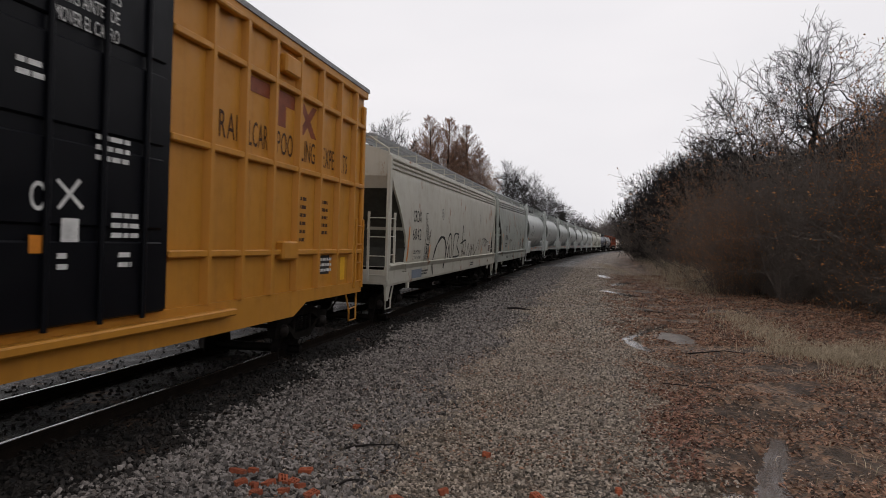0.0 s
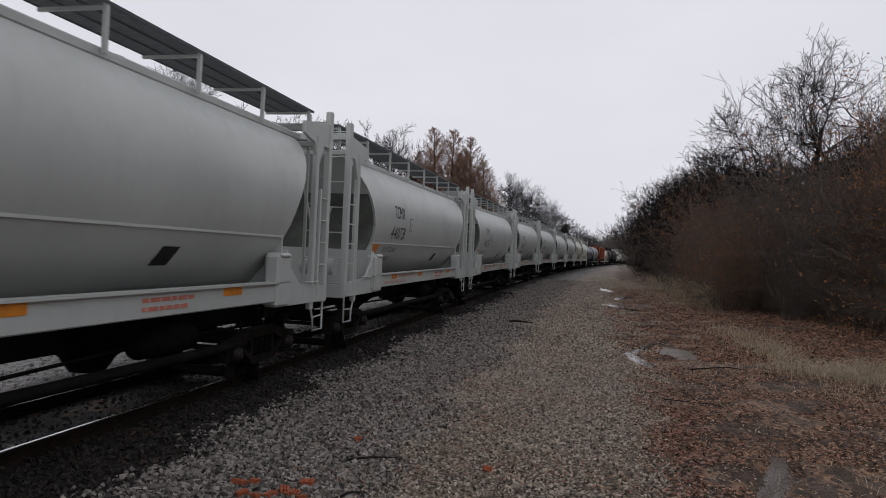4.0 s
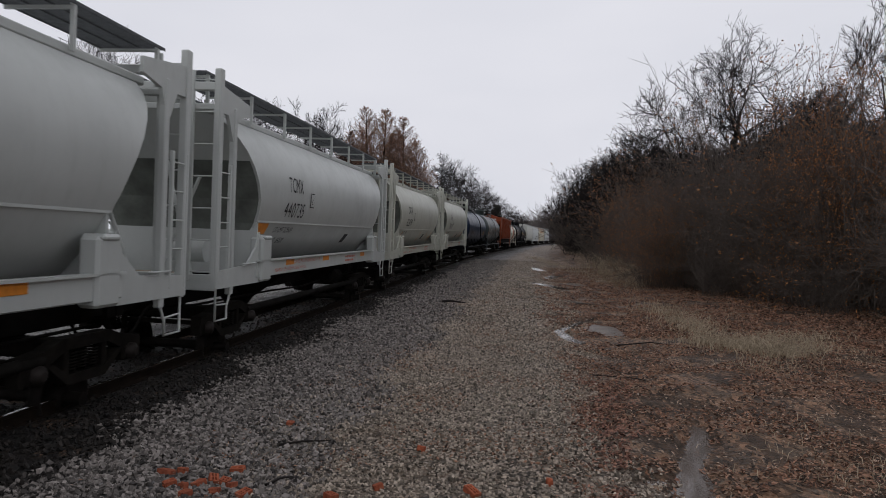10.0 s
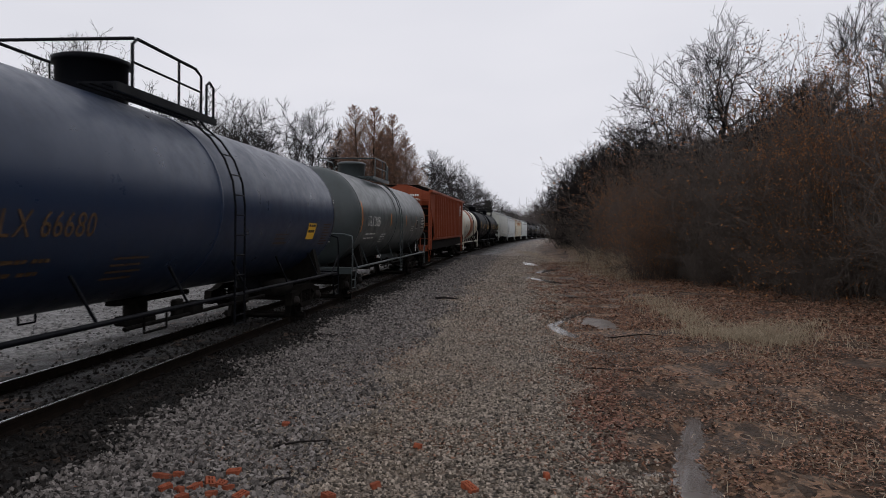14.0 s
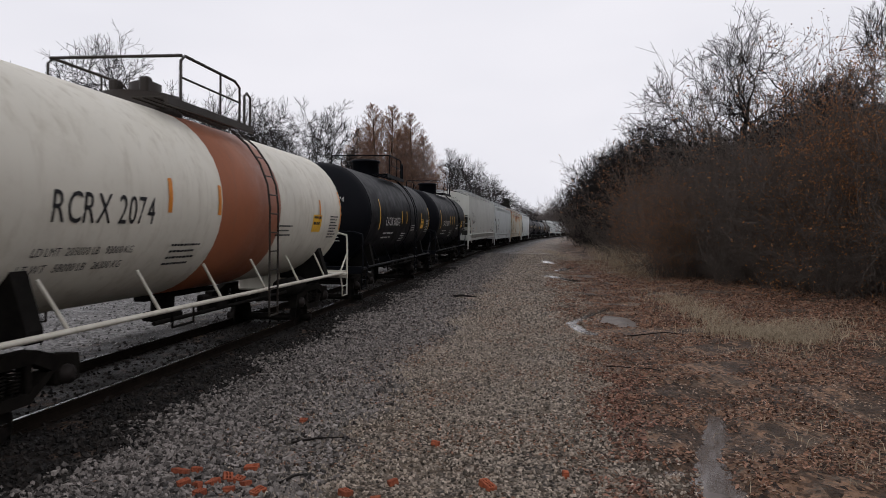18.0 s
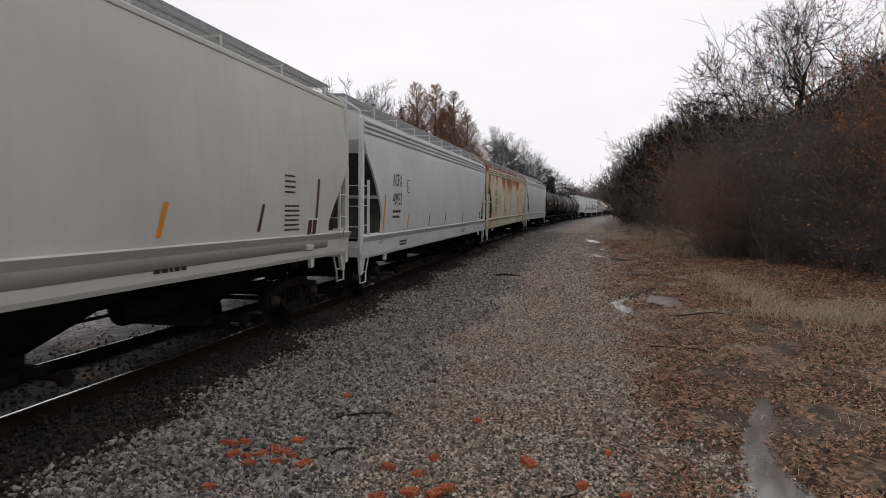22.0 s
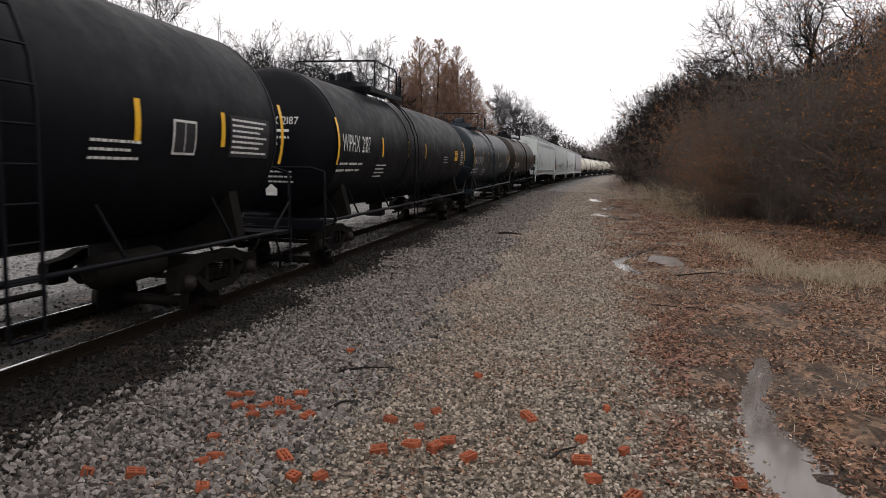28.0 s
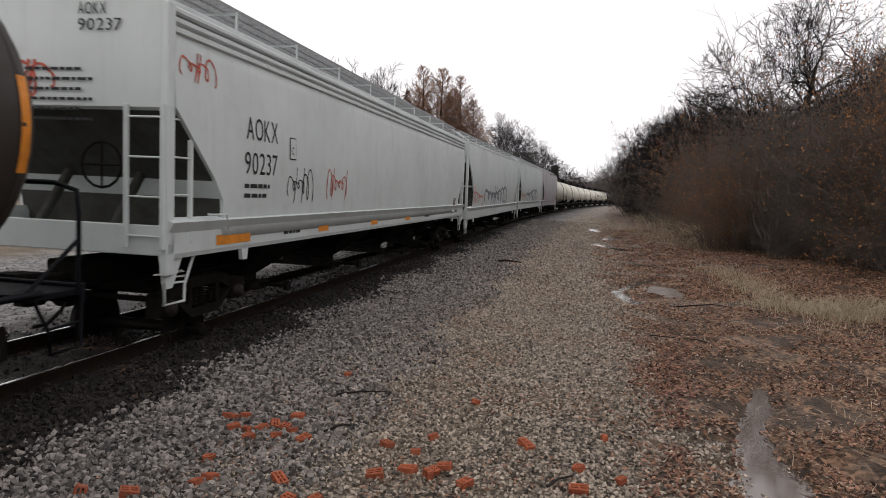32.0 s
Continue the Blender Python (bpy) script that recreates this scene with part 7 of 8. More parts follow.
# landmark trees on the bank
put_tree("oak", *polar(28.7, 45), 1.0, 40, "large bare oak above the thicket", z=1.2)
put_tree("lean", *polar(29.6, 44), 1.0, 0, "bare tree leaning out over the thicket", z=1.0)
put_tree("slim", *polar(38.6, 34), 0.86, 10, "tall slim bare tree above the thicket", z=1.6)
put_tree("slim", *polar(41.0, 33), 0.86, 130, "tall slim bare tree above the thicket", z=1.6)
for az, d, key, top in ((16.7, 104, "bushy", 5.6), (17.1, 98, "bushy", 6.8), (17.5, 90, "bushy", 7.2), (18.0, 84, "broad", 8.0), (18.6, 78, "bushy", 7.2), (19.3, 72, "broad", 8.0), (20.0, 68, "bushy", 7.7), (20.8, 63, "broad", 8.6), (21.6, 60, "bushy", 8.2), (22.4, 57, "young", 9.4), (23.3, 54, "bushy", 8.6), (24.2, 52, "young", 9.2), (25.2, 50, "bushy", 8.4),
                        (26.3, 49, "young", 9.0), (27.2, 50, "bushy", 8.2), (30.2, 50, "young", 9.2), (31.4, 46, "bushy", 8.8), (32.2, 52, "young", 11.0), (33.2, 43, "young", 11.4), (34.4, 40, "young", 11.6), (36.2, 40, "young", 11.6), (39.8, 38, "young", 11.6), (41.6, 42, "young", 12.0),
                        (17.0, 88, "bushy", 4.2), (17.9, 76, "bushy", 4.8), (19.0, 66, "bushy", 5.2), (20.2, 58, "bushy", 5.6), (21.4, 53, "bushy", 5.6)):
    x, y = polar(az, d)
    tall = d * math.tan(radians(top)) + EYE - float(ground_z(x, y)[0])
    put_tree(key, x, y, tall / {"bushy": 8.0, "broad": 14.0, "young": 8.0, "slim": 13.0}[key], rnd.uniform(0, 360))

# far trees beyond the line: bare crowns, cypresses, one evergreen, the wood where the line bends away
for az, d, key, sc in ((-21.4, 62, "oak", 1.3), (-23.6, 65, "broad", 1.32), (-16.0, 82, "broad", 1.3), (-12.9, 84, "broad", 1.42), (-10.8, 86, "oak", 1.32), (-8.2, 88, "broad", 1.4), (-19.4, 66, "young", 1.8), (-14.4, 80, "broad", 1.3), (-9.5, 84, "broad", 1.3), (-17.6, 74, "young", 1.5), (-12.0, 88, "oak", 1.1), (-30, 60, "broad", 0.85), (-7, 92, "broad", 1.49), (-5, 96, "slim", 1.62), (-3.6, 98, "broad", 1.10), (-8.5, 110, "oak", 1.33), (-1.5, 112, "oak", 1.20), (4.9, 125, "broad", 1.32), (5.8, 132, "slim", 1.49), (6.5, 140, "broad", 1.36), (7.2, 150, "oak", 1.30), (7.9, 158, "broad", 1.32), (8.6, 168, "broad", 1.24), (9.2, 180, "oak", 1.13), (10.5, 205, "broad", 1.08), (11.3, 230, "broad", 1.03), (-35, 64, "oak", 0.85), (-40, 66, "broad", 0.85)):
    x, y = polar(az, d)
    put_tree(key, x, y, sc - float(ground_z(x, y)[0]) / 14, rnd.uniform(0, 360))


def cypress(seed, height):
    """A narrow cone: straight trunk, many fine upswept branches with thin needle sprays."""
    rng = np.random.default_rng(seed)
    trunk = limb(rng, (0, 0, -0.3), (0, 0, 1), height, 0.3, 0.035, 9, 0.012, 0.02)
    arms, twigs, tips = [], [], []
    for i in range(260):
        f = 0.1 + 0.89 * (i + rng.random()) / 260
        a = rng.uniform(0, 6.28)
        reach = (1 - f) ** 0.75 * height * 0.36 + 0.15
        p = trunk[0][0] + (trunk[0][-1] - trunk[0][0]) * f
        b = limb(rng, p, (math.cos(a), math.sin(a), 0.55), reach, 0.05 * (1 - f) + 0.018, 0.012, 5, 0.1, 0.17)
        arms.append(b)
        for j in range(9):
            q = b[0][rng.integers(1, 5)]
            w = limb(rng, q, side_way(rng, b[0][-1] - b[0][0], rng.uniform(0.3, 0.9)), reach * rng.uniform(0.2, 0.42) + 0.1, 0.016, 0.009, 3, 0.15, 0.12)
            twigs.append(w)
            if rng.random() < 0.45 + 0.5 * (f < 0.8):
                tips += [w[0][0] + (w[0][-1] - w[0][0]) * rng.random() + rng.normal(0, 0.06, 3) for q in range(3)]
    return raw_mesh("trunk", *tubes([trunk], 8), M["bark"], True), raw_mesh("branch_crown", *join([tubes(arms, 4), tubes(twigs, 3)]), M["cypress_twig"], True), raw_mesh("needle_crown", *blades(rng, np.array(tips), 0.1), M["cypress_leaf"])


CYP = [cypress(31, 22.0), cypress(32, 20.5)]
for i, (az, d, top) in enumerate(((-0.95, 104, 22.4), (0.22, 103, 21.9), (2.12, 105, 21.0), (-2.3, 106, 18.8), (1.2, 108, 19.3), (3.1, 107, 17.8), (-1.6, 110, 19.8), (0.7, 112, 19.6), (3.9, 112, 14.0), (-3.0, 110, 16.0))):
    x, y = polar(az, d)
    sc = (top - float(ground_z(x, y)[0])) / (22.0, 20.5)[i % 2]
    t = thing("cypress_tree", "conical cypress with thin rust-brown winter needles", "tree", "cypress trees", pose(x, y, float(ground_z(x, y)[0]), 0, 0, 50 * i) @ Matrix.Diagonal((sc, sc, sc, 1)))
    for nm, me in zip(("trunk", "branch_crown", "needle_crown"), CYP[i % 2]):
        part(nm, me, t)


def evergreen():
    rng = np.random.default_rng(9)
    trunk = limb(rng, (0, 0, -0.3), (0.05, 0, 1), 13, 0.22, 0.04, 7, 0.03, 0.02)
    c = []
    for i in range(26):
        f = rng.uniform(0.45, 1.0)
        a = rng.uniform(0, 6.28)
        r = rng.uniform(0.3, 2.2) * (1.25 - f)
        o = np.array([math.cos(a) * r, math.sin(a) * r, 13 * f + rng.normal(0, 0.3)])
        c.append(o + rng.normal(0, 0.42, (150, 3)))
    return raw_mesh("trunk", *tubes([trunk], 7), M["bark"], True), raw_mesh("needles", *blades(rng, np.concatenate(c), 0.2), M["green"])


x, y = polar(9.95, 196)
t = thing("pine_tree", "dark evergreen pine among bare trees", "tree", "", pose(x, y, 0))
for nm, me in zip(("trunk", "needles"), evergreen()):
    part(nm, me, t)


def far_wood():
    """The distant wood across the bend, many bare crowns in one mesh."""
    rng = np.random.default_rng(77)
    out = []
    for i in range(520):
        az = rng.uniform(9.0, 24.0)
        d = rng.uniform(330, 430)
        x, y = polar(az, d)
        h = rng.uniform(9, 15) * (1.25 if 13.2 < az < 15.2 else 1.0)
        st = []
        for j in range(14):
            b = limb(rng, (x + rng.normal(0, 1.0), y + rng.normal(0, 1.0), 0), (rng.normal(0, 0.25), rng.normal(0, 0.25), 1), h * rng.uniform(0.6, 1.05), 0.16, 0.04, 4, 0.12, 0.03)
            st.append(b)
            for k in range(5):
                q = b[0][rng.integers(1, 4)]
                st.append(limb(rng, q, (rng.normal(0, 1), rng.normal(0, 1), 0.9), h * rng.uniform(0.15, 0.35), 0.09, 0.03, 4, 0.2, 0.05))
        out += st
    # paler twigs: the haze of distance is put into their colour
    return raw_mesh("far_wood", *tubes(out, 3), bark("hazy_grey_twigs", (0.10, 0.085, 0.08), (0.17, 0.15, 0.14)), True)


tagged(new("far_wood", far_wood()), "distant bare grey-brown winter wood", "woods", kind="stuff")


def shrub(seed, height, stems, wide):
    rng = np.random.default_rng(seed)
    a, b, c = [], [], []
    for i in range(stems):
        ang = rng.uniform(0, 6.28)
        o = np.array([math.cos(ang), math.sin(ang), 0]) * rng.uniform(0, wide * 0.45)
        s = limb(rng, o - np.array([0, 0, 0.1]), (math.cos(ang) * rng.uniform(0.1, 0.9), math.sin(ang) * rng.uniform(0.1, 0.9), 1), height * rng.uniform(0.4, 1.05), rng.uniform(0.01, 0.03), 0.006, 6, 0.14, 0.02)
        a.append(s)
        for j in range(9):
            k = rng.integers(1, 6)
            w = limb(rng, s[0][k], side_way(rng, s[0][k] - s[0][k - 1], rng.uniform(0.35, 1.0)), height * rng.uniform(0.12, 0.34), 0.010, 0.005, 4, 0.2, 0.02)
            b.append(w)
            for m in range(6):
                q = w[0][rng.integers(1, 4)]
                c.append(limb(rng, q, side_way(rng, w[0][-1] - w[0][0], rng.uniform(0.3, 1.1)), height * rng.uniform(0.05, 0.16), 0.006, 0.0035, 3, 0.25, 0.01))
    tips = np.array([w[0][-1] for w in c])
    return join([tubes(a, 4), tubes(b, 3), tubes(c, 3)]), tips


SHRUBS, SHRUB_TIPS = [], []
for seed, h, n, w in ((1, 4.2, 30, 2.4), (2, 5.0, 28, 2.8), (3, 3.2, 34, 2.2), (4, 6.0, 26, 2.6)):
    g, tips = shrub(seed, h, n, w)
    SHRUBS.append(raw_mesh("stem_tangle", *g, M["shrub"], True))
    SHRUB_TIPS.append(tips)
rng = np.random.default_rng(12)
LEAVES = []
for i in range(4):
    tp = SHRUB_TIPS[i]
    pick = tp[rng.random(len(tp)) < 0.9]
    pts = np.repeat(pick, 2, axis=0) + rng.normal(0, 0.05, (2 * len(pick), 3))
    LEAVES.append(raw_mesh("dead_leaves", *blades(rng, pts, 0.05), M["rust_leaf"]))


def far_shrubs(seed, spots):
    """The thicket's far end, past telling apart: (x, y, z, height) each, in one mesh."""
    rng = np.random.default_rng(seed)
    a, b = [], []
    for x, y, z, h in spots:
        for i in range(18):
            ang = rng.uniform(0, 6.28)
            o = np.array([x + math.cos(ang) * h * 0.25, y + math.sin(ang) * h * 0.25, z])
            st = limb(rng, o, (math.cos(ang) * 0.4, math.sin(ang) * 0.4, 1), h * rng.uniform(0.4, 0.85), 0.028, 0.014, 4, 0.14, 0.02)
            a.append(st)
            for j in range(11):
                w = limb(rng, st[0][rng.integers(1, 4)], side_way(rng, st[0][-1] - st[0][0], rng.uniform(0.3, 1.1)), h * rng.uniform(0.12, 0.35), 0.02, 0.01, 4, 0.2, 0.02)
                b.append(w)
    return join([tubes(a, 3), tubes(b, 3)])


def thicket_edge(s):
    return 0.9 * noise.noise((s * 0.33, 4.4, 1.0)) + 0.6 * noise.noise((s * 0.9, 8.8, 1.0)) + float(np.interp(s, (-30, 5, 15, 22, 28, 33, 50, 80, 105, 400), (20, 18.8, 17.9, 16.9, 15.2, 13.2, 12.6, 11.6, 11.2, 11.2)))


n, FAR = 0, []
for s in np.concatenate([np.arange(-2, 60, 1.5), np.arange(60, 130, 3.0), np.arange(130, 330, 7.0)]):
    rows = 6 if s < 60 else 3 if s < 130 else 2
    for r in range(-1 if s < 60 else 0, rows):
        ss, u = s + rnd.uniform(-0.8, 0.8), thicket_edge(s) + 0.6 + r * (1.7 if s < 60 else 3.0) + rnd.uniform(-0.8, 0.8) + (0.7 if r < 0 else 0.0)
        x, y, _ = on_track(ss, u)
        x, y = float(x), float(y)
        k = rnd.choice((0, 2)) if r <= 0 else rnd.choice((0, 1, 1, 3))
        sc = rnd.uniform(0.8, 1.15) * (rnd.uniform(0.3, 0.6) if r < 0 else 1.0 if s < 60 else 1.5 if s < 130 else 2.0)
        az = math.degrees(math.atan2(x, y))
        sc *= 1 + 0.55 * noise.noise((x * 0.22, y * 0.22, 6.0))
        if s >= 60:
            FAR.append((x, y, float(ground_z(x, y)[0]), sc * rnd.uniform(3.4, 4.6)))
            continue
        rusty = (-1 < r <= 2 and 22.0 < az < 23.8 and rnd.random() < 0.75) or (az > 34.0 and r >= 1 and rnd.random() < 0.6) or (26 < az < 32 and r > 1 and rnd.random() < 0.05)
        t = thing("shrub", "leafless tangled grey-brown shrub" if not rusty else "tangled shrub holding rust-brown dead leaves", "shrub", "thicket shrubs", pose(x, y, float(ground_z(x, y)[0]), 0, 0, rnd.uniform(0, 360)) @ Matrix.Diagonal((sc, sc, sc * rnd.uniform(0.9, 1.1), 1)))
        part("stem_tangle", SHRUBS[k], t)
        if rusty:
            part("dead_leaves", LEAVES[k], t)
        n += 1
# shrubs that still hold their leaves
pick = SHRUB_TIPS[3]
RICH = raw_mesh("dead_leaves", *blades(rng, np.repeat(pick, 4, axis=0) + rng.normal(0, 0.09, (4 * len(pick), 3)), 0.046), M["rust_leaf"])
for az, d, sc in ((22.5, 32.0, 0.62), (23.1, 32.6, 0.74), (23.8, 31.8, 0.6), (36.2, 26.4, 1.05), (37.0, 24.6, 1.1), (38.0, 25.6, 1.15), (38.9, 24.0, 1.1), (40.0, 25.0, 1.15), (41.0, 24.0, 1.1)):
    x, y = polar(az, d)
    t = thing("shrub", "tangled shrub holding rust-brown dead leaves", "shrub", "thicket shrubs", pose(x, y, float(ground_z(x, y)[0]), 0, 0, rnd.uniform(0, 360)) @ Matrix.Diagonal((sc * 0.72, sc * 0.72, sc, 1)))
    part("stem_tangle", SHRUBS[3], t)
    part("dead_leaves", RICH, t)
tagged(new("far_thicket", raw_mesh("far_thicket", *far_shrubs(3, FAR), M["shrub"], True)), "leafless grey-brown thicket along the line", "thicket", kind="stuff")


# ---------------------------------------------------------------- loose ground cover
def spread(seed, n, s0, s1, u0, u1, bias=1.0):
    rng = np.random.default_rng(seed)
    s = s0 + (s1 - s0) * rng.random(n) ** bias
    u = u0 + (u1 - u0) * rng.random(n)
    x, y, _ = on_track(s, 0)
    t = np.interp(s, S_ALL, LINE_T)
    wob = np.array([noise.noise((a * 0.35, 3.1, seed)) + 0.5 * noise.noise((a * 1.3, b * 0.8, seed + 9)) for a, b in zip(s, u)])
    u = u + 0.55 * wob + rng.normal(0, 0.16, n)
    return rng, x + u * np.cos(t), y - u * np.sin(t), s, u


def stones(name, label, seed, n, box, lo, hi, mat, bias=1.0):
    """Broken stones, each a cube with knocked corners."""
    rng, x, y, s, u = spread(seed, n, *box, bias)
    z = ground_under(x, y)
    size = rng.uniform(lo, hi, n) * (1 + 0.0 * s)
    cube = np.array([(a, b, c) for a in (-1, 1) for b in (-1, 1) for c in (-1, 1)], float)
    V = cube[None] * rng.uniform(0.45, 1.0, (n, 8, 1)) * np.stack([rng.uniform(0.7, 1.3, n), rng.uniform(0.7, 1.3, n), rng.uniform(0.5, 0.9, n)], 1)[:, None]
    q = rng.normal(0, 1, (n, 4))
    q /= np.linalg.norm(q, axis=1, keepdims=True)
    w, a, b, c = q.T
    R = np.stack([np.stack([1 - 2 * (b * b + c * c), 2 * (a * b - c * w), 2 * (a * c + b * w)], -1), np.stack([2 * (a * b + c * w), 1 - 2 * (a * a + c * c), 2 * (b * c - a * w)], -1), np.stack([2 * (a * c - b * w), 2 * (b * c + a * w), 1 - 2 * (a * a + b * b)], -1)], 1)
    V = np.einsum("nij,nkj->nki", R, V) * size[:, None, None] * 0.5
    V += np.stack([x, y, z + size * 0.16], 1)[:, None]
    f = np.array([(0, 1, 3, 2), (4, 6, 7, 5), (0, 4, 5, 1), (2, 3, 7, 6), (0, 2, 6, 4), (1, 5, 7, 3)])
    F = (np.arange(n)[:, None, None] * 8 + f[None]).reshape(-1, 4)
    return tagged(new(name, raw_mesh(name, V.reshape(-1, 3), F, mat)), label, "stones", kind="stuff")


def stone_material(name, lo, hi):
    k = Nodes(name)
    c = k.mix(k.island(), lo, hi)
    c = k.mix(k.math("MULTIPLY", k.ramp(k.noise(30, 4), 0.4, 0.7), 0.4), c, tuple(v * 0.6 for v in lo))
    return k.done(c, 0.75, bump=k.noise(60, 4), strength=0.3)


M["ballast"] = stone_material("grey_ballast_stone", (0.025, 0.022, 0.020), (0.33, 0.295, 0.27))
M["pebble"] = stone_material("brown_grey_gravel", (0.04, 0.034, 0.027), (0.54, 0.455, 0.37))
stones("ballast_stones", "grey broken ballast stones beside the track", 1, 42000, (-1.5, 16, 2.0, 4.2), 0.022, 0.062, M["ballast"], 1.35)
stones("ballast_stones", "grey broken ballast stones beside the track", 2, 20000, (16, 60, 1.9, 4.4), 0.04, 0.08, M["ballast"], 1.5)
# oily stones, taken near black to hold the train's shade
M["oily"] = stone_material("oily_shaded_ballast", (0.005, 0.0045, 0.004), (0.035, 0.029, 0.025))
stones("ballast_stones", "oily ballast stones beside the ties, darkened for the train's shade", 7, 15000, (-1.5, 40, 1.2, 2.3), 0.025, 0.065, M["oily"], 1.5)
stones("ballast_stones", "ballast stones between the ties, coloured near black for shade under the train", 3, 6000, (-1, 40, -1.5, 1.5), 0.03, 0.06, M["oily"], 1.3)
stones("gravel", "small brown-grey gravel of the track road", 4, 62000, (1.0, 18, 3.5, 7.6), 0.013, 0.04, M["pebble"], 1.7)
stones("gravel", "small brown-grey gravel of the track road", 5, 16000, (18, 60, 4.0, 8.0), 0.035, 0.06, M["pebble"], 1.5)
stones("gravel", "pale gravel beyond the track", 6, 6000, (-2, 50, -9, -1.6), 0.03, 0.07, stone_material("pale_gravel", (0.06, 0.058, 0.056), (0.32, 0.31, 0.30)), 1.3)


def litter(name, label, seed, n, box, size, mat, bias=1.0, keep=None, tilt=0.3):
    rng, x, y, s, u = spread(seed, n, *box, bias)
    if keep is not None and n > 0:
        m = np.array([noise.noise((a * 0.9, b * 0.9, seed)) for a, b in zip(x, y)]) > keep
        x, y = x[m], y[m]
    for level, way in CHANNELS:
        m = reach_of(x, y, way) > rng.uniform(0.7, 1.15, len(x))
        x, y = x[m], y[m]
    c = np.stack([x, y, ground_under(x, y) + 0.02], 1)
    V, F = blades(rng, c, size, tilt)
    return tagged(new(name, raw_mesh(name, V, F, mat)), label, "leaves", kind="stuff")


litter("fallen_leaves", "red-brown fallen oak leaves at the road's edge", 11, 4500, (4.0, 13, 7.3, 8.0), 0.034, M["red_litter"], 1.2, 0.0)
litter("fallen_leaves", "brown fallen oak leaves", 12, 90000, (2, 24, 7.2, 16), 0.03, M["litter"], 1.25, -0.16)
litter("fallen_leaves", "brown fallen oak leaves", 16, 40000, (3, 26, 7.6, 18), 0.022, M["pale_litter"], 1.2, -0.15)
litter("fallen_leaves", "drifts of brown fallen oak leaves", 15, 50000, (18, 50, 7.0, 19), 0.05, M["litter"], 1.2, -0.25)
litter("fallen_leaves", "brown fallen oak leaves on gravel", 13, 20000, (1.5, 32, 3.2, 7.4), 0.024, M["litter"], 1.5, 0.02)
litter("fallen_leaves", "brown fallen oak leaves under the thicket", 14, 22000, (14, 60, 13, 24), 0.05, M["litter"], 1.2)


def grass(name, label, seed, spots, n, height, mat):
    rng = np.random.default_rng(seed)
    out = []
    for px, py, rx, ry in spots:
        for i in range(n):
            x, y = px + rng.normal(0, rx), py + rng.normal(0, ry)
            h = height * rng.uniform(0.35, 1.2)
            d = rng.normal(0, 0.62, 2)
            z = float(ground_z(x, y)[0])
            b = np.array([[x, y, z - 0.02], [x + d[0] * h * 0.3, y + d[1] * h * 0.3, z + h * 0.6], [x + d[0] * h * 0.9, y + d[1] * h * 0.9, z + h * rng.uniform(0.65, 1.0)]])
            out.append((b, np.array([0.006, 0.0045, 0.0015])))
    return tagged(new(name, raw_mesh(name, *tubes(out, 3), mat, True)), label, "grass", kind="stuff")


grass("dry_grass", "tufts of dry straw-coloured grass", 5, [(7.4, 14.6, 0.35, 0.3), (7.7, 13.8, 0.3, 0.3), (7.9, 13.3, 0.35, 0.25), (8.0, 12.8, 0.3, 0.25), (8.2, 14.4, 0.5, 0.35), (8.6, 13.4, 0.4, 0.3), (8.0, 16.3, 0.3, 0.5), (8.5, 18.0, 0.35, 0.6), (9.0, 20.5, 0.4, 0.9), (9.4, 14.5, 0.5, 0.4)], 300, 0.24, M["dry_grass"])
grass("dry_grass", "thin flattened dry grass among leaves", 8, [(6.9, 11.4, 0.5, 0.4), (7.4, 12.2, 0.5, 0.4), (5.2, 7.0, 0.6, 0.8), (4.6, 5.6, 0.5, 0.6), (9.6, 12.4, 0.6, 0.5), (9.8, 23.5, 0.5, 1.2)], 90, 0.12, M["dry_grass"])
grass("tall_reeds", "tall dry reeds at the foot of the thicket", 6, [(12.8, 34.3, 0.5, 0.8), (12.5, 31.6, 0.4, 0.6), (13.8, 39.3, 0.5, 1.2), (13.4, 33.1, 0.4, 0.6), (15.2, 46.0, 0.5, 2.0)], 240, 1.35, M["dry_grass"])
grass("dry_grass", "thin dry grass at the road's edge", 7, [(11.4 + 0.27 * i, 30.0 + 2.6 * i, 0.5, 1.2) for i in range(14)], 70, 0.32, M["dry_grass"])

# standing water
k = Nodes("muddy_water")
M["water"] = k.done((0.10, 0.078, 0.065), 0.06, bump=k.noise(2.5, 3), strength=0.04, spec=0.7)


def pool(level, way):
    """A flat sheet of water along a line; the mud round it cuts its edge."""
    left, right = [], []
    for i, (x, y, w) in enumerate(way):
        a, b = way[max(i - 1, 0)], way[min(i + 1, len(way) - 1)]
        dx, dy = b[0] - a[0], b[1] - a[1]
        d = math.hypot(dx, dy)
        dx, dy = dx / d, dy / d
        ext = (-1.6 if i == 0 else 1.6 if i == len(way) - 1 else 0.0) * w
        cx, cy = x + dx * ext, y + dy * ext
        z = level + (0.016 if y > 9 else 0.004) + float(rise(off_track(x, y)[0])[0])
        left.append((cx - dy * w * 1.7, cy + dx * w * 1.7, z))
        right.append((cx + dy * w * 1.7, cy - dx * w * 1.7, z))
    n = len(way)
    g = Geo().add(left + right, [(i, i + 1, n + i + 1, n + i) for i in range(n - 1)])
    thing("puddle", "shallow muddy puddle reflecting the sky", "puddle", "puddles", None, g.mesh("puddle", M["water"]), kind="structure")


for level, way in CHANNELS:
    pool(level, way)

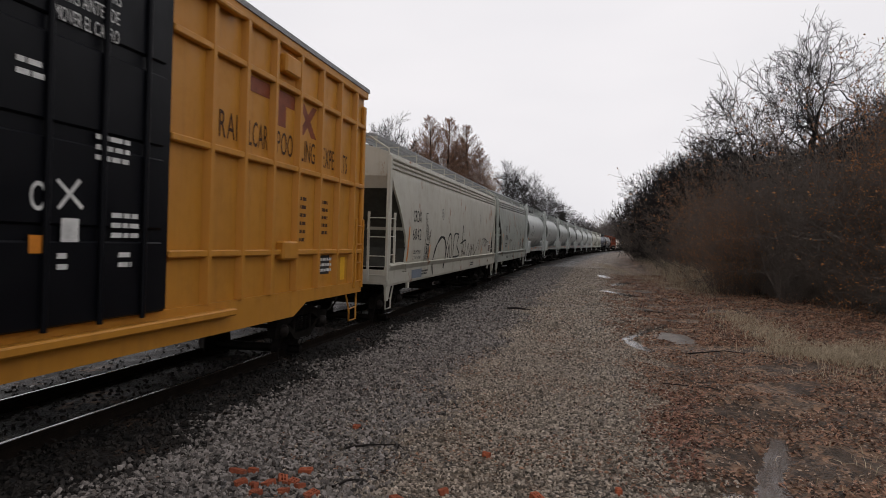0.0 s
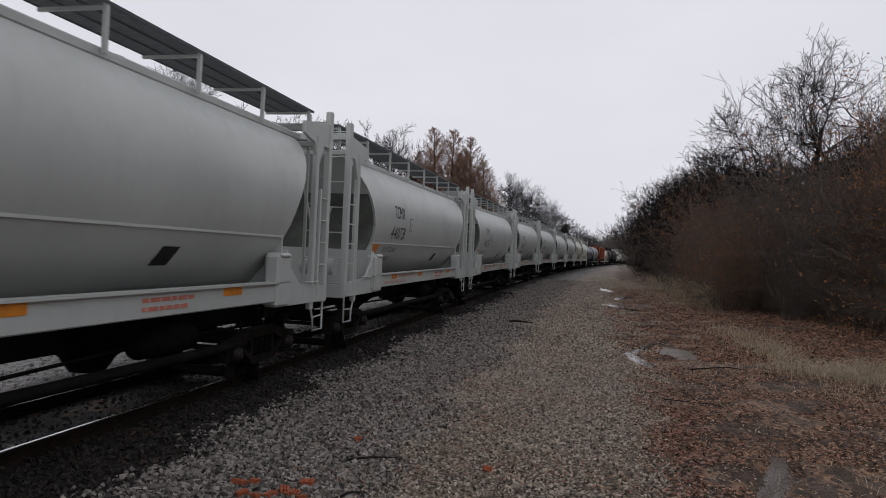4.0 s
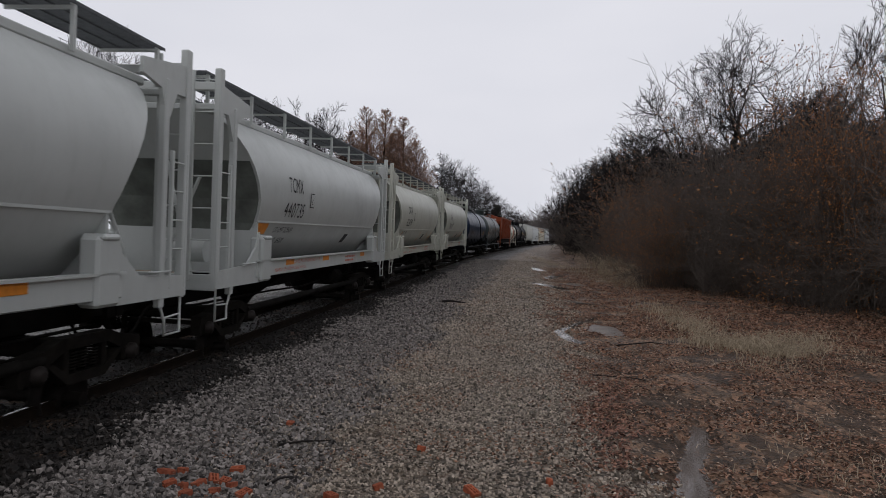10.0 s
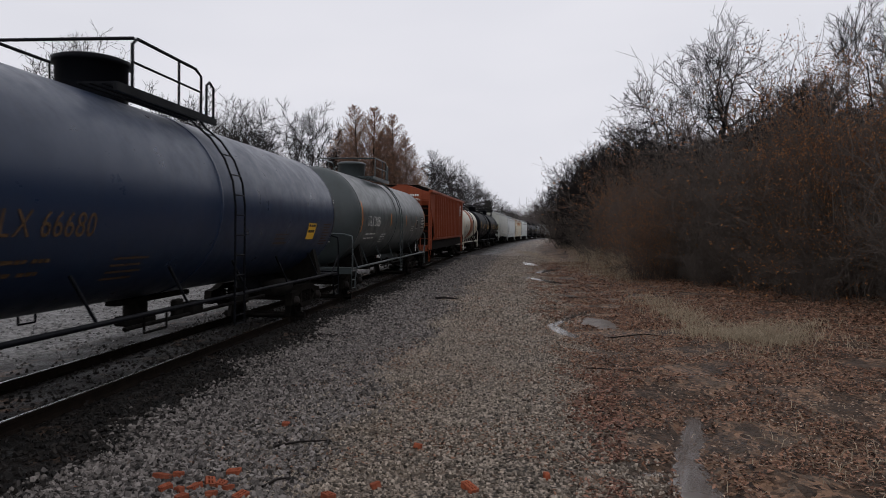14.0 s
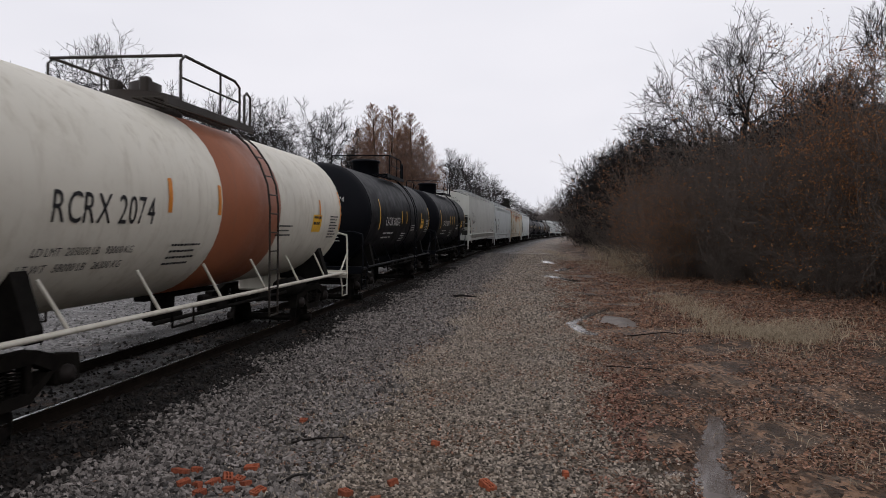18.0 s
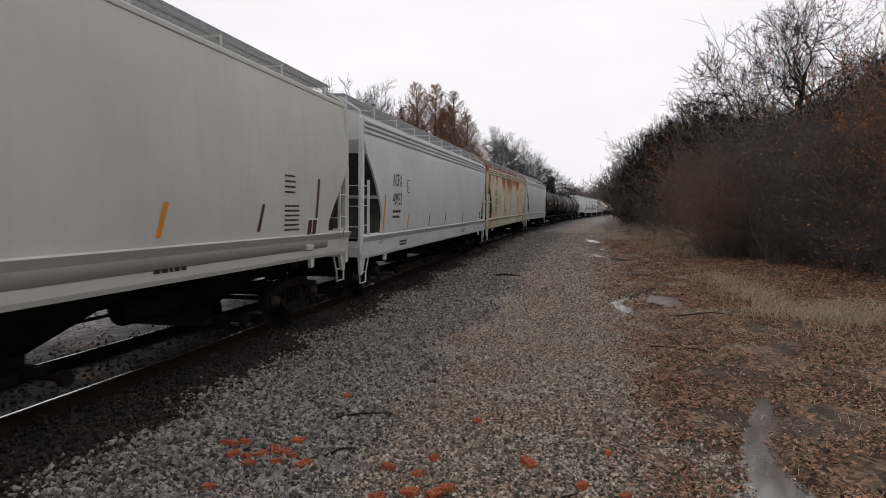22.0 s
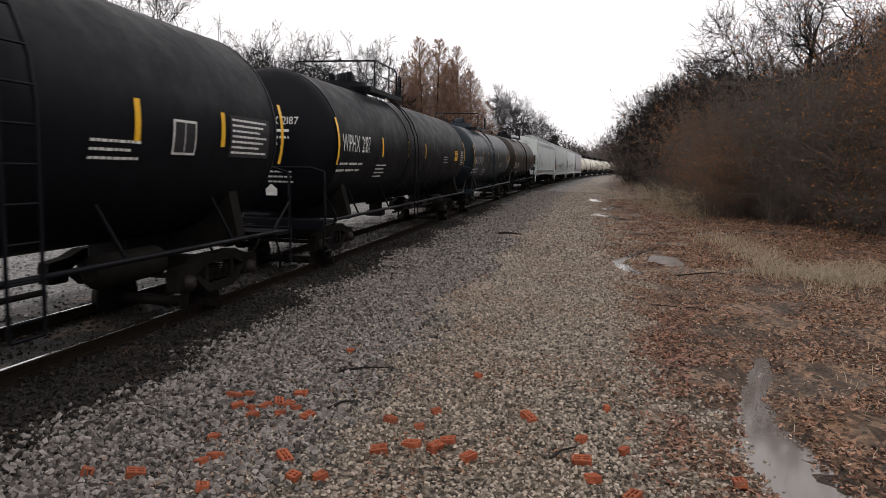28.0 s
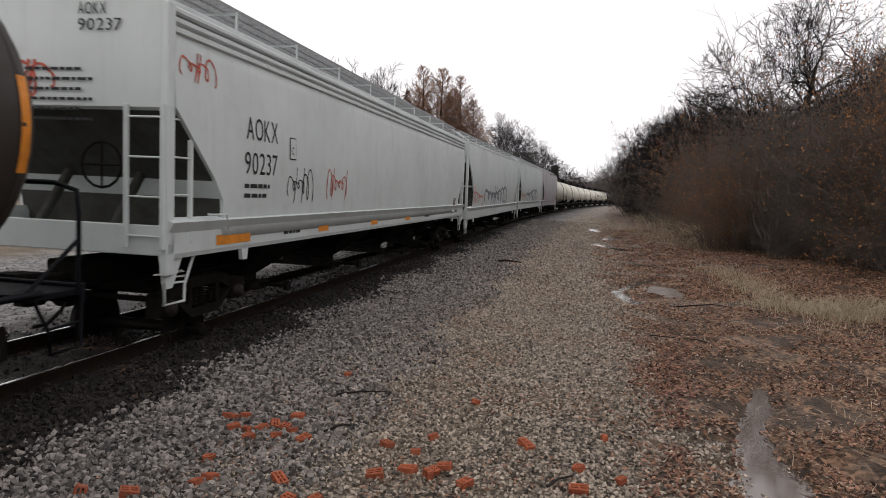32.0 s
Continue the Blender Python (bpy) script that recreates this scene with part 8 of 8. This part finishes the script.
# a low smooth hump of dried mud
g = Geo()
rings = []
for i in range(9):
    f = i / 8
    ring = []
    for k in range(40):
        a = k * math.pi / 20
        x = 5.75 + (1 - f) * 0.62 * math.cos(a) * (1 + 0.14 * math.sin(3 * a)) + 0.12 * (1 - f) * math.sin(a)
        y = 16.7 + (1 - f) * 1.9 * math.sin(a) * (1 + 0.1 * math.sin(2 * a + 1))
        ring.append((x, y, -0.04 + 0.13 * math.sin(f * 1.57) + 0.02 * noise.noise((x * 3, y * 3, 1))))
    rings.append(ring)
g.loft(rings)
thing("mud_hump", "smooth grey-brown hump of dried mud", "mud", "", None, g.mesh("mud_hump", plain("dried_mud", (0.105, 0.082, 0.066), 0.45, 0, 0.5, 5, 1.0)), kind="structure")


# ---------------------------------------------------------------- bricks and sticks
k = Nodes("broken_red_brick")
c = k.mix(k.ramp(k.noise(16, 6, 0.7), 0.35, 0.65), (0.20, 0.05, 0.024), (0.44, 0.125, 0.06))
c = k.mix(k.math("MULTIPLY", k.random(), 0.45), c, (0.16, 0.05, 0.03))
c = k.mix(k.ramp(k.noise(9, 7, 0.75), 0.55, 0.68), c, (0.14, 0.105, 0.08))
M["brick"] = k.done(c, 0.9, bump=k.noise(60, 5), strength=0.5)
rnd = random.Random(8)


def brick_geo(rng, length, holes):
    """A piece of a cored brick: holes through it, one end broken."""
    g = Geo()
    w, h, t = 0.088, 0.055, 0.024
    g.box(-w / 2 + t / 2, 0, h / 2, t, length, h, 0.004)
    g.box(w / 2 - t / 2, 0, h / 2, t, length, h, 0.004)
    g.box(0, 0, h / 2, 0.014, length, h, 0.003)
    n = max(2, int(length / 0.045))
    for i in range(n + 1):
        g.box(0, -length / 2 + length * i / n * 0.96 + 0.008, h / 2, w - 0.01, 0.014, h - 0.003, 0.002)
    tip = Euler((0, 0, rng.uniform(-0.5, 0.5))).to_matrix()
    g.box(rng.uniform(-0.01, 0.01), length / 2, h * 0.4, w * 0.7, 0.03, h * 0.7, 0.01, tip)
    return g


BRICKS = [(-2.43, 4.66, 1), (-2.09, 4.67, 1), (-1.57, 4.51, 1), (-1.63, 5.0, 1), (-1.69, 4.88, 0), (-1.76, 5.38, 0), (-1.11, 5.0, 1), (-0.98, 4.69, 0), (-0.78, 4.7, 0), (-0.4, 5.16, 1), (-0.36, 5.82, 1), (-0.15, 5.26, 1), (-0.02, 5.13, 1), (0.05, 5.25, 0),
          (0.14, 5.32, 1), (0.05, 6.05, 0), (-0.1, 5.64, 0), (0.29, 5.04, 1), (0.49, 7.09, 0), (0.86, 5.86, 1), (1.59, 6.11, 1), (1.14, 4.94, 1), (1.52, 5.16, 0), (1.15, 4.64, 1), (1.23, 5.35, 0), (1.37, 4.42, 1), (2.22, 4.68, 1), (-1.89, 6.39, 1),
          (-1.66, 6.03, 1), (-1.53, 6.14, 1), (-1.36, 5.97, 0), (-1.27, 6.52, 1), (-1.24, 6.1, 0), (-1.1, 5.9, 1), (-0.99, 8.11, 0), (-1.76, 6.45, 0), (-1.58, 5.9, 0), (-1.78, 6.15, 1), (-1.44, 6.25, 1), (-1.33, 6.22, 0)]
for i, (x, y, big) in enumerate(BRICKS):
    z = float(ground_under(np.array([x]), np.array([y]))[0])
    m = pose(x, y, z - 0.004, rnd.uniform(-14, 14) + (90 if big and i % 4 == 0 else 0), rnd.uniform(-14, 14), rnd.uniform(0, 180))
    thing("brick", "broken red cored brick lying on gravel" if big else "small red brick fragment lying on gravel", "brick", "scattered bricks", m, brick_geo(rnd, rnd.uniform(0.09, 0.15) if big else rnd.uniform(0.04, 0.08), 3).mesh("brick", M["brick"]))


def stick(pts, r, label):
    pts = [(x, y, float(ground_under(np.array([x]), np.array([y]))[0]) + 0.03 + dz) for x, y, dz in pts]
    thing("stick", label, "stick", "sticks", None, Geo().tube(pts, [r * (1 - 0.5 * i / (len(pts) - 1)) for i in range(len(pts))], 6).mesh("stick", M["bark"]))


stick([(-1.0, 7.28, 0), (-0.75, 7.36, 0.02), (-0.47, 7.4, 0.0)], 0.016, "dark broken stick on gravel")
stick([(-0.95, 6.1, 0), (-0.84, 6.24, 0.015), (-0.73, 6.33, 0)], 0.014, "short dark stick on gravel")
stick([(2.2, 22.9, 0), (2.5, 22.8, 0.05), (2.95, 22.6, 0)], 0.05, "dark branch lying on gravel")
stick([(0.9, 4.95, 0), (1.0, 5.06, 0.02), (1.14, 5.17, 0)], 0.013, "short dark stick on gravel")
stick([(3.6, 11.0, 0), (4.2, 10.6, 0.03), (4.4, 10.55, 0)], 0.01, "fallen dark branch among leaves")
stick([(5.2, 14.3, 0), (6.0, 14.4, 0.03), (6.4, 14.3, 0)], 0.016, "fallen dark branch in mud")

# ---------------------------------------------------------------- ties
TIE = Geo().box(0, 0, 0, 2.6, 0.22, 0.16, 0.012).mesh("tie", M["tie"])
for i in range(290):
    s = -12 + 0.52 * i
    x, y, t = on_track(s)
    part("tie", TIE, track, pose(float(x), float(y), RAIL_Z + float(rise(s)) - 0.17 - 0.08 + rnd.uniform(-0.008, 0.004), 0, 0, -math.degrees(float(t)) + rnd.uniform(-1, 1)))

motions()
